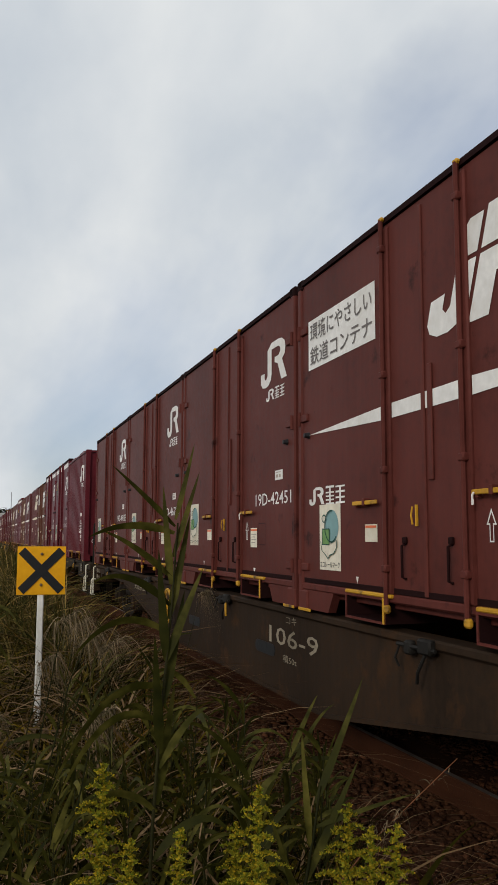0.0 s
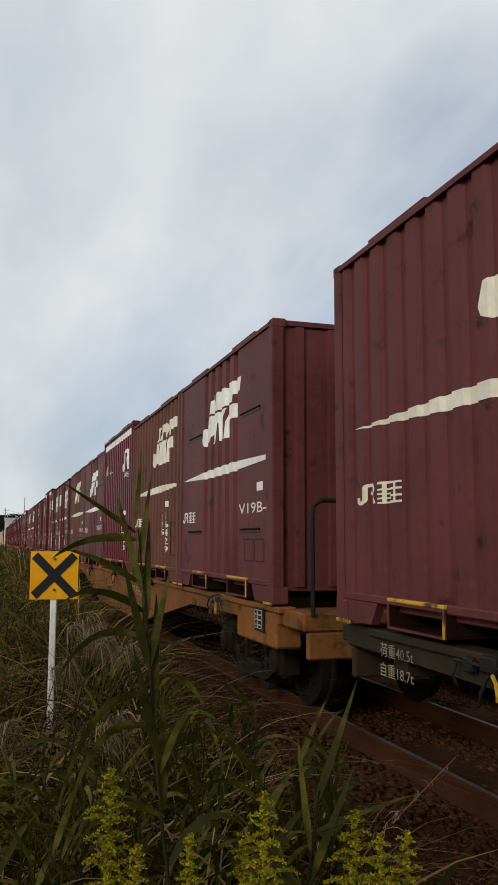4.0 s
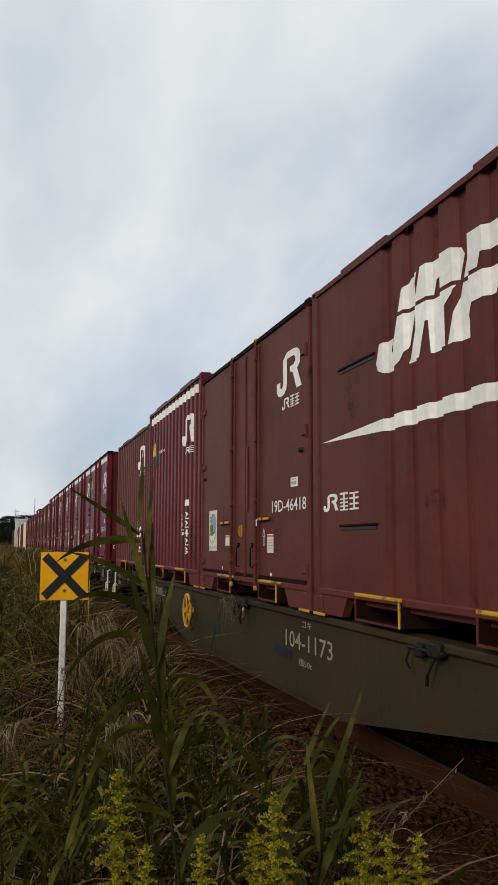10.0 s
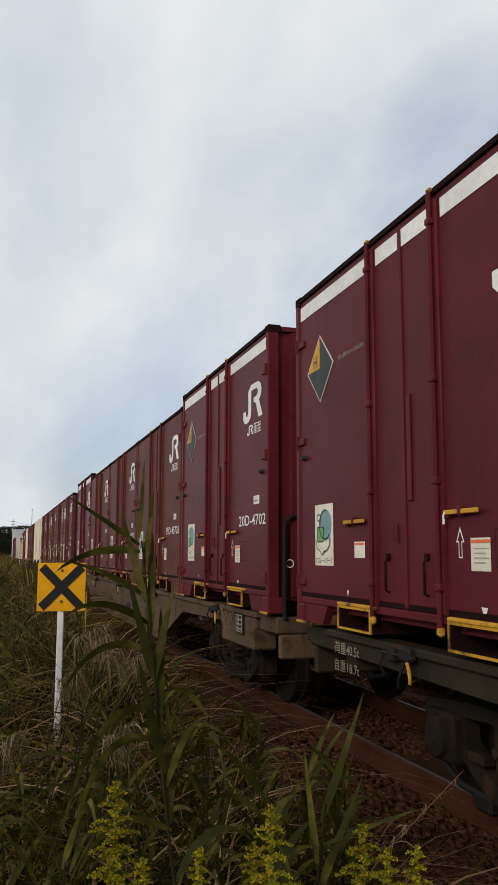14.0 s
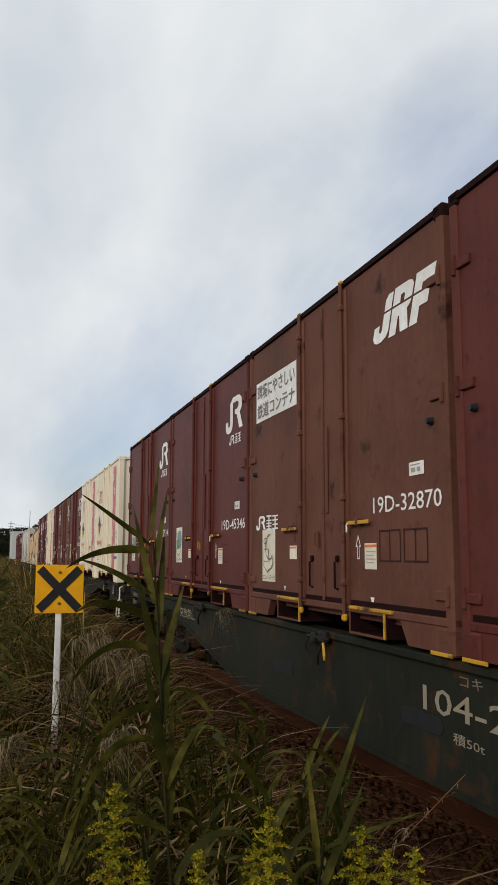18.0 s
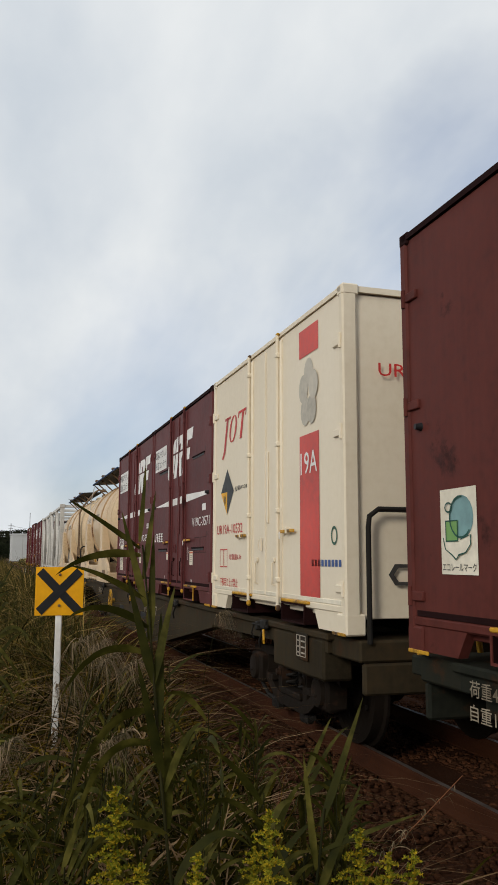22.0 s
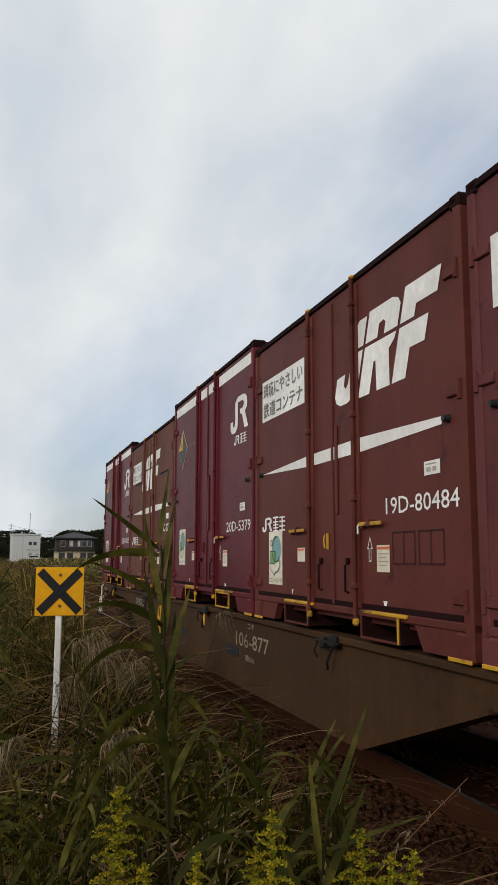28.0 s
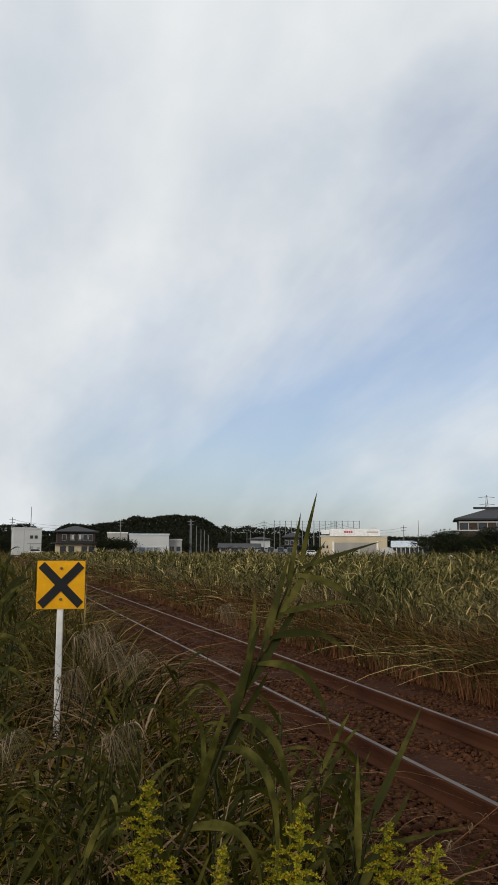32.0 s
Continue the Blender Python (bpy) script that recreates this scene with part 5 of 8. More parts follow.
def bogie(ob, y, mat):
    def truck():
        g = Geo()
        g.box(-0.8, 0.8, -0.18, 0.18, 0.5, 0.72, c=0.03)
        g.box(-0.3, 0.3, -0.3, 0.3, 0.66, 0.84, c=0.04)
        return g.mesh("bogie", ["bogie_iron"], True)
    b = part("bogie", shared("bogie", truck), ob, "rusty iron bogie", at=pose(0, y, 0))
    def side():
        # upper chord, dipping lower chord and two columns, open between them
        g = Geo().slab([(-1.24, 0.5), (-1.2, 0.62), (-0.7, 0.66), (0.7, 0.66), (1.2, 0.62), (1.24, 0.5), (1.1, 0.55), (0.5, 0.58), (-0.5, 0.58), (-1.1, 0.55)], "x", -1.04, -0.9)
        g.slab([(-0.82, 0.36), (-0.5, 0.19), (-0.36, 0.15), (0.36, 0.15), (0.5, 0.19), (0.82, 0.36), (0.74, 0.42), (0.44, 0.28), (0.3, 0.25), (-0.3, 0.25), (-0.44, 0.28), (-0.74, 0.42)], "x", -1.05, -0.9)
        for s in (-1, 1):
            g.slab([(s * 0.3, 0.24), (s * 0.4, 0.27), (s * 0.42, 0.59), (s * 0.28, 0.59)], "x", -1.03, -0.91)
            g.slab([(s * 0.72, 0.34), (s * 0.8, 0.34), (s * 0.84, 0.6), (s * 0.74, 0.6)], "x", -1.03, -0.91)
            g.box(-1.08, -0.98, s * 0.56 - 0.09, s * 0.56 + 0.09, 0.34, 0.4, c=0.01)
            g.lathe([(-1.08, 0.03), (-1.05, 0.035), (-1.04, 0.05)], "x", (0, s * 0.35, 0.44), 10)
        g.box(-1.06, -0.9, -0.27, 0.27, 0.5, 0.57, c=0.015).box(-1.06, -0.9, -0.27, 0.27, 0.25, 0.31, c=0.015)
        g.box(-1.12, -1.04, -0.12, 0.12, 0.6, 0.74, c=0.02)
        return narrow(g.mesh("side_frame", ["bogie_iron"]))
    sm = shared("side_frame", side)
    part("side_frame", sm, b)
    part("side_frame", sm, b, at=pose(0, 0, 0, 0, 0, 180))
    coil = shared("coil", lambda: narrow(Geo().tube([(-1.0 + 0.06 * math.cos(i * 0.7), 0.06 * math.sin(i * 0.7), 0.33 + i * 0.0072) for i in range(46)], 0.014, 6).mesh("spring", ["dark_iron"], True)))
    for yy in (-0.17, 0.17):
        part("spring", coil, b, at=pose(0.04, yy, 0))
    box = shared("axle_box", lambda: narrow(Geo().box(-1.12, -0.88, -0.17, 0.17, 0.28, 0.58, c=0.03).lathe([(-0.05, 0.09), (-0.04, 0.12), (0.0, 0.13)], "x", (-1.12, 0, 0.43), 16).tube([(-1.13, -0.1, 0.43), (-1.17, 0.0, 0.4)], 0.02, 6).mesh("axle_box", ["bogie_iron"], True)))
    shoe = shared("brake_gear", lambda: narrow(Geo().box(-0.8, -0.55, -0.06, 0.06, 0.2, 0.55, c=0.02).tube([(-0.95, 0.0, 0.12), (-0.95, 0.5, 0.14), (-0.95, 0.9, 0.3)], 0.025, 6).box(-1.0, -0.9, 0.1, 0.3, 0.05, 0.16, c=0.02).mesh("brake_gear", ["dark_iron"])))
    for yy in (-0.88, 0.88):
        part("axle_box", box, b, at=pose(0, yy, 0))
        part("axle_box", box, b, at=pose(0, yy, 0, 0, 0, 180))
        part("brake_gear", shoe, b, at=pose(0, yy * 0.45, 0))
        ws = new("wheelset", shared("wheelset", _wheelset))
        ws.parent = b
        ws.matrix_parent_inverse = Matrix.Translation((0, yy, 0))
        ws.location = (0, 0, 0.43)
        WHEELS.append(ws)


def _wheelset():
    g = Geo().lathe([(-0.95, 0.06), (0.95, 0.06)], "x", (0, 0, 0), 12)
    for s in (-1, 1):
        prof = [(0.5, 0.08), (0.5, 0.13), (0.53, 0.16), (0.53, 0.36), (0.505, 0.37), (0.505, 0.455), (0.53, 0.458), (0.545, 0.43), (0.63, 0.425), (0.63, 0.36), (0.6, 0.35), (0.58, 0.16), (0.64, 0.13), (0.64, 0.08)]
        g.lathe([(l * s, r) for l, r in prof], "x", (0, 0, 0), 28, k=1)
    for i in range(4):
        a = i * math.pi / 2
        g.lathe([(-0.6, 0.02), (-0.615, 0.02)], "x", (0, 0.24 * math.cos(a), 0.24 * math.sin(a)), 8)
    return g.mesh("wheelset", ["dark_iron", "wheel_steel"], True)


def side_words(ob, body, y_rear, wide, z0, high, mat, plane=-1.184, name="lettering"):
    def make():
        co, polys = lettering(body, wide, high, mat)
        me = bpy.data.meshes.new(name)
        me.from_pydata([(plane, y_rear - x, z0 + y) for x, y in co], [], polys)
        me.materials.append(MATS[mat])
        return me
    part(name, shared(("side_words", body, y_rear, wide, z0, plane, mat), make), ob)


def wagon(index, shift, mat, number="", wheel=True, deep=3.0, ramp=5.8):
    centre = WAGON_AT[index] + shift
    tone = {"wagon_black_brown": "dark brown", "wagon_grey": "dark grey", "wagon_orange": "rusty orange", "wagon_brown": "brown", "wagon_olive": "olive grey", "wagon_tan": "pale brown", "wagon_teal": "dark teal"}[mat]
    ob = thing("flat_wagon", f"{tone} low flat container wagon with fish-belly side beams", "railway wagon", "wagons of the train")
    E = 9.62
    def beam():
        out = [(-E + 0.5, 0.96), (E - 0.5, 0.96), (E - 0.5, 0.84), (ramp, 0.78), (deep, 0.29), (-deep, 0.29), (-ramp, 0.78), (-E + 0.5, 0.84)]
        g = Geo().slab(out, "x", -1.18, -1.12)
        g.slab([(-deep, 0.275), (deep, 0.275), (deep, 0.305), (-deep, 0.305)], "x", -1.2, -1.04)
        for s in (-1, 1):
            g.slab([(s * deep, 0.275), (s * ramp, 0.765), (s * ramp, 0.795), (s * deep, 0.305)], "x", -1.2, -1.04)
        g.box(-1.21, -1.04, -E + 0.45, E - 0.45, 0.93, 0.985, c=0.012)
        for y in np.linspace(-deep, deep, 5):
            g.box(-1.13, -1.05, y - 0.03, y + 0.03, 0.31, 0.94)
        return g.mesh("side_beam", [mat])
    bm = shared(("beam", mat, deep), beam)
    sb = part("side_beam", bm, ob)
    part("side_beam", bm, ob, at=pose(0, 0, 0, 0, 0, 180))
    part("centre_sill", box_mesh("centre_sill", mat, (-0.28, 0.28, -E, E, 0.62, 0.94)), ob)
    cr = box_mesh("cross_beam", mat, (-1.12, 1.12, -0.09, 0.09, 0.72, 0.95))
    for i, y in enumerate((-8.9, -6.6, -4.7, -2.8, -0.9, 0.9, 2.8, 4.7, 6.6, 8.9)):
        part("cross_beam", cr, ob, at=pose(0, y, 0))
    ends = (box_mesh("end_platform", mat, (-1.15, 1.15, -E, -E + 0.5, 0.82, 0.97), c=0.015), box_mesh("end_sill", mat, (-1.12, 1.12, -E - 0.01, -E + 0.05, 0.6, 0.815), c=0.015),
            box_mesh("end_box", mat, (-1.2, -0.95, -E + 0.55, -E + 1.7, 0.62, 0.93), c=0.02))
    for turn in (0, 180):
        for m in ends:
            part(m.name.split(".")[0], m, ob, at=pose(0, 0, 0, 0, 0, turn))
    cp = shared("coupler", lambda: Geo().box(-0.1, 0.1, -E - 0.42, -E + 0.1, 0.74, 0.9, c=0.03).box(-0.16, 0.16, -E - 0.5, -E - 0.24, 0.68, 0.96, c=0.05).tube([(-0.3, -E, 0.75), (-0.34, -E - 0.25, 0.45), (-0.28, -E - 0.48, 0.5)], 0.03, 8).mesh("coupler", ["dark_iron"], True))
    part("coupler", cp, ob)
    part("coupler", cp, ob, at=pose(0, 0, 0, 0, 0, 180))
    # steps and handrails at the ends of the near side
    def steps():
        # a grip, and a stirrup with splayed legs and a tread
        g = Geo().tube([(-1.2, -0.2, 0.95), (-1.25, -0.2, 0.93), (-1.25, -0.2, 0.7), (-1.2, -0.14, 0.67)], 0.014, 6)
        g.tube([(-1.2, -0.12, 0.7), (-1.24, -0.12, 0.66), (-1.25, -0.17, 0.41), (-1.25, -0.14, 0.38), (-1.25, 0.14, 0.38), (-1.25, 0.17, 0.41), (-1.24, 0.12, 0.66), (-1.2, 0.12, 0.7)], 0.016, 6)
        g.box(-1.265, -1.2, -0.14, 0.14, 0.366, 0.38, c=0.004)
        return g.mesh("step", ["old_white"])
    st = shared("step", steps)
    for y in [-E + 0.1] * (index in (1, 5, 7, 8, 10)) + [E - 0.3] * (index in (0, 3, 4, 6, 9, 11)):
        part("step", st, ob, "white folding step", at=pose(0, y, 0))
    def rail_of(mat_, top, inner=-0.2, splay=0.0):
        g = Geo().tube([(-1.08, 0, 0.95), (-1.08 + splay, 0, top - 0.1), (-1.07 + 1.2 * splay, 0, top - 0.02), (-1.0 + splay, 0, top + 0.03), (inner - 0.08 - splay, 0, top + 0.03), (inner - 0.01 - 1.2 * splay, 0, top - 0.02), (inner - splay, 0, top - 0.1), (inner, 0, 0.95)], 0.02, 8)
        return g.mesh("handrail", [mat_], True)
    part("handrail", shared("rail_grey", lambda: rail_of("dark_iron", 1.85)), ob, "dark grey end handrail", at=pose(0, -E - 0.02, 0))
    high = 2.0 if index in (0, 5, 6, 11) else 1.82
    part("handrail", shared(("rail_yellow", high), lambda: rail_of("yellow", high, -0.2, 0.0) if high > 1.9 else rail_of("yellow", high, -0.66, 0.09)), ob, "yellow end handrail", at=pose(0, E + 0.12, 0))
    part("end_bracket", box_mesh("end_bracket", mat, (-1.12, -0.15, E - 0.02, E + 0.16, 0.84, 0.955), c=0.01), ob)
    bogie(ob, -7.45, mat)
    bogie(ob, 7.15 if index in (0, 5, 6, 11) else 6.65, mat)
    # twist-lock levers hanging below the deck, and brake gear in the middle
    lever = shared("lever", lambda: Geo().box(-1.25, -1.2, -0.07, 0.07, 0.9, 0.985, c=0.012).tube([(-1.235, 0, 0.9), (-1.26, 0.04, 0.8), (-1.24, 0.08, 0.74)], 0.011, 6).box(-1.25, -1.2, 0.14, 0.22, 0.88, 0.96, c=0.012).tube([(-1.23, -0.1, 0.93), (-1.24, 0.3, 0.93)], 0.012, 6).tube([(-1.23, 0.28, 0.94), (-1.25, 0.31, 0.85), (-1.23, 0.3, 0.8)], 0.008, 6).mesh("twist_lock", ["dark_iron"], True))
    tip = shared("lever_tip", lambda: Geo().tube([(-1.25, -0.05, 0.9), (-1.265, -0.1, 0.87), (-1.27, -0.12, 0.82), (-1.265, -0.11, 0.79)], 0.011, 6).mesh("lock_handle", ["yellow"]))
    for i in range(5):
        y = (i - 2) * PITCH - shift
        tl = part("twist_lock", lever, ob, at=pose(0, y, 0))
        if i in (0, 2, 4):
            part("lock_handle", tip, tl, "worn yellow lock handle")
    tank = shared("air_tank", lambda: Geo().lathe([(-0.6, 0.0), (-0.55, 0.16), (0.55, 0.16), (0.6, 0.0)], "y", (-0.7, 0, 0.6), 16).mesh("air_tank", ["dark_iron"], True))
    part("air_tank", tank, ob, at=pose(0, 0.6, 0))
    hole = shared("beam_slot", lambda: Geo().slab([(1.2 + 0.2 * sx + 0.05 * math.cos(q), 0.6 + 0.05 * math.sin(q)) for sx, q in [(1, -1.57), (1, -0.78), (1, 0), (1, 0.78), (1, 1.57), (-1, 1.57), (-1, 2.36), (-1, 3.14), (-1, 3.93), (-1, 4.71)]], "x", -1.184, -1.176).mesh("beam_slot", ["black"]))
    for dy in (0.0, -2.4):
        part("beam_slot", hole, ob, "dark slot in the side beam", at=pose(0, dy, 0))
    plate = shared("end_plate", lambda: Geo().box(-1.225, -1.21, 0, 0.24, 0.74, 0.95, c=0.004).mesh("data_plate", ["wagon_grey"]))
    dp = part("data_plate", plate, ob, at=pose(0, -8.8, 0))
    for k, (y0, y1) in enumerate(((0.02, 0.14), (0.15, 0.22))):
        def outline():
            g = Geo().box(-1.229, -1.226, y0, y1, 0.765, 0.771, c=0.0005).box(-1.229, -1.226, y0, y1, 0.925, 0.931, c=0.0005)
            return g.box(-1.229, -1.226, y0, y0 + 0.006, 0.771, 0.925, c=0.0005).box(-1.229, -1.226, y1 - 0.006, y1, 0.771, 0.925, c=0.0005).mesh("plate_frame", ["print_grey"])
        part("plate_frame", shared(("plate_frame", k), outline), dp)
        for i in range(3):
            part("plate_line", shared(("plate_line", k, i), lambda: Geo().box(-1.229, -1.226, y0 + 0.02, y1 - 0.02, 0.79 + i * 0.045, 0.802 + i * 0.045, c=0.0005).mesh("plate_line", ["print_grey"])), dp)
    side_words(ob, "荷重40.5t", 9.0, 0.42, 0.83, 0.085, "faded_white", -1.204)
    side_words(ob, "自重18.7t", 9.0, 0.42, 0.71, 0.085, "faded_white", -1.204)
    side_words(ob, "突放禁止", 5.1 - shift, 0.82, 0.745, 0.125, "faded_white")
    if number:
        at = {2: -1.68, 5: -1.68, 7: -1.4}.get(index, -1.12)
        side_words(ob, "コキ", at - 0.4 - shift, 0.22, 0.85, 0.06, "faded_white")
        side_words(ob, number, at - shift, 1.05, 0.665, 0.14, "faded_white", name="number")
        side_words(ob, "積50t", at - 0.32 - shift, 0.3, 0.54, 0.06, "faded_white")
    if wheel:
        def brake_wheel():
            g = Geo()
            c = (-1.27, 0, 0.69)
            g.tube([(c[0], c[1] + 0.2 * math.cos(a), c[2] + 0.2 * math.sin(a)) for a in (i * math.pi / 12 for i in range(25))], 0.017, 8)
            for i in range(5):
                a = i * 2 * math.pi / 5
                g.tube([c, (c[0], c[1] + 0.2 * math.cos(a), c[2] + 0.2 * math.sin(a))], 0.013, 6)
            g.lathe([(-0.03, 0.04), (0.08, 0.04)], "x", c, 12)
            return g.mesh("hand_brake_wheel", ["yellow"], True)
        part("hand_brake_wheel", shared("brake_wheel", brake_wheel), ob, "yellow spoked hand brake wheel", at=pose(0, 2.39 - shift, 0))
    MOVING.append((ob, centre, 0.0))


def slot(i, n):
    """Train coordinate of the middle of slot n (1 in front) on wagon i."""
    return WAGON_AT[i] + (n - 3) * PITCH


FRAME_AT = [i * 20.08 + 0.2 for i in range(12)]
KIT = [("wagon_black_brown", "106-9"), ("wagon_grey", "104-2299"), ("wagon_orange", "107-590"), ("wagon_brown", "104-2810"), ("wagon_olive", "104-1173"), ("wagon_grey", "106-930"),
       ("wagon_tan", ""), ("wagon_teal", "104-22"), ("wagon_teal", "104-2873"), ("wagon_olive", "104-1267"), ("wagon_grey", ""), ("wagon_brown", "106-877")]
for i, (m, n) in enumerate(KIT):
    wagon(i, FRAME_AT[i] - WAGON_AT[i], m, n, i in (0, 3, 4, 9, 11), *((4.38, 5.9) if i in (5, 6, 11) else (2.53, 5.8)))

D, G, V, C, U = door_container, rib_container, vent_container, vent_door_container, reefer_container
D(slot(0, 1), "", "red_brown"); D(slot(0, 2), "", "red_brown", "block", badge="colour")
D(slot(0, 3), "19D-42451", "red_brown"); D(slot(0, 4), "19D-46798", "red_brown"); D(slot(0, 5), "19D-49133", "red_brown")
G(slot(1, 1), "19G-22407", "maroon", "stroke", front=True); D(slot(1, 2), "20D-10152", "maroon", tall=2.67); D(slot(1, 3), "20D-10353", "maroon", tall=2.67)
D(slot(1, 4), "", "dull_brown", "block", badge="plain"); G(slot(1, 5), "19G-", "plum")
V(slot(2, 1), "V19B-", "plum"); G(slot(2, 2), "19G-16429", "dull_brown"); G(slot(2, 3), "20G-21593", "maroon", "stroke", 2.67)
V(slot(2, 4), "V19B-6873", "plum"); V(slot(2, 5), "V19B-7049", "dull_brown")
D(slot(3, 1), "19G-5601", "plum", "block", front=True, panel="", badge="plain"); D(slot(3, 2), "19G-6331", "plum", "block", panel="", badge="plain")
D(slot(3, 3), "20G-1672", "maroon", tall=2.67); D(slot(3, 4), "19G-22462", "red_brown"); C(slot(3, 5), "V19B-6807", "plum", False)
G(slot(4, 1), "19G-17815", "plum", front=True); V(slot(4, 2), "V19B-6325", "red_brown"); D(slot(4, 3), "19D-46418", "red_brown")
G(slot(4, 4), "20G-22423", "maroon", "stroke", 2.67); G(slot(4, 5), "19G-19912", "red_brown", "stroke")
D(slot(5, 1), "20D-7278", "maroon", tall=2.67, front=True)
for n, num in ((2, "20D-6667"), (3, "20D-5330"), (4, "20D-5736"), (5, "")):
    D(slot(5, n), num, "maroon", tall=2.67)
D(slot(6, 1), "20D-4702", "maroon", tall=2.67, front=True); D(slot(6, 2), "19D-45726", "red_brown"); D(slot(6, 3), "19D-45223", "red_brown")
D(slot(6, 4), "", "red_brown"); D(slot(6, 5), "", "maroon", tall=2.67)
D(slot(7, 1), "19D-32889", "plum", "small", front=True, badge="plain"); D(slot(7, 2), "19D-48126", "red_brown"); D(slot(7, 3), "19D-32870", "dull_brown", "small", badge="plain")
D(slot(7, 4), "19D-45346", "red_brown"); D(slot(7, 5), "19D-45514", "red_brown")
U(slot(8, 1), "UR19A-13603", "flower", True); U(slot(8, 2), "UR19A-13802", "flower"); D(slot(8, 3), "19D-50025", "red_brown")
D(slot(8, 4), "19D-43640", "dull_brown"); D(slot(8, 5), "19D-50512", "red_brown")
U(slot(9, 1), "UR19A-10532", "coral", True); C(slot(9, 2), "V19C-3571", "plum"); D(slot(9, 3), "19D-35133", "plum", "block", badge="plain")
tank_container(186.96, "UT20A-5161")
tank_container(194.86, "UT20A-5209", True)
frame_tank(201.2)
frame_tank(207.5)
D(slot(11, 1), "19D-20682", "plum", "block", front=True, panel=""); D(slot(11, 2), "19D-80484", "red_brown", "block"); D(slot(11, 3), "20D-5379", "maroon", tall=2.67)
C(slot(11, 4), "V19C-2272", "dull_brown"); D(slot(11, 5), "20D-10685", "maroon", tall=2.67)

# ---------------------------------------------------------------- ground and track


def ground_z(x):
    return np.interp(x, [-4000, -6, 0.2, 1.0, 1.9, 2.35, 4.85, 5.3, 6.2, 7.5, 4000], [-0.5, -0.4, -0.3, -0.36, -0.3, -0.17, -0.17, -0.26, -0.42, -0.4, -0.5])


def far_rise(x, y):
    """The ground towards the houses lies a little higher than the field."""
    return np.interp(x, [6.2, 8.5], [0, 1.2]) * np.interp(y, [90, 130], [0, 1])


def build_ground():
    xs = np.concatenate([[-4000, -800, -150, -40, -15, -8], np.linspace(-5, 9, 71), [10, 11, 12, 16, 20, 30, 40, 60, 100, 200, 300, 900, 4000]])
    ys = np.concatenate([[-900, -300, -120, -50, -20, -8], np.linspace(-3, 40, 130), [48, 60, 75, 90, 105, 120, 135, 150, 170, 200, 240, 300, 700, 1600, 4500]])
    X, Y = np.meshgrid(xs, ys)
    Z = ground_z(X) + far_rise(X, Y)
    rough = np.array([noise.noise((x * 1.3, y * 1.3, 0)) * 0.05 + noise.noise((x * 4, y * 4, 3)) * 0.02 for x, y in zip(X.ravel(), Y.ravel())]).reshape(X.shape)
    Z = Z + rough * (np.abs(X - 3.585) < 30)
    n, m = X.shape
    me = bpy.data.meshes.new("ground")
    me.from_pydata(np.stack([X, Y, Z], -1).reshape(-1, 3).tolist(), [], [(i * m + j, i * m + j + 1, (i + 1) * m + j + 1, (i + 1) * m + j) for i in range(n - 1) for j in range(m - 1)])
    me.materials.append(MATS["ground_soil"])
    me.polygons.foreach_set("use_smooth", [True] * len(me.polygons))
    tagged(new("ground", me), "brown soil and ballast ground reaching the horizon", "ground", kind="structure")


build_ground()


def build_rails():
    prof = [(-0.063, -0.153), (0.063, -0.153), (0.063, -0.14), (0.012, -0.115), (0.009, -0.045), (0.033, -0.034), (0.033, -0.008), (0.021, 0.0), (-0.021, 0.0), (-0.033, -0.008), (-0.033, -0.034), (-0.009, -0.045), (-0.012, -0.115), (-0.063, -0.14)]
    n = len(prof)
    for x in (3.019, 4.151):
        v = [(x + a, y, b) for y in (-140, 420) for a, b in prof]
        f = [tuple(range(n)), tuple(range(2 * n - 1, n - 1, -1))] + [(i, (i + 1) % n, n + (i + 1) % n, n + i) for i in range(n)]
        me = bpy.data.meshes.new("rail")
        me.from_pydata(v, [], f)
        me.materials.append(MATS["rail_rust"]); me.materials.append(MATS["rail_top"])
        for p in me.polygons:
            if abs(p.normal.z) > 0.95 and p.center.z > -0.002:
                p.material_index = 1
        tagged(new("rail", me), "rust-brown steel rail with a polished running surface", "rail", "rails of the track", "structure")


build_rails()


def flat_mesh(name, co, quads, mat):
    """A big mesh out of arrays."""
    me = bpy.data.meshes.new(name)
    me.vertices.add(len(co))
    me.vertices.foreach_set("co", co.astype(np.float32).ravel())
    k = quads.shape[1]
    me.loops.add(quads.size)
    me.loops.foreach_set("vertex_index", quads.astype(np.int32).ravel())
    me.polygons.add(len(quads))
    me.polygons.foreach_set("loop_start", np.arange(0, quads.size, k, dtype=np.int32))
    me.update(calc_edges=True)
    me.materials.append(MATS[mat])
    return me


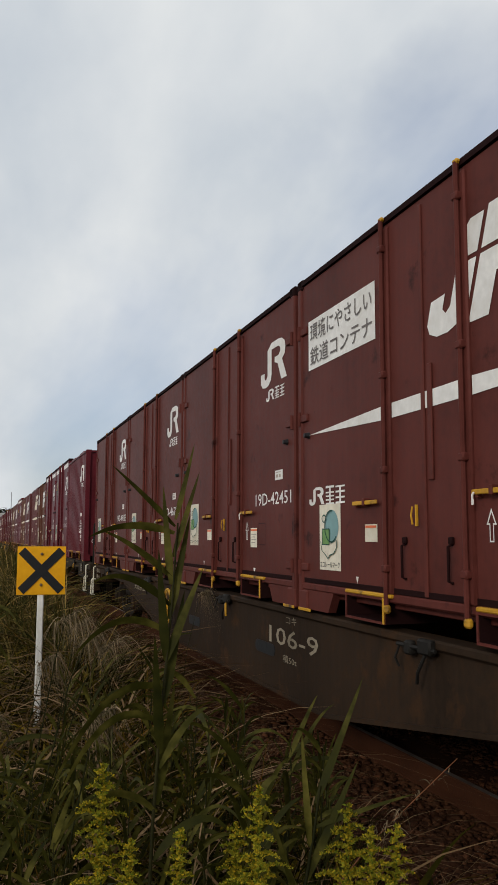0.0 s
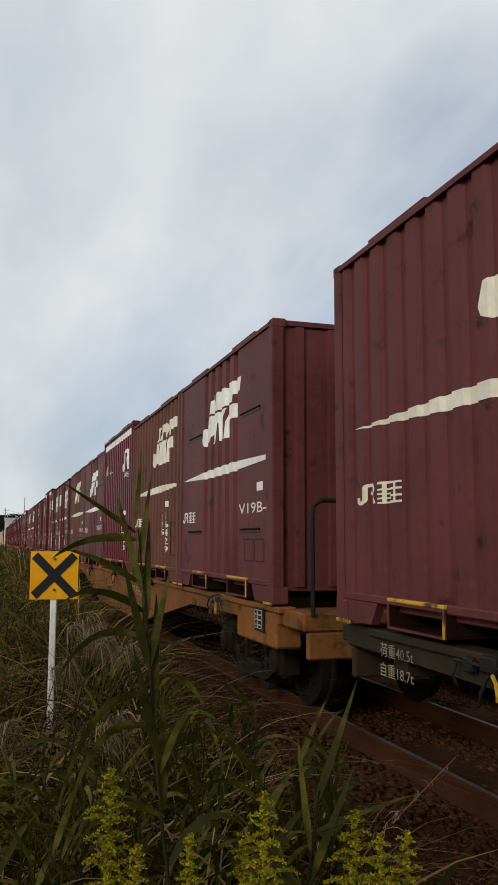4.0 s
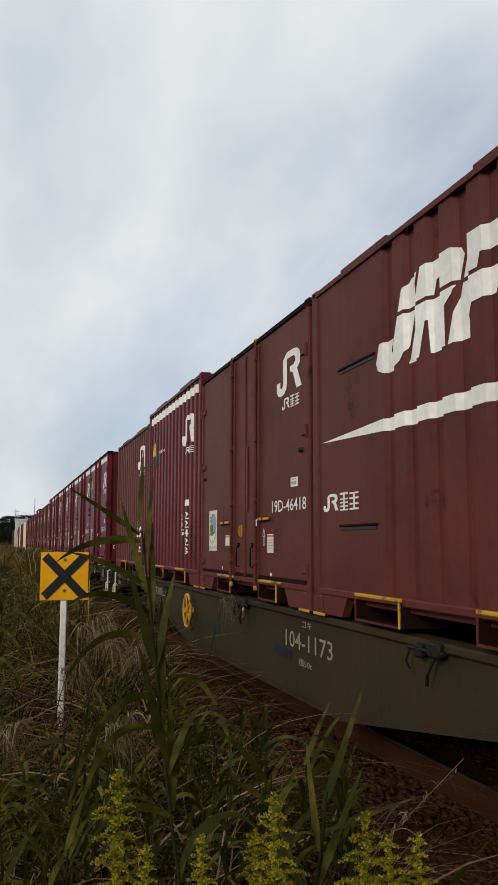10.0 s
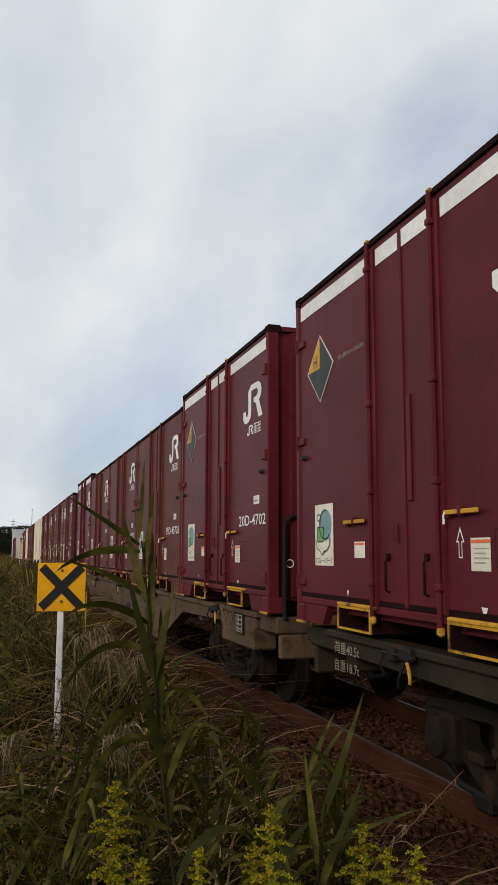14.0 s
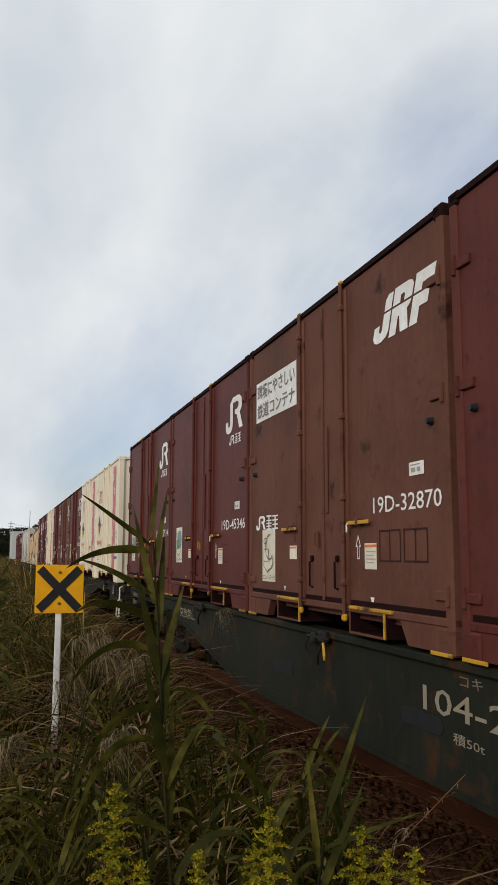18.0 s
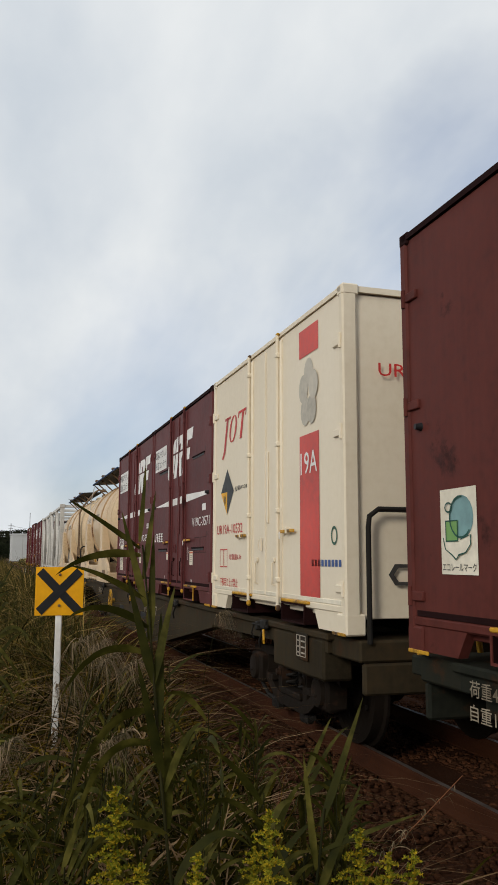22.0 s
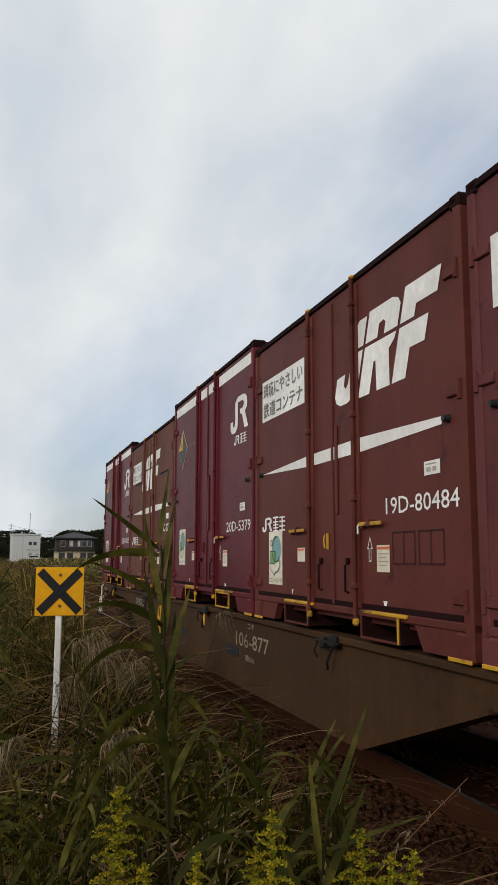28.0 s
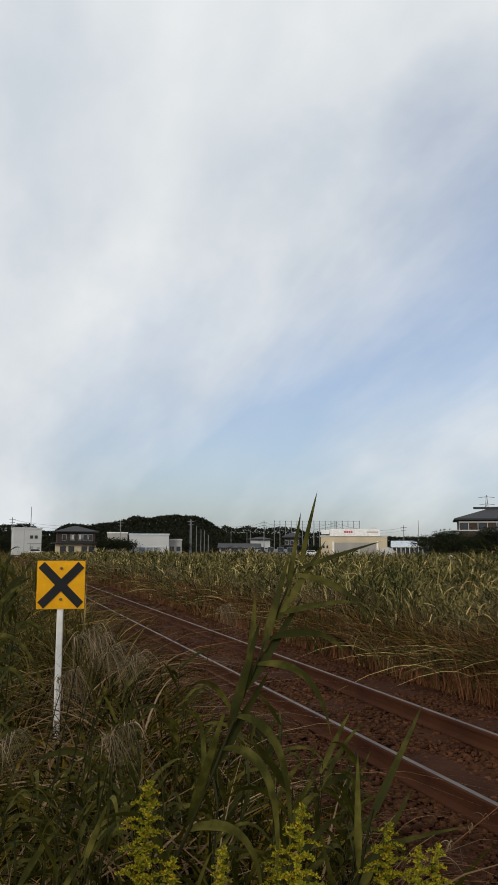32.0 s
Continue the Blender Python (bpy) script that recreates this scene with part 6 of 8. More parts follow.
def stones(name, n, place, size, label, seed):
    rng = np.random.default_rng(seed)
    g = (1 + 5 ** 0.5) / 2
    ico = np.array([(-1, g, 0), (1, g, 0), (-1, -g, 0), (1, -g, 0), (0, -1, g), (0, 1, g), (0, -1, -g), (0, 1, -g), (g, 0, -1), (g, 0, 1), (-g, 0, -1), (-g, 0, 1)]) / 1.9
    tri = np.array([(0, 11, 5), (0, 5, 1), (0, 1, 7), (0, 7, 10), (0, 10, 11), (1, 5, 9), (5, 11, 4), (11, 10, 2), (10, 7, 6), (7, 1, 8), (3, 9, 4), (3, 4, 2), (3, 2, 6), (3, 6, 8), (3, 8, 9), (4, 9, 5), (2, 4, 11), (6, 2, 10), (8, 6, 7), (9, 8, 1)])
    x, y = place(rng, n)
    s = rng.uniform(*size, n)
    P = ico[None] * (1 + rng.uniform(-0.4, 0.4, (n, 12, 1)))
    P = P * rng.uniform(0.5, 1.35, (n, 1, 3)) * s[:, None, None]
    a = rng.uniform(0, 6.28, n)
    c, d = np.cos(a)[:, None], np.sin(a)[:, None]
    P = np.stack([P[..., 0] * c - P[..., 1] * d, P[..., 0] * d + P[..., 1] * c, P[..., 2] * 0.6], -1)
    P += np.stack([x, y, ground_z(x) + s * 0.2], -1)[:, None]
    F = (tri[None] + 12 * np.arange(n)[:, None, None]).reshape(-1, 3)
    tagged(new(name, flat_mesh(name, P.reshape(-1, 3), F, "stone")), label, "ballast", kind="stuff")


def near_bed(rng, n):
    y = 2.5 + 22 * rng.random(n) ** 1.9
    return rng.uniform(1.35, 6.0, n), y


stones("ballast", 52000, near_bed, (0.010, 0.034), "brown rust-stained track ballast stones", 5)
stones("far_ballast", 5000, lambda r, n: (r.uniform(1.6, 5.8, n), 20 + 70 * r.random(n) ** 1.5), (0.03, 0.06), "brown rust-stained track ballast stones", 6)


# ---------------------------------------------------------------- crossing sign
def build_sign():
    ob = thing("warning_sign", "yellow square sign with black diagonal cross on white post", "sign", at=pose(0.56, 7.4, 0.095, 0, 0, -5) @ Matrix.Diagonal((0.92, 1, 0.93, 1)))
    part("plate", Geo().box(-0.222, 0.222, -0.004, 0.004, 1.015, 1.46, c=0.002).mesh("plate", ["sign_yellow"]), ob, "yellow square plate")
    for s in (-1, 1):
        pts = [(-0.211 * s, 1.079), (-0.157 * s, 1.021), (0.212 * s, 1.394), (0.156 * s, 1.451)]
        part("cross_bar", Geo().slab(pts, "y", -0.0075 - 0.001 * (s + 1), -0.0045).mesh("cross_bar", ["black"]), ob, "black diagonal bar")
    for z in (1.105, 1.39):
        part("bolt", Geo().lathe([(-0.022, 0.0), (-0.02, 0.009), (-0.012, 0.013), (-0.004, 0.014)], "y", (0.0, 0, z), 10).mesh("bolt", ["pipe_rust"], True), ob, "rusty bolt")
    part("post", Geo().box(-0.03, 0.03, 0.005, 0.05, -0.42, 1.4, c=0.008).mesh("post", ["white_paint"]), ob, "white square post")


build_sign()


# ---------------------------------------------------------------- grass
def from_eye(x, y, depth):
    """A place depth metres ahead, at a spot of the last picture (882 wide, 1568 high)."""
    f = 441 / math.tan(radians(LENS / 2))
    r, u = (x - 441) / f * depth, -(y - 784) / f * depth
    p, w = radians(7.62), radians(17.02)
    fw, z = depth * math.cos(p) - u * math.sin(p), depth * math.sin(p) + u * math.cos(p)
    return (r * math.cos(w) + fw * math.sin(w), fw * math.cos(w) - r * math.sin(w), EYE + z)


def blades(name, base, tall, wide, lean, turn, droop, mat, label, seg=5, category="grass", fall=0.0):
    """Bent tapering blades. base: n x 3; tall, wide, lean, turn, droop: n. fall: how far they hang."""
    n = len(base)
    t = np.linspace(0, 1, seg + 1)[None]
    out = np.stack([np.cos(turn), np.sin(turn)], -1)
    side = np.stack([-np.sin(turn), np.cos(turn)], -1)
    reach = tall[:, None] * (lean[:, None] * t + droop[:, None] * t ** 3)
    up = tall[:, None] * (t - (0.35 * lean[:, None] ** 2 + 0.55 * droop[:, None]) * t ** 3 - fall * t ** 2)
    w = wide[:, None] * (1 - t ** 2.2) * (0.55 + 1.8 * t * (1 - t))
    mid = np.stack([base[:, 0:1] + out[:, 0:1] * reach, base[:, 1:2] + out[:, 1:2] * reach, base[:, 2:3] + up], -1)
    off = np.stack([side[:, 0:1] * w, side[:, 1:2] * w, 0.6 * w * np.sign(np.sin(turn * 7.3))[:, None]], -1)
    P = np.stack([mid - off, mid + off], 2).reshape(n, -1, 3)
    q = np.array([(2 * i, 2 * i + 1, 2 * i + 3, 2 * i + 2) for i in range(seg)])
    F = (q[None] + 2 * (seg + 1) * np.arange(n)[:, None, None]).reshape(-1, 4)
    me = flat_mesh(name, P.reshape(-1, 3), F, mat)
    me.polygons.foreach_set("use_smooth", np.ones(len(me.polygons), dtype=bool))
    return tagged(new(name, me), label, category, kind="stuff")


rng = np.random.default_rng(11)


def verge_top(x, y):
    """How high the growth beside the track stands."""
    across = np.interp(x, [-0.6, 0.15, 0.5, 0.8, 1.25, 1.6, 2.0, 2.25], [0.95, 0.82, 0.84, 1.05, 1.0, 0.75, 0.4, 0.2])
    along = np.interp(y, [1.0, 3.5, 7.0, 9.0, 13, 22, 60], [0.9, 1.0, 1.0, 1.25, 1.65, 1.95, 2.1])
    return across * along


def clumps(name, n, each, xr, yr, power, size, wide, lean, droop, mat, label, seg=6, spread=0.07, grow=0.0):
    """Tufts of blades that lean outwards from common roots."""
    cx = rng.uniform(*xr, n)
    cy = yr[0] + (yr[1] - yr[0]) * rng.random(n) ** power
    ok = cx ** 2 + cy ** 2 > 4.4
    cx, cy = cx[ok], cy[ok]
    n = len(cx)
    big = rng.uniform(0.75, 1.15, n)
    x = np.repeat(cx, each) + rng.normal(0, spread, n * each)
    y = np.repeat(cy, each) + rng.normal(0, spread, n * each)
    m = n * each
    h = np.repeat(verge_top(cx, cy) * big, each) * rng.uniform(*size, m)
    w = rng.uniform(*wide, m) * np.interp(y, [0, 6, 60], [1, 1, 2.6])
    blades(name, np.stack([x, y, ground_z(x) - 0.02], -1), h, w, rng.uniform(*lean, m), rng.uniform(0, 6.28, m), rng.uniform(*droop, m), mat, label, seg)


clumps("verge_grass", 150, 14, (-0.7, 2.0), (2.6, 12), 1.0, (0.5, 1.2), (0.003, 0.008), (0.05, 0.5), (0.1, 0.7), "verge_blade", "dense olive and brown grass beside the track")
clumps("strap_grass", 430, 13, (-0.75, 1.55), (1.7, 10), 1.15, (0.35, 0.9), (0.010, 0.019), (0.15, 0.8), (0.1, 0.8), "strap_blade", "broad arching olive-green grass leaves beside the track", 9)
clumps("dead_leaf_grass", 120, 8, (-0.6, 1.3), (1.8, 9), 1.1, (0.7, 1.25), (0.004, 0.0105), (0.2, 0.7), (0.3, 1.0), "dry_blade", "withered tan leaves hanging among the green grass", 8)
clumps("far_verge_grass", 520, 22, (-3.2, 1.5), (8, 40), 1.3, (0.55, 1.1), (0.006, 0.012), (0.02, 0.5), (0.1, 0.9), "field_blade", "tall green and straw grass along the track", spread=0.12)
clumps("distant_verge_grass", 420, 18, (-5.5, 1.4), (36, 190), 1.3, (0.6, 1.1), (0.007, 0.012), (0.02, 0.3), (0.1, 0.6), "field_blade", "tall green and straw grass along the track", 4, 0.3)
clumps("dry_grass", 34, 12, (-0.5, 1.8), (1.9, 11), 1.2, (0.5, 1.15), (0.0015, 0.003), (0.1, 0.6), (0.2, 0.9), "dry_blade", "dry straw-coloured grass among the green blades")
clumps("dry_tuft", 95, 14, (0.95, 2.3), (2.4, 12), 1.3, (0.5, 1.5), (0.0008, 0.002), (0.4, 1.4), (0.4, 1.5), "dry_blade", "thin dry grass tufts on the ballast shoulder")
clumps("shoulder_stalk", 200, 8, (1.05, 2.15), (3.0, 22), 1.4, (0.3, 1.0), (0.0012, 0.0025), (0.02, 0.5), (0.0, 0.6), "red_stalk", "thin red-brown dead stalks on the ballast shoulder", 4)


def field(name, n, per, reach, power, size, wide, lean, droop, mat, label, seg=5, edge=0.0, top=1.75, hold=0.0):
    """Grass tufts beyond the track, from its edge out into the field. hold: how far up their stalks the leaves begin."""
    a = np.radians(rng.uniform(1.2, 39, n))
    first = (6.05 + edge) / np.sin(a)
    r = first + reach * rng.random(n) ** power * np.interp(first, [9, 60, 200], [1, 1.8, 3])
    cx, cy = r * np.sin(a) + rng.uniform(0, 0.5, n), r * np.cos(a)
    wave = np.array([noise.noise((p * 0.3, q * 0.3, 7.0)) + 0.5 * noise.noise((p * 0.9, q * 0.9, 4.0)) for p, q in zip(cx, cy)])
    m = n * per
    sp = np.repeat(0.05 + r * 0.006, per)
    x, y = np.repeat(cx, per) + rng.normal(0, 1, m) * sp, np.repeat(cy, per) + rng.normal(0, 1, m) * sp
    x = np.maximum(x, 5.9 + edge)
    rise = np.interp(cx - 6.05, [0, 0.8, 2.5], [0.72, 0.95, 1.0])
    full = np.repeat(top * rise * np.interp(r, [12, 45], [1, 1.09]) * (1 + 0.34 * wave), per)
    start = full * hold * rng.random(m) ** 0.6
    h = full * rng.uniform(*size, m)
    w = rng.uniform(*wide, m) * (0.6 + np.hypot(x, y) / 16)
    blades(name, np.stack([x, y, ground_z(x) - 0.02 + start], -1), h, w, rng.uniform(*lean, m), rng.uniform(0, 6.28, m), rng.uniform(*droop, m), mat, label, seg)


field("field_grass", 1900, 12, 14, 1.3, (0.5, 1.05), (0.004, 0.0105), (0.02, 0.45), (0.05, 0.45), "field_blade", "tall green and straw grass filling the field")
field("field_sedge", 420, 22, 9, 1.5, (0.45, 0.95), (0.006, 0.012), (0.1, 0.6), (0.2, 0.8), "strap_blade", "dark green broad-leaved clumps in the field", 6, 0.3)
field("field_tuft", 620, 24, 11, 1.3, (0.4, 1.0), (0.004, 0.009), (0.15, 0.9), (0.3, 1.1), "field_leaf", "arching green grass tufts with highlights in the leaf colour", 7, 0.05)
field("field_leafage", 3800, 14, 15, 1.3, (0.09, 0.24), (0.0045, 0.0105), (0.1, 0.9), (0.1, 0.7), "field_leaf", "dense dark green leaves of the tall field growth", 5, 0.0, 1.75, 0.86)
field("far_leafage", 2600, 11, 80, 1.5, (0.09, 0.22), (0.0035, 0.008), (0.1, 0.8), (0.1, 0.6), "field_leaf", "dense dark green leaves of the tall field growth", 4, 5, 1.75, 0.85)
field("far_field_grass", 2200, 10, 90, 1.6, (0.6, 1.0), (0.003, 0.006), (0.02, 0.35), (0.05, 0.45), "field_blade", "tall green and straw grass filling the field", 4, 6)
field("field_plume", 3400, 9, 60, 1.9, (0.85, 1.12), (0.004, 0.0095), (0.05, 0.35), (0.2, 0.6), "plume_blade", "pale straw plumes above the field grass", 5, 0.5)
field("field_stalk", 1500, 9, 1.4, 1.2, (0.1, 0.95), (0.003, 0.006), (0.0, 0.5), (0.0, 0.6), "red_stalk", "red-brown dry stalks at the field's edge", 3, -0.15)


def dry_plume(x, y, depth, length, seed, n=110):
    """A withered seed head hanging to one side from the top of an arching stem."""
    px, py, pz = from_eye(x, y, depth)
    r = np.random.default_rng(seed)
    gz = float(ground_z(px))
    ob = thing("dry_plume", "withered straw-coloured grass plume drooping over the verge", "grass plume", "dry plumes", at=pose(px, py, gz))
    h = pz - gz
    s = r.uniform(-0.05, 0.15)
    part("stem", Geo().tube([(-0.3 + s, 0.1, 0), (-0.24 + s, 0.08, h * 0.5), (-0.12 + s * 0.6, 0.04, h * 0.86), (-0.03, 0.01, h * 0.99), (0.02, 0, h)], [0.004, 0.003, 0.0025, 0.002, 0.001], 6).mesh("stem", ["reed_stem"], True), ob)
    u = r.random(n)
    base = np.stack([-0.08 + 0.1 * u, 0.03 - 0.03 * u, h * (0.955 + 0.045 * u)], -1)
    hd = blades("head", base, length * r.uniform(0.35, 0.95, n), r.uniform(0.0007, 0.0019, n), r.uniform(0.2, 0.8, n), r.normal(-0.2, 0.9, n), r.uniform(0.0, 0.5, n), "plume_blade", "straw-coloured drooping seed head", 7, fall=float(r.uniform(1.3, 2.0)))
    hd.parent = ob
    del hd["category"]


# ---------------------------------------------------------------- reeds and goldenrod
def leaf(length, wide, rise, fall, seg=9):
    """One long leaf along +x from the origin: rises, then droops."""
    length /= math.hypot(1, rise - 0.5 * fall)
    g = Geo()
    vs, fs = [], []
    for i in range(seg + 1):
        t = i / seg
        w = wide * (1 - t) ** 0.65 * min(1, 0.35 + 3 * t)
        z = length * (rise * t - fall * t * t)
        x = length * t * (1 - 0.12 * t)
        dx, dz = 1 - 0.24 * t, rise - 2 * fall * t
        k = w / math.hypot(dx, dz)
        ox, oy, oz = -0.82 * dz * k, 0.57 * w, 0.82 * dx * k
        vs += [(x - ox, -oy, z - oz), (x, 0.12 * w, z), (x + ox, oy, z + oz)]
    for i in range(seg):
        b = 3 * i
        fs += [(b, b + 1, b + 4, b + 3), (b + 1, b + 2, b + 5, b + 4)]
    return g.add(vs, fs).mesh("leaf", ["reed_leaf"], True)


def reed(at, tall, leaves, seed, label, radius=0.011, knee=0.0):
    """A stem with leaves; knee: the height about which it swings."""
    rnd = random.Random(seed)
    ob = thing("reed", label, "reed", "reeds by the track", at=pose(at[0], at[1], at[2] + knee))
    path = [(0.008 * math.sin(i * 0.9), 0.0, tall * i / 9 - knee - 0.03) for i in range(10)]
    part("stem", Geo().tube(path, [radius * (1 - 0.075 * i) for i in range(10)], 7).mesh("stem", ["reed_stem"], True), ob)
    for z, turn, length, wide, rise, fall in leaves:
        me = leaf(length, wide, rise, fall)
        part("leaf", me, ob, at=pose(0, 0, z - knee, 0, 0, turn))
    return ob


def goldenrod(at, tall, seed, spread=0.13):
    """A leafy stem with a cone of arching flower branches."""
    rnd = random.Random(seed)
    ob = thing("goldenrod", "goldenrod plant with yellow-green flower plume in the grass", "plant", "goldenrod in the foreground", at=pose(*at))
    part("stem", Geo().tube([(0, 0, 0), (0.01, 0, tall * 0.5), (0.0, 0.01, tall)], [0.006, 0.004, 0.0015], 6).mesh("stem", ["goldenrod_leaf"], True), ob)
    lv, pl = Geo(), Geo()
    for i in range(60):
        z = tall * (0.12 + 0.62 * i / 60)
        a, l = i * 2.4, rnd.uniform(0.05, 0.11)
        c, s, w = math.cos(a), math.sin(a), 0.007
        lv.add([(0, 0, z), (c * l * 0.5 - s * w, s * l * 0.5 + c * w, z + 0.03), (c * l, s * l, z + 0.01), (c * l * 0.5 + s * w, s * l * 0.5 - c * w, z + 0.03)], [(0, 1, 2, 3)])
    n, high = 46, 0.3 + spread
    for i in range(n):
        t = i / n
        z = tall - high * (1 - t) ** 1.05
        a = i * 2.4 + rnd.uniform(-0.3, 0.3)
        reach = spread * (1 - t) ** 0.7 * rnd.uniform(0.7, 1.15) + 0.008
        c, s = math.cos(a), math.sin(a)
        k = max(5, int(reach * 230))
        for j in range(k):
            u = (j + 0.6) / k
            q0 = Vector((c * reach * u, s * reach * u, z + reach * (0.85 * u - 0.75 * u * u)))
            for q in range(8):
                r = rnd.uniform(0.002, 0.005) * (1.2 - 0.5 * u)
                b, e = rnd.uniform(0, 6.28), rnd.uniform(-0.2, 1.4)
                d = Vector((math.cos(b) * math.cos(e), math.sin(b) * math.cos(e), math.sin(e)))
                o = d.orthogonal().normalized() * r * 0.7
                p0 = q0 + Vector((rnd.uniform(-1, 1), rnd.uniform(-1, 1), rnd.uniform(-0.4, 1))) * 0.004
                pl.add([tuple(p0), tuple(p0 + d * r + o), tuple(p0 + d * 2.4 * r), tuple(p0 + d * r - o)], [(0, 1, 2, 3)])
    part("leaf_ring", lv.mesh("leaf_ring", ["goldenrod_leaf"]), ob, "narrow green leaves")
    me = bpy.data.meshes.new("plume")
    me.from_pydata(pl.v, [], pl.f)
    me.materials.append(MATS["goldenrod_bloom"])
    part("plume", me, ob, "yellow-green flower plume")
    return ob


GOLDENROD = []
for x, y, d, sp, sd in ((208, 1384, 2.2, 0.115, 1), (482, 1426, 2.2, 0.12, 2), (642, 1457, 2.2, 0.13, 3), (733, 1496, 2.25, 0.11, 4), (350, 1501, 2.15, 0.06, 5), (450, 1490, 2.3, 0.1, 6), (690, 1500, 2.15, 0.11, 7), (255, 1520, 2.1, 0.06, 8)):
    px, py, pz = from_eye(x, y, d)
    gz = float(ground_z(px))
    GOLDENROD.append(goldenrod((px, py, gz), pz - gz, sd, sp))

for k, (x, y, d, l) in enumerate(((165, 1112, 3.7, 0.22), (205, 1150, 3.5, 0.26), (225, 1285, 2.7, 0.16), (25, 1300, 2.8, 0.16), (400, 1075, 8.4, 0.4), (185, 1128, 4.4, 0.26), (240, 1165, 3.9, 0.22), (130, 1190, 4.2, 0.24))):
    dry_plume(x, y, d, l, 300 + k)

# the tall reed that swings in front of the train, and its shorter neighbours
RX, RY, _ = from_eye(312, 1330, 2.35)
TALL_REED = reed((RX, RY, float(ground_z(RX))), 1.93, [
    (0.6, 205, 0.36, 0.018, 1.2, 1.3), (0.72, -20, 0.36, 0.019, 1.3, 1.2), (0.85, 165, 0.34, 0.019, 1.2, 1.3), (0.95, 15, 0.34, 0.018, 1.4, 1.2), (1.08, 195, 0.34, 0.019, 0.9, 1.2), (1.2, -12, 0.3, 0.018, 2.2, 1.0),
    (1.32, 168, 0.34, 0.019, 0.6, 1.3), (1.42, 186, 0.36, 0.019, 0.4, 1.3), (1.5, 12, 0.32, 0.017, 3.2, 0.6), (1.58, 176, 0.32, 0.018, 0.6, 0.9), (1.66, 184, 0.3, 0.018, 0.9, 0.7), (1.74, 172, 0.3, 0.017, 0.8, 0.3),
    (1.8, 10, 0.28, 0.013, 4.0, 0.4), (1.87, 182, 0.29, 0.018, 0.3, 0.4), (1.89, 176, 0.3, 0.013, 0.9, 0.15), (1.91, 4, 0.24, 0.012, 5.0, 0.2), (1.1, 60, 0.36, 0.018, 6.0, 0.5), (1.24, 230, 0.36, 0.018, 6.0, 0.5), (1.38, 40, 0.34, 0.018, 6.0, 0.4), (1.5, 215, 0.34, 0.017, 6.0, 0.4), (1.62, 30, 0.32, 0.016, 6.0, 0.3), (1.72, 200, 0.3, 0.015, 6.0, 0.3)], 3, "tall green reed with long drooping leaves", 0.008, 1.0)
RX2, RY2, _ = from_eye(505, 1330, 2.4)
SHORT_REED = reed((RX2, RY2, float(ground_z(RX2))), 1.2, [
    (0.45, 185, 0.5, 0.014, 0.9, 1.1), (0.5, -8, 0.55, 0.016, 1.1, 0.9), (0.6, 172, 0.5, 0.016, 1.8, 0.9), (0.66, 8, 0.55, 0.015, 0.9, 0.6), (0.72, -5, 0.6, 0.014, 0.7, 0.45), (0.8, 178, 0.36, 0.015, 2.4, 0.6), (0.9, 4, 0.4, 0.016, 3.2, 0.4),
    (1.0, 182, 0.34, 0.015, 4.5, 0.3), (1.05, 2, 0.36, 0.01, 0.5, 0.1), (1.12, 10, 0.4, 0.015, 3.5, 0.2)], 4, "short green reed leaning over the ballast", 0.010)
u = np.random.default_rng(8).random((5, 34))
tuft = blades("head", np.stack([0.16 + 0.22 * u[0], 0.02 * (u[1] - 0.5), 1.02 + 0.24 * u[0]], -1), 0.04 + 0.11 * u[2] * (1.1 - u[0]), 0.0007 + 0.0012 * u[3], 0.3 + 0.7 * u[1], 6.28 * u[4], 0.3 * u[2], "plume_blade", "pinkish drooping seed head", 6, fall=1.0)
tuft.parent = SHORT_REED
del tuft["category"]
part("stalk", Geo().tube([(0.0, 0, 0.6), (0.08, 0, 0.88), (0.18, 0, 1.04), (0.4, 0, 1.3)], [0.003, 0.0025, 0.002, 0.001], 5).mesh("stalk", ["red_stalk"]), SHORT_REED, "thin red-brown seed stalk")
CLUMPS = []
rnd = random.Random(77)
for i in range(64):
    x, y, d = rnd.uniform(-30, 620), 1330, 2.3 + 3.4 * rnd.random() ** 1.3
    px, py, _ = from_eye(x, y, d)
    h = verge_top(px, py) * rnd.uniform(0.8, 1.22)
    n = rnd.randint(12, 17)
    CLUMPS.append(reed((px, py, float(ground_z(px))), h, [(h * (0.2 + 0.8 * k / n), rnd.uniform(0, 360), rnd.uniform(0.2, 0.42), rnd.uniform(0.009, 0.017), rnd.uniform(0.3, 2.6), rnd.uniform(0.5, 1.6)) for k in range(n)], i, "green broad-leaved reed in the verge grass", 0.005))


for i in range(14):
    px, py, _ = from_eye(rnd.uniform(-90, 8), 1100, rnd.uniform(4.6, 7.6))
    h, n = rnd.uniform(1.45, 1.85), rnd.randint(14, 19)
    CLUMPS.append(reed((px, py, float(ground_z(px))), h, [(h * (0.3 + 0.7 * k / n), rnd.uniform(0, 360), rnd.uniform(0.25, 0.45), rnd.uniform(0.012, 0.02), rnd.uniform(0.4, 2.6), rnd.uniform(0.5, 1.5)) for k in range(n)], 90 + i, "tall yellow-green reed beside the sign", 0.006))


# ---------------------------------------------------------------- the distance
def far_place(x, depth):
    f = 441 / math.tan(radians(LENS / 2))
    a = radians(17.02) + math.atan((x - 441) / f)
    d = depth / math.cos(math.atan((x - 441) / f))
    return d * math.sin(a), d * math.cos(a), -math.degrees(a)


def far_up(y, depth):
    f = 441 / math.tan(radians(LENS / 2))
    return EYE + depth * math.tan(radians(7.62) - math.atan((y - 784) / f))


FAR_GROUND = 0.7


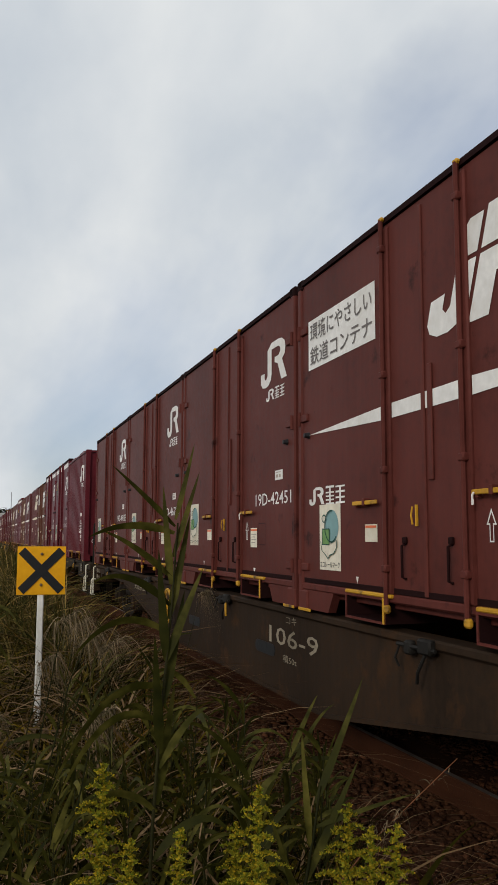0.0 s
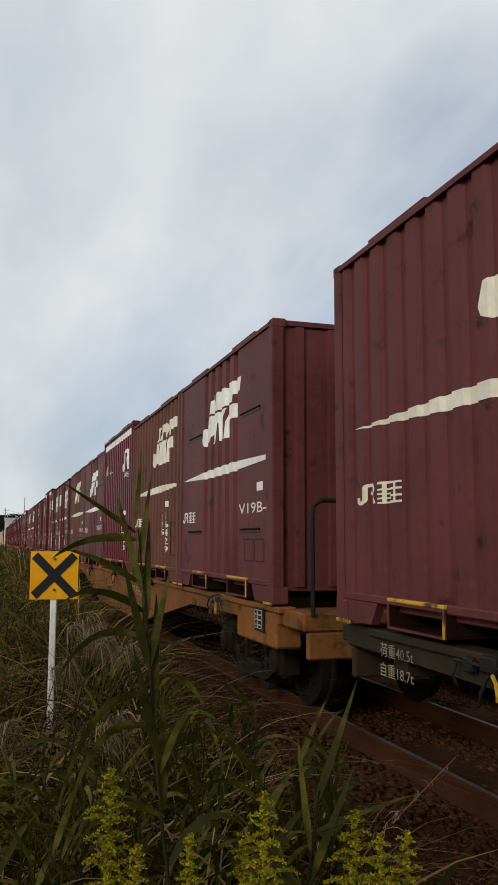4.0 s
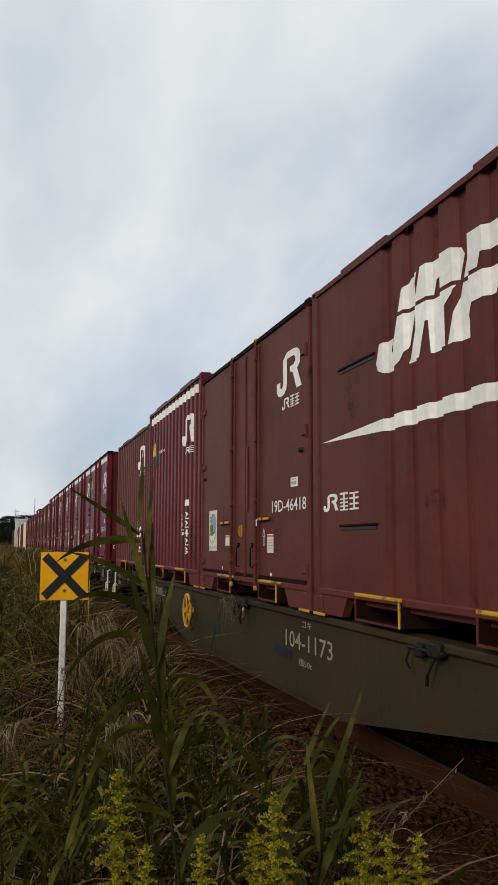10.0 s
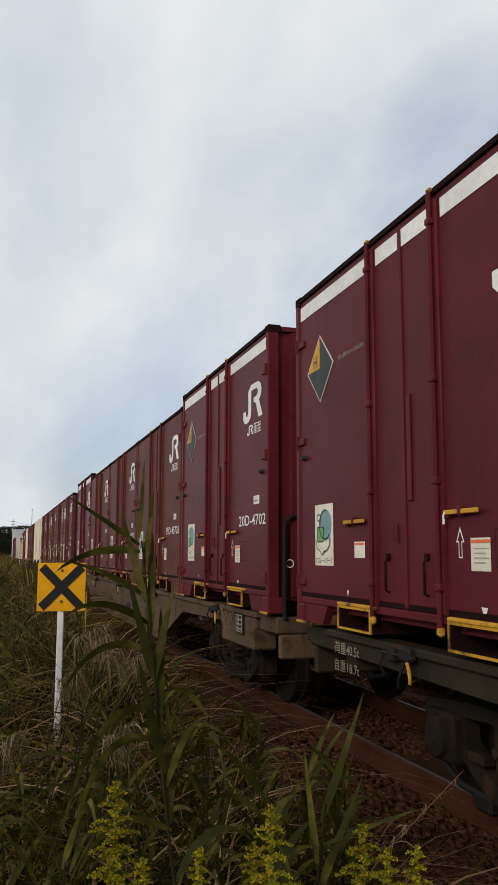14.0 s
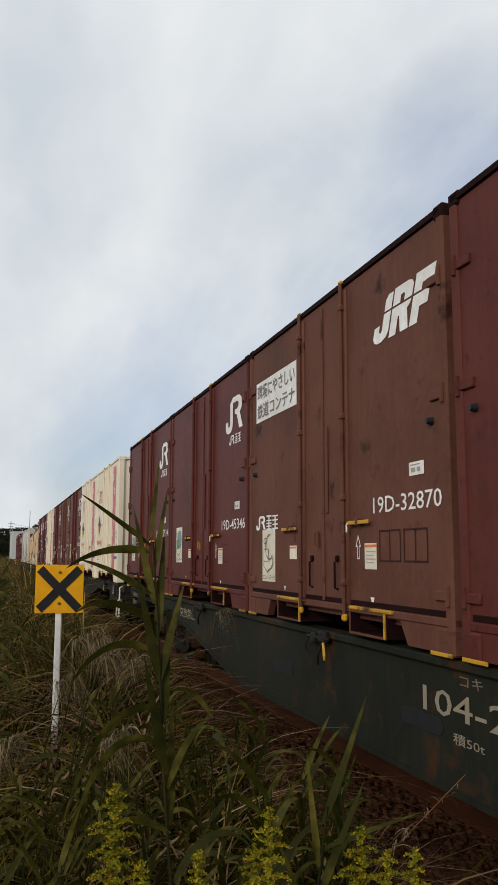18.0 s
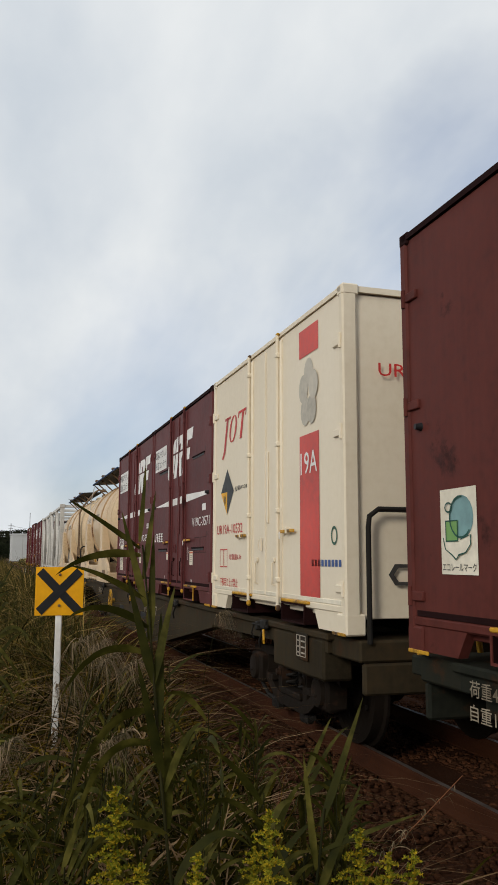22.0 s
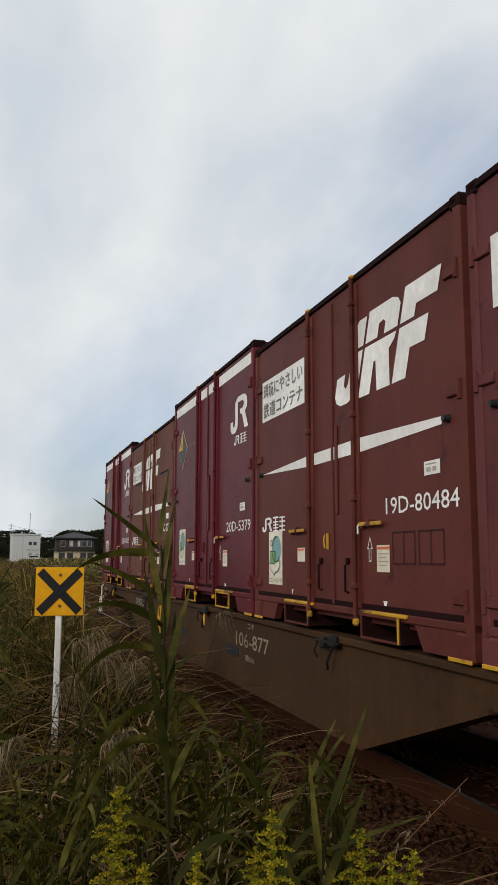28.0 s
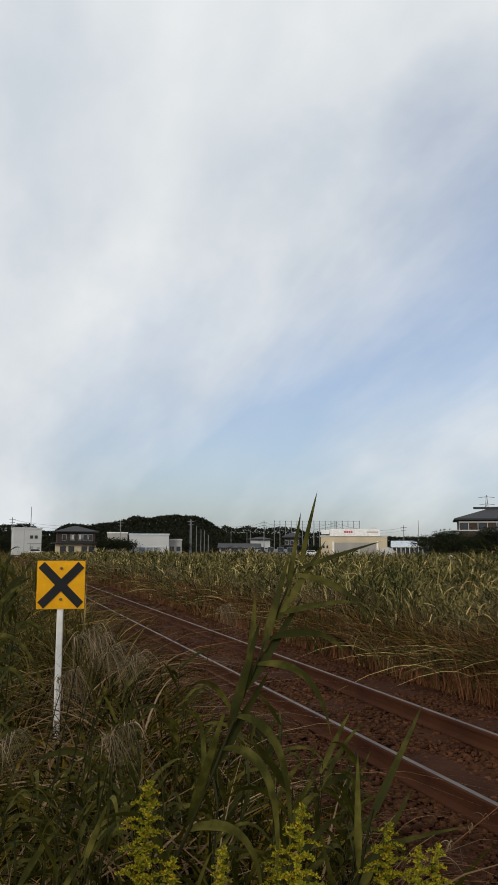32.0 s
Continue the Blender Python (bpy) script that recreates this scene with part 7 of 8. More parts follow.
def window_on(ob, x, z, w, h, y0, mat="plaster"):
    wd = part("window", Geo().box(x - w / 2 - 0.06, x + w / 2 + 0.06, y0 - 0.06, y0 - 0.01, z - 0.06, z + h + 0.06, c=0.01).mesh("window", [mat]), ob)
    part("pane", Geo().box(x - w / 2, x + w / 2, y0 - 0.09, y0 - 0.07, z, z + h, c=0.005).mesh("pane", ["pane_dark"]), wd)


def hip_roof(w, d, z, h, over, mat="roof_tile", ridge=0.5):
    a, b = w / 2 + over, d / 2 + over
    r = max(0.1, a - b * (1 / ridge) * 0.5)
    v = [(-a, -b, z), (a, -b, z), (a, b, z), (-a, b, z), (-r, 0, z + h), (r, 0, z + h), (-a, -b, z - 0.25), (a, -b, z - 0.25), (a, b, z - 0.25), (-a, b, z - 0.25)]
    f = [(0, 1, 5, 4), (1, 2, 5), (2, 3, 4, 5), (3, 0, 4), (0, 6, 7, 1), (1, 7, 8, 2), (2, 8, 9, 3), (3, 9, 6, 0), (6, 9, 8, 7)]
    return Geo().add(v, f).mesh("roof", [mat])


def building(name, label, px, depth, w, d, walls, storeys, roof_of="hip", wall_mat="plaster", roof_mat="roof_tile", turn=0, wins=4, roof_h=1.6):
    x, y, face = far_place(px, depth)
    ob = thing(name, label, "building", at=pose(x, y, FAR_GROUND, 0, 0, face + turn))
    part("wall", Geo().box(-w / 2, w / 2, -d / 2, d / 2, 0, walls, c=0.02).mesh("wall", [wall_mat]), ob)
    if roof_of == "hip":
        part("roof", hip_roof(w, d, walls, roof_h, 0.8, roof_mat), ob)
    elif roof_of == "gable":
        part("roof", Geo().slab([(-d / 2 - 0.6, walls - 0.1), (0, walls + roof_h), (d / 2 + 0.6, walls - 0.1), (d / 2 + 0.6, walls - 0.3), (0, walls + roof_h - 0.2), (-d / 2 - 0.6, walls - 0.3)], "x", -w / 2 - 0.5, w / 2 + 0.5).mesh("roof", [roof_mat]), ob)
    else:
        part("roof", Geo().box(-w / 2 - 0.15, w / 2 + 0.15, -d / 2 - 0.15, d / 2 + 0.15, walls, walls + 0.35, c=0.03).mesh("roof", [roof_mat]), ob)
    for s in range(storeys):
        z = 1.0 + s * (walls - 0.4) / storeys
        for i in range(wins):
            window_on(ob, -w / 2 + (i + 0.5) * w / wins, z, min(1.7, w / wins * 0.62), 1.2, -d / 2, "timber" if wall_mat == "timber" else "grey_wall")
    return ob


def wall_to(y, depth):
    """Height of a wall whose top shows at y."""
    return far_up(y, depth) - FAR_GROUND


def slabs(ob, name, mat, *boxes, label=""):
    """Boxes x0, x1, y0, y1, z0, z1 as parts of a building, each one apart."""
    for b in boxes:
        part(name, Geo().box(*b, c=0.02).mesh(name, [mat]), ob, label)


ob = building("office_block", "white two-storey flat-roofed building", 50, 205, 6.6, 7, wall_to(939, 205), 0, "flat", wins=0, roof_mat="plaster", turn=5)
for wx in (0.9, 2.0):
    window_on(ob, wx, 4.0, 0.7, 0.75, -3.5, "grey_wall")
slabs(ob, "pilaster", "grey_wall", (-0.9, -0.8, -3.56, -3.48, 0.2, 6.2), (-0.1, 3.2, -3.62, -3.48, 2.75, 2.9), label="grey wall joint")
slabs(ob, "door", "shutter_grey", (0.5, 1.4, -3.58, -3.48, 0, 2.1), (2.2, 3.0, -3.58, -3.48, 0, 1.9), label="grey steel door")

hs = building("farmhouse", "two-storey dark timber house with hipped tile roof and pale lower walls", 136, 205, 9.0, 8, wall_to(943, 205), 0, "hip", "timber", wins=0, turn=4, roof_h=1.4)
part("porch_roof", hip_roof(10.6, 10.4, 3.0, 0.55, 0.6), hs)
slabs(hs, "lower_wall", "beige_wall", (-5.0, 5.0, -4.7, -4.1, 0.0, 2.72), label="pale plaster lower wall")
for wx in (-2.9, -0.9, 0.9, 2.1, 3.4):
    window_on(hs, wx, 3.65, 0.95, 1.35, -4.0, "plaster")
slabs(hs, "blind", "plaster", (-1.2, -0.6, -4.12, -4.1, 3.7, 4.9), (0.6, 1.15, -4.12, -4.1, 3.7, 4.9), label="drawn pale blind")
for wx in (-3.2, -1.2, 1.9, 3.6):
    window_on(hs, wx, 0.5, 1.3, 1.6, -4.7, "timber")
slabs(hs, "balcony_rail", "timber", (-4.4, 4.4, -5.0, -4.9, 3.3, 3.42), (-4.4, 4.4, -5.0, -4.9, 3.75, 3.82))

sh = building("shed", "low white workshop with blue shutters", 266, 205, 9.6, 8, wall_to(949, 205), 0, "flat", "plaster", "roof_tin", wins=0)
slabs(sh, "fascia", "white_paint", (-4.9, 4.9, -4.14, -4.0, 1.95, 2.08), label="white fascia board")
slabs(sh, "shutter", "shutter_blue", (-2.4, -0.9, -4.1, -3.98, 0, 1.9), (-0.6, 0.9, -4.1, -3.98, 0, 1.9), (1.2, 2.6, -4.1, -3.98, 0, 1.9), label="blue-grey roller shutter")
building("lean_to", "low pale shed with flat roof beside the workshop", 312, 207, 3.2, 5, wall_to(958, 207), 1, "flat", "grey_wall", "plaster", wins=2)
building("lean_to", "low pale shed with flat roof behind dark trees", 210, 235, 5.6, 5, wall_to(946, 235), 0, "flat", "grey_wall", "white_paint", wins=0)
building("low_house", "low house with dark roof", 425, 230, 11, 9, 2.2, 1, "gable", "grey_wall", "roof_tile", wins=4, roof_h=1.1)
building("low_house", "long low house with grey roof", 480, 225, 13, 8, 1.0, 1, "gable", "grey_wall", "roof_slate", wins=5, roof_h=0.75)
building("low_house", "low white-walled house with dark roof", 461, 250, 6, 7, wall_to(955, 250), 1, "hip", "plaster", "roof_tile", wins=3, roof_h=0.7)
two = building("town_house", "two-storey house with dark tiled roof and pale walls", 517, 250, 4.6, 6, wall_to(951, 250), 0, "hip", "timber", "roof_tile", wins=0, roof_h=1.4)
for wx in (-1.5, 0.0, 1.5):
    window_on(two, wx, 3.2, 1.0, 1.2, -3.0, "plaster")
part("porch_roof", hip_roof(5.6, 7.4, 2.9, 0.5, 0.4), two)

wh = building("warehouse", "beige warehouse with white parapet and grey shutter", 626, 235, 18.2, 14, wall_to(951, 235), 0, "flat", "beige_wall", "plaster", wins=0)
top = wall_to(937.5, 235)
slabs(wh, "parapet", "white_paint", (-6.6, 7.2, -7.3, -7.05, top - 2.0, top), (-8.9, -6.7, -7.2, -7.05, top - 1.5, top - 0.3), label="white parapet board")
slabs(wh, "roof_box", "plaster", (4.6, 6.4, -6.5, -5.5, top - 1.0, top + 0.35), label="white roof unit")
slabs(wh, "shutter", "shutter_grey", (-5.2, 6.0, -7.16, -7.02, 0, 3.6), label="grey roller shutter")
slabs(wh, "door_post", "white_paint", (-5.9, -5.4, -7.26, -7.02, 0, 3.9), (6.2, 6.7, -7.26, -7.02, 0, 3.9), label="white door post")
slabs(wh, "side_door", "plaster", (0.2, 1.6, -7.22, -7.14, 0, 2.2), label="white door")
slabs(wh, "sign_bar", "red_ink", *[(-2.6 + 0.6 * i, -2.15 + 0.6 * i, -7.34, -7.3, top - 1.15, top - 0.6) for i in range(4)], label="red sign letters as bars")
slabs(wh, "sign_bar", "print_grey", (3.6, 6.6, -7.34, -7.3, top - 1.05, top - 0.75))
for wx in (-8.3, -7.3):
    window_on(wh, wx, 2.0, 0.5, 0.8, -7.0, "plaster")

gh = building("greenhouse", "long pale greenhouse with glazed front", 724, 225, 9.0, 9, 2.6, 0, "gable", "grey_wall", "roof_tin", wins=0, roof_h=1.5)
for i in range(8):
    window_on(gh, -4.0 + i * 1.14, 0.25, 0.95, 2.0, -4.5, "white_paint")
slabs(gh, "gutter", "white_paint", (-4.8, 4.8, -5.15, -5.0, 2.35, 2.6), label="white gutter board")
part("round_gable", Geo().slab([(-8.0 + 2.1 + 2.1 * math.cos(a), 2.3 * math.sin(a) ** 0.7 if math.sin(a) > 0 else 0.0) for a in (math.pi * i / 10 for i in range(11))][::-1], "y", -5.2, -1.0).mesh("round_gable", ["plaster"]), gh, "white rounded film tunnel")

tv = building("villa", "large two-storey timber house with heavy tiled roof", 872, 150, 12.4, 11, wall_to(919, 150), 0, "hip", "timber", "roof_tile", wins=0, roof_h=2.0, turn=4)
up = wall_to(919, 150)
part("ridge", Geo().box(-3.4, 3.4, -0.25, 0.25, up + 1.9, up + 2.3, c=0.05).mesh("ridge", ["roof_tile"]), tv, "thick tiled ridge")
part("porch_roof", hip_roof(9.0, 15, up - 2.2, 0.9, 0.6), tv, at=pose(2.0, -1.0, 0))
part("porch_roof", hip_roof(8.0, 17, up - 4.6, 1.2, 0.5), tv, at=pose(-0.5, -2.0, 0))
slabs(tv, "wall_band", "plaster", (-6.25, 6.25, -5.6, -5.48, up - 0.75, up - 0.5), (-6.25, 6.25, -5.6, -5.48, up - 2.2, up - 2.0), label="white plaster band")
slabs(tv, "wall_post", "plaster", *[(-6.2 + 1.6 * i, -6.1 + 1.6 * i, -5.6, -5.48, up - 2.2, up - 0.5) for i in range(8)])
slabs(tv, "balcony", "grey_wall", (-7.6, -6.2, -5.5, -3.0, up - 3.2, up - 2.0), label="grey balcony")
for i in range(4):
    window_on(tv, -5.2 + 2.9 * i, up - 1.9, 1.2, 1.0, -5.5, "timber")

x, y, face = far_place(795, 60)
mp = thing("marker_post", "short white marker board in the field grass", "marker", at=pose(x, y, -0.5, 0, 0, face))
part("post", Geo().box(-0.03, 0.03, -0.03, 0.03, 0, 1.9, c=0.005).mesh("post", ["pole_grey"]), mp)
part("board", Geo().box(-0.1, 0.1, -0.06, -0.035, 1.55, 1.9, c=0.005).mesh("board", ["white_paint"]), mp, "white board")


def crown(name, label, px, depth, w, h, seed, base=0.0, mat="far_leaf", n=2600, group="far trees"):
    """A far tree: trunk, limbs and a crown of leaf clumps with gaps."""
    r = np.random.default_rng(seed)
    x, y, face = far_place(px, depth)
    ob = thing(name, label, "tree", group, at=pose(x, y, FAR_GROUND - 0.1 + base))
    tr = Geo().tube([(0, 0, 0), (0.1, 0, h * 0.35), (0, 0.1, h * 0.75)], [0.03 * h, 0.022 * h, 0.006 * h], 7)
    for i in range(5):
        a = i * 1.26
        tr.tube([(0.05, 0, h * (0.3 + 0.06 * i)), (math.cos(a) * w * 0.3, math.sin(a) * w * 0.3, h * (0.5 + 0.07 * i))], [0.012 * h, 0.004 * h], 5)
    part("trunk", tr.mesh("trunk", ["bark"], True), ob)
    blobs = r.normal(size=(9, 3)) * (w * 0.2, w * 0.2, h * 0.13) + (0, 0, h * 0.62)
    c = blobs[r.integers(0, 9, n)] + r.normal(size=(n, 3)) * (w * 0.13, w * 0.13, h * 0.11)
    c[:, 2] = np.clip(c[:, 2], h * 0.12, h)
    s = r.uniform(0.012, 0.03, n)[:, None] * max(w, h)
    d1, d2 = r.normal(size=(n, 3)), r.normal(size=(n, 3))
    d1 /= np.linalg.norm(d1, axis=1, keepdims=True); d2 /= np.linalg.norm(d2, axis=1, keepdims=True)
    P = np.stack([c - d1 * s, c + d2 * s * 0.8, c + d1 * s, c - d2 * s * 0.8], 1)
    part("crown", flat_mesh("crown", P.reshape(-1, 3), np.arange(4 * n).reshape(-1, 4), mat), ob)


for i, (px, dp, w, h) in enumerate(((195, 198, 7, 4.2), (222, 198, 7, 3.8), (208, 200, 8, 4.4), (768, 150, 7, 4.2), (786, 142, 7, 5.0), (804, 140, 6, 4.6), (822, 138, 6, 4.0), (842, 136, 6, 3.4), (866, 134, 7, 3.8), (890, 134, 8, 5.0), (10, 240, 9, 5), (326, 215, 5, 3.6), (540, 232, 5, 2.8), (556, 230, 4, 3.2), (678, 240, 4, 4.6))):
    crown("tree", "dark green leafy tree beside far houses", px, dp, w, h, 70 + i)


def hill(name, label, pts, depth, seed, n):
    """A wooded ridge along a line of (picture x, picture y) crests."""
    r = np.random.default_rng(seed)
    xs = np.array([p[0] for p in pts]); zs = np.array([far_up(p[1], depth) for p in pts])
    px = r.uniform(xs[0], xs[-1], n)
    top = np.interp(px, xs, zs)
    up = top * (1 - r.random(n) ** 1.6 * 0.95) + r.normal(size=n) * 0.5
    f = 441 / math.tan(radians(LENS / 2))
    a = radians(17.02) + np.arctan((px - 441) / f)
    d = depth / np.cos(np.arctan((px - 441) / f)) + (top - up) * -1.5 + r.uniform(-8, 8, n)
    c = np.stack([d * np.sin(a), d * np.cos(a), up], -1)
    s = r.uniform(0.35, 1.0, n)[:, None] * depth / 600
    d1, d2 = r.normal(size=(n, 3)), r.normal(size=(n, 3))
    d1 /= np.linalg.norm(d1, axis=1, keepdims=True); d2 /= np.linalg.norm(d2, axis=1, keepdims=True)
    P = np.stack([c - d1 * s, c + d2 * s * 0.8, c + d1 * s, c - d2 * s * 0.8], 1).reshape(-1, 3)
    # the slope under the leaves
    gx = np.linspace(xs[0], xs[-1], 90)
    gt = np.interp(gx, xs, zs) * 0.84 + np.array([noise.noise((g * 0.05, seed, 0)) for g in gx]) * 0.6 - 0.4
    ga = radians(17.02) + np.arctan((gx - 441) / f)
    gd = depth / np.cos(np.arctan((gx - 441) / f)) + 3
    slope = np.stack([np.stack([(gd + b) * np.sin(ga), (gd + b) * np.cos(ga), z], -1) for b, z in ((-14, gt * 0 - 0.6), (0, gt), (30, gt * 0 - 0.6))], 1).reshape(-1, 3)
    k = len(P)
    quads = [(k + 3 * i + j, k + 3 * i + 3 + j, k + 3 * i + 4 + j, k + 3 * i + 1 + j) for i in range(89) for j in (0, 1)]
    tagged(new(name, flat_mesh(name, np.concatenate([P, slope]), np.concatenate([np.arange(4 * n).reshape(-1, 4), np.array(quads)]), "far_wood")), label, "wooded hill", kind="stuff")


hill("wooded_hill", "dark green wooded hill on the horizon", [(96, 945), (112, 935), (122, 931), (142, 931), (160, 934), (178, 930), (195, 929), (210, 926), (226, 923), (236, 917), (248, 918), (268, 920), (285, 916), (300, 915), (312, 914), (325, 916), (345, 916), (360, 920), (375, 928), (388, 937), (402, 945)], 620, 21, 38000)
hill("tree_line", "dark line of far trees on the horizon", [(-140, 945), (-60, 940), (0, 935), (10, 932), (30, 932), (52, 930), (66, 935), (74, 943), (98, 944), (180, 944), (386, 940), (400, 933), (412, 937), (425, 937), (441, 933), (460, 938), (500, 935), (530, 939), (548, 946), (565, 944), (640, 948), (700, 952), (760, 952), (830, 950), (920, 945), (1050, 940)], 560, 22, 52000)


def pole(px, depth, top_y, label="grey concrete utility pole with cross arm", arm=True, name="utility_pole", r=0.16):
    x, y, face = far_place(px, depth)
    h = far_up(top_y, depth) + 0.5
    ob = thing(name, label, "pole", "utility poles", at=pose(x, y, -0.5, 0, 0, face))
    part("mast", Geo().tube([(0, 0, 0), (0, 0, h)], [r, r * 0.6], 8).mesh("mast", ["pole_grey"]), ob)
    if arm:
        part("cross_arm", Geo().box(-0.9, 0.9, -0.06, 0.06, h - 0.7, h - 0.58, c=0.01).box(-0.7, 0.7, -0.06, 0.06, h - 1.5, h - 1.4, c=0.01).mesh("cross_arm", ["pole_grey"]), ob)
    return x, y, h - 0.5


tops = []
for px, dp, ty in ((24, 240, 918), (215, 230, 923), (338, 235, 920), (468, 235, 922), (593, 235, 922), (714, 240, 930)):
    tops.append(pole(px, dp, ty))
pole(57, 260, 899, "thin grey steel radio mast", False, "radio_mast", 0.14)
pole(740, 260, 921, "thin grey steel radio mast", False, "radio_mast", 0.12)
for px, ty in ((340, 921), (349, 932), (357, 938), (363, 940), (370, 948)):
    pole(px, 250, ty, "slim grey steel railway mast", px < 345, "catenary_mast", 0.13)
for px in (410, 438, 444, 555, 614):
    pole(px, 240, 938 + px % 7, "slim grey distant street pole", False, "slim_pole", 0.1)
wires = Geo()
for (x0, y0, z0), (x1, y1, z1) in zip(tops, tops[1:]):
    for dz in (-0.65, -1.45):
        wires.tube([(x0 + (x1 - x0) * i / 8, y0 + (y1 - y0) * i / 8, z0 + (z1 - z0) * i / 8 + dz - 1.4 * (1 - (i / 4 - 1) ** 2)) for i in range(9)], 0.022, 4)
thing("power_line", "thin dark overhead wires between poles", "cable", mesh=wires.mesh("power_line", ["dark_iron"]))


def net_fence():
    ob = thing("net_fence", "tall pale green netting fence of a driving range on posts", "fence")
    f = 441 / math.tan(radians(LENS / 2))
    mat = "pole_grey"
    z0, z1 = -0.5, far_up(922, 380)
    xs = list(range(486, 642, 10))
    for px in xs:
        x, y, _ = far_place(px, 380)
        me = shared("net_post", lambda: Geo().tube([(0, 0, z0), (0, 0, z1)], 0.16, 6).mesh("net_post", [mat]))
        part("net_post", me, ob, at=pose(x, y, 0))
    for k in range(3):
        z = z1 - 0.3 - k * 1.6
        for a, b in zip(xs, xs[1:]):
            x0, y0, _ = far_place(a, 380); x1, y1, _ = far_place(b, 380)
            part("net_cable", Geo().tube([(x0, y0, z), (x1, y1, z)], 0.04, 4).mesh("net_cable", [mat]), ob)


net_fence()


def pylon(px, depth, top):
    x, y, face = far_place(px, depth)
    h = far_up(top, depth) + 0.5
    ob = thing("pylon", "distant steel lattice power pylon", "pylon", at=pose(x, y, -0.5, 0, 0, face))
    g = Geo()
    for sx in (-1, 1):
        g.tube([(sx * h * 0.09, 0, 0), (sx * h * 0.03, 0, h * 0.7), (sx * 0.2, 0, h)], 0.25, 5)
    for i in range(8):
        z0, z1 = h * i / 9, h * (i + 1) / 9
        w0, w1 = h * 0.09 * (1 - z0 / h), h * 0.09 * (1 - z1 / h)
        g.tube([(-w0, 0, z0), (w1, 0, z1)], 0.15, 4)
    part("tower", g.mesh("tower", ["pole_grey"]), ob)
    for k in range(3):
        z = h * (0.72 + 0.12 * k)
        part("cross_arm", Geo().tube([(-h * 0.13, 0, z), (0, 0, z + 0.8), (h * 0.13, 0, z)], 0.2, 4).mesh("cross_arm", ["pole_grey"]), ob)


pylon(862, 700, 876)


def parked_car(px, depth, label, mat="car_white"):
    x, y, face = far_place(px, depth)
    ob = thing("parked_car", label, "car", "parked cars", at=pose(x, y, FAR_GROUND, 0, 0, face))
    part("body", Geo().slab([(-1.7, 0.3), (1.7, 0.3), (1.7, 0.85), (1.1, 0.95), (0.7, 1.45), (-1.2, 1.5), (-1.6, 0.95), (-1.7, 0.8)], "y", -0.75, 0.75).mesh("body", [mat]), ob)
    part("window", Geo().slab([(-1.4, 0.95), (0.95, 0.95), (0.65, 1.38), (-1.15, 1.42)], "y", -0.77, 0.77).mesh("window", ["pane_dark"]), ob)
    for cx in (-1.05, 1.05):
        for cy in (-0.66, 0.66):
            wh = part("wheel", Geo().lathe([(-0.09, 0.3), (0.09, 0.3)], "y", (cx, cy, 0.3), 14).mesh("wheel", ["black"]), ob)


parked_car(68, 195, "white small parked car beside the office block")
parked_car(552, 225, "white small parked van beside low houses")
parked_car(628, 222, "white small parked car before the warehouse")


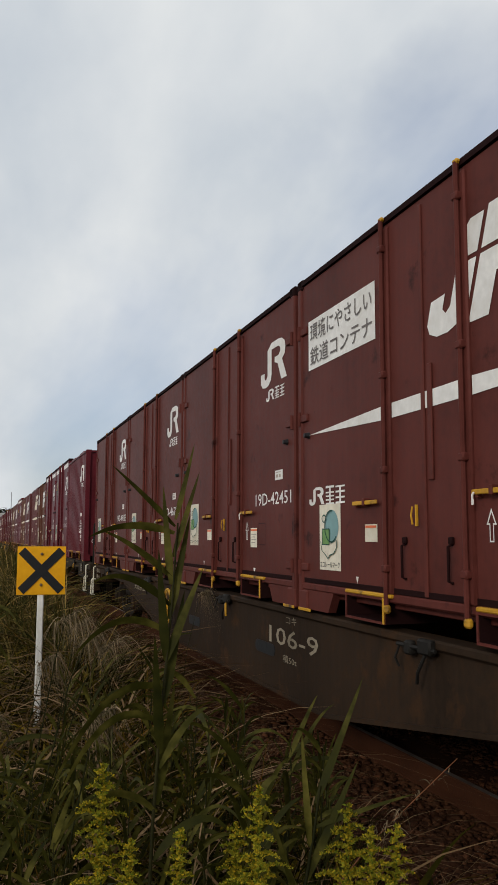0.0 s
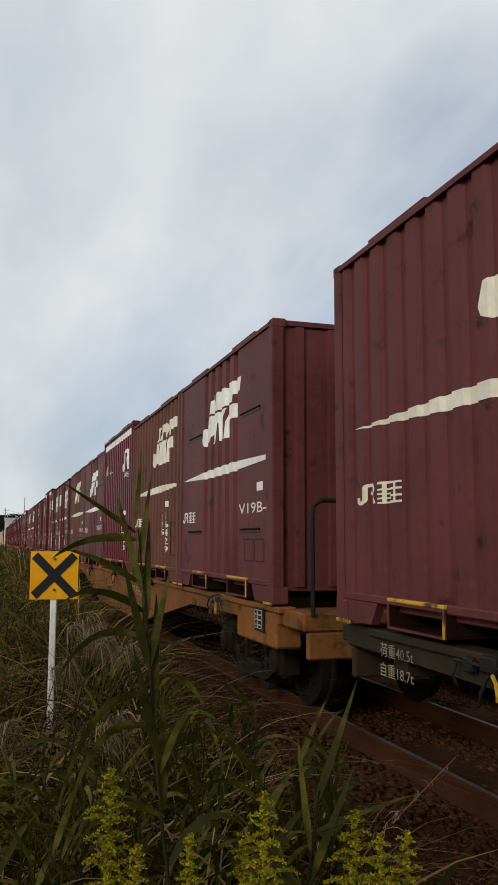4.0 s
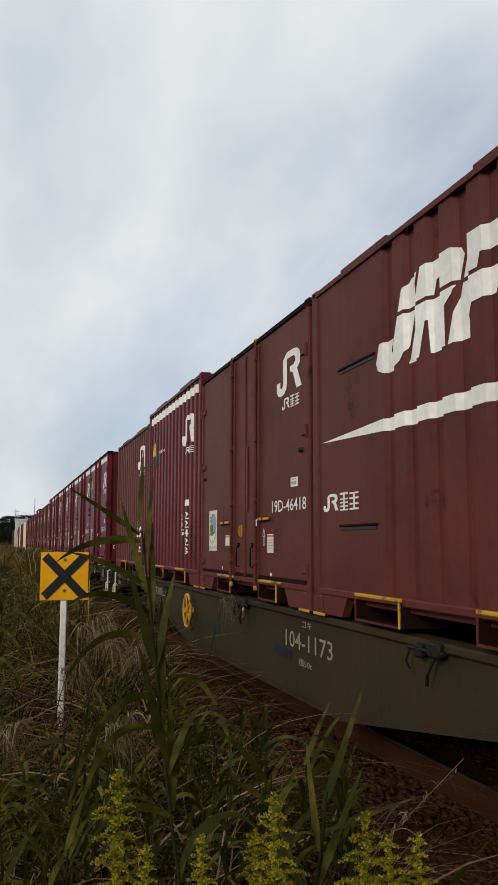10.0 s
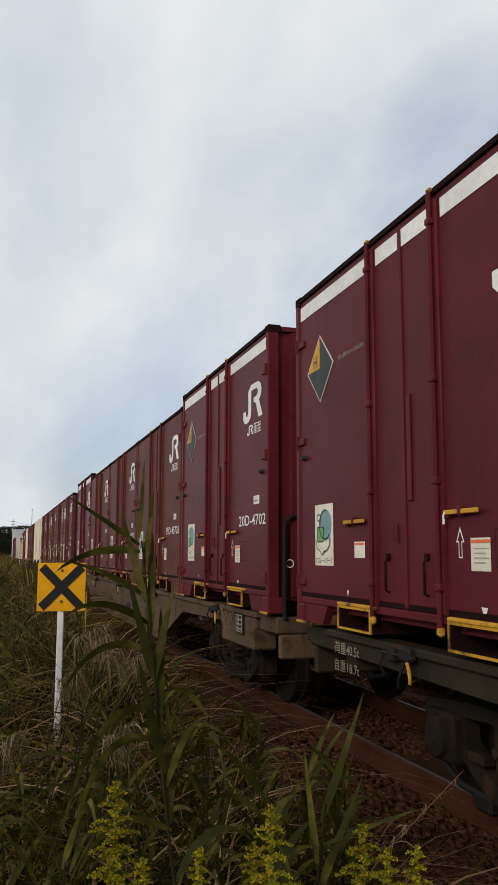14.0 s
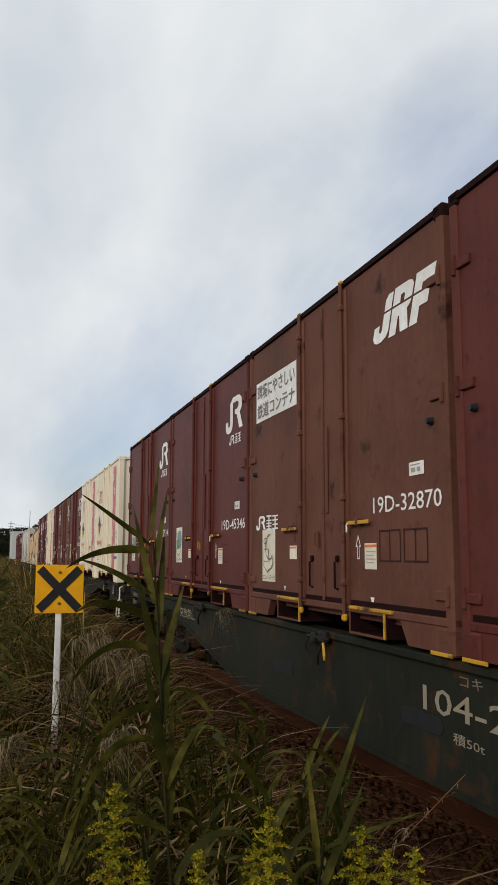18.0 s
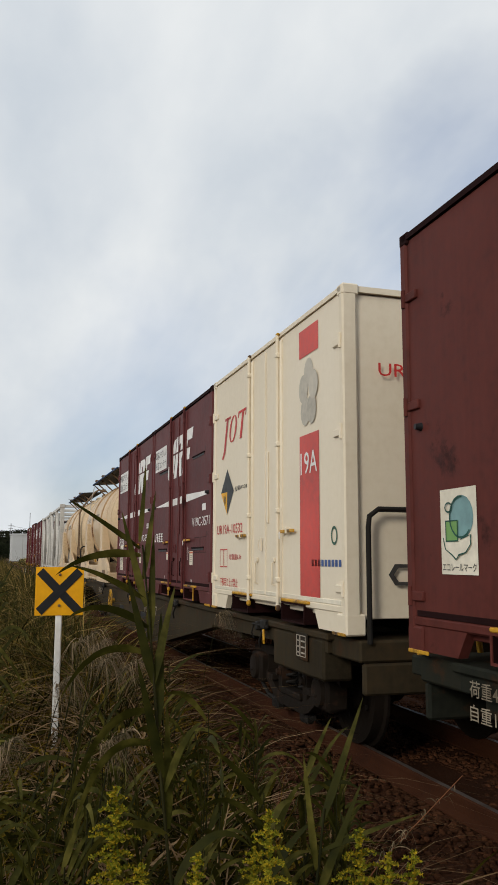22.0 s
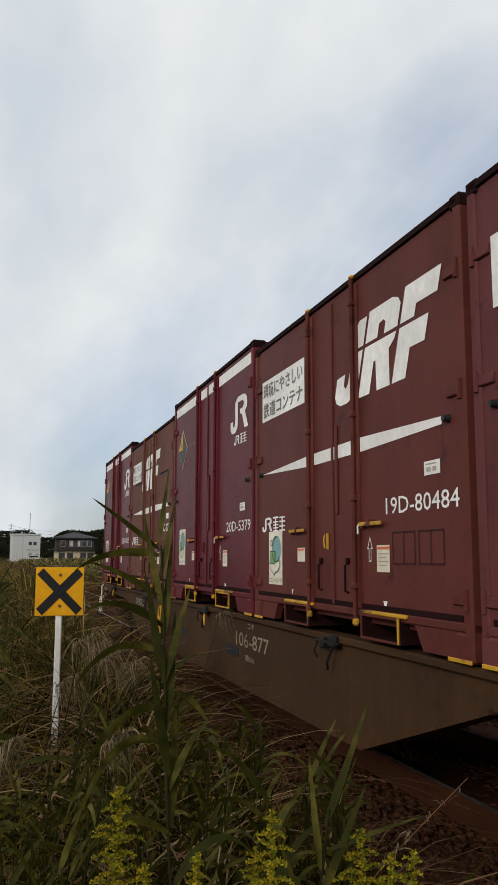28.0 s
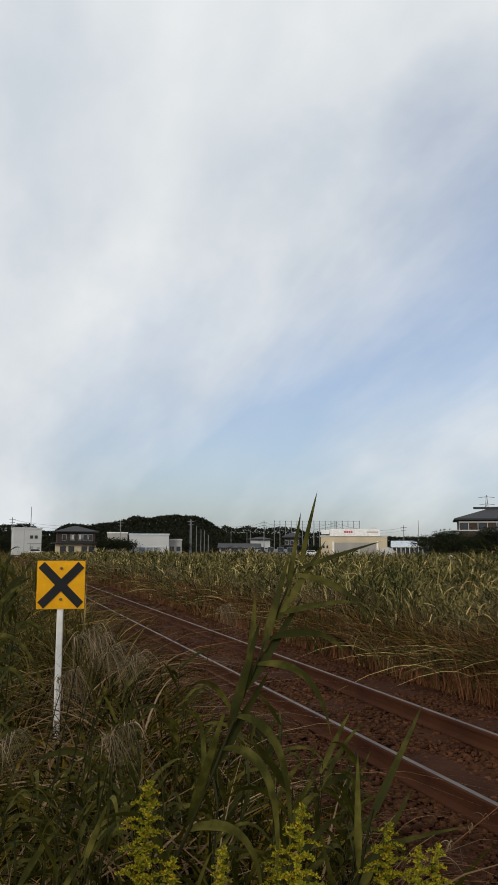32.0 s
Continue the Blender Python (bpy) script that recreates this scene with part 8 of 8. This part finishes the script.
# ---------------------------------------------------------------- what moves
def motions():
    times = [2.0 * i for i in range(17)]
    for ob, along, z in MOVING:
        walk(ob, [(t, pose(TRACK, along - run(t), z)) for t in times])
    # wheels roll with the train; all turn alike
    turn, rows, t = 0.0, [], 0.0
    while t < 32.0:
        rows.append((t, pose(0, 0, 0.43, math.degrees((run(t) - run(0)) / 0.43))))
        t = round(t + 2 / 30, 6)
    rows.append((32.0, pose(0, 0, 0.43, math.degrees((run(32.0) - run(0)) / 0.43))))
    walk(WHEELS[0], rows)
    keys = WHEELS[0].animation_data
    for ob in WHEELS[1:]:
        ob.rotation_mode = "QUATERNION"
        ob.animation_data_create()
        ob.animation_data.action = keys.action
        ob.animation_data.action_slot = keys.action_slot
    # the reeds swing in the gusts of the passing train: seconds and degrees of lean
    lean = [(0, 3), (0.5, -5), (1, -11), (1.5, -10), (2, 4), (2.5, -1), (3.5, -6), (4.5, -9.5), (5, -15), (5.5, -19), (6, -4), (7, -1), (8, -4), (9, -8), (9.5, -13), (10, -8), (10.5, -3), (11, -2),
            (11.5, -6), (12, -11), (13, -2), (14, -7.5), (14.5, -7), (16.5, -8), (17, -8), (18, -5), (19, 1), (20, -9.5), (21, -10), (22, -7), (23, -5.5), (24, -2), (24.5, -5), (25, -8),
            (26.5, -5), (28, -4), (29, 2), (29.5, 0), (30, 1), (30.5, 20), (31, 30), (31.5, 26), (32, 24)]
    away = [(0, 0), (27, 0), (28, 5), (29, 25), (30, 36), (30.5, 15), (31, 18), (32, 8)]
    twist = [(0, 0), (29, 0), (29.5, 40), (30, 95), (30.5, 150), (31, 170), (32, 170)]
    p = TALL_REED.matrix_world.translation.copy()
    walk(TALL_REED, [(t, pose(*p, 0, 0, -17) @ pose(0, 0, 0, -float(np.interp(t, *zip(*away)))) @ pose(0, 0, 0, 0, a, 0) @ pose(0, 0, 0, 0, 0, float(np.interp(t, *zip(*twist))))) for t, a in lean])
    p = SHORT_REED.matrix_world.translation.copy()
    walk(SHORT_REED, [(t, pose(*p, 0, 0, -17) @ pose(0, 0, 0, 0, 7 + 0.22 * a, 0)) for t, a in lean])
    # the goldenrod leans the other way once the train has gone
    for i, ob in enumerate(GOLDENROD):
        p = ob.matrix_world.translation.copy()
        walk(ob, [(t, pose(*p, 0, 0, -17) @ pose(0, 0, 0, 0, (0.5 + 0.06 * a if t < 29.5 else 2.6 + 0.05 * a) + 0.3 * math.sin(3 * t + i), 0)) for t, a in lean])
    for i, ob in enumerate(CLUMPS):
        m = ob.matrix_world.copy()
        walk(ob, [(t, m @ pose(0, 0, 0, 0, (0.12 * a if t < 29.5 else 2.0 + 0.06 * a) + 0.8 * math.sin(2.3 * t + 1.7 * i), 0)) for t, a in lean])


motions()
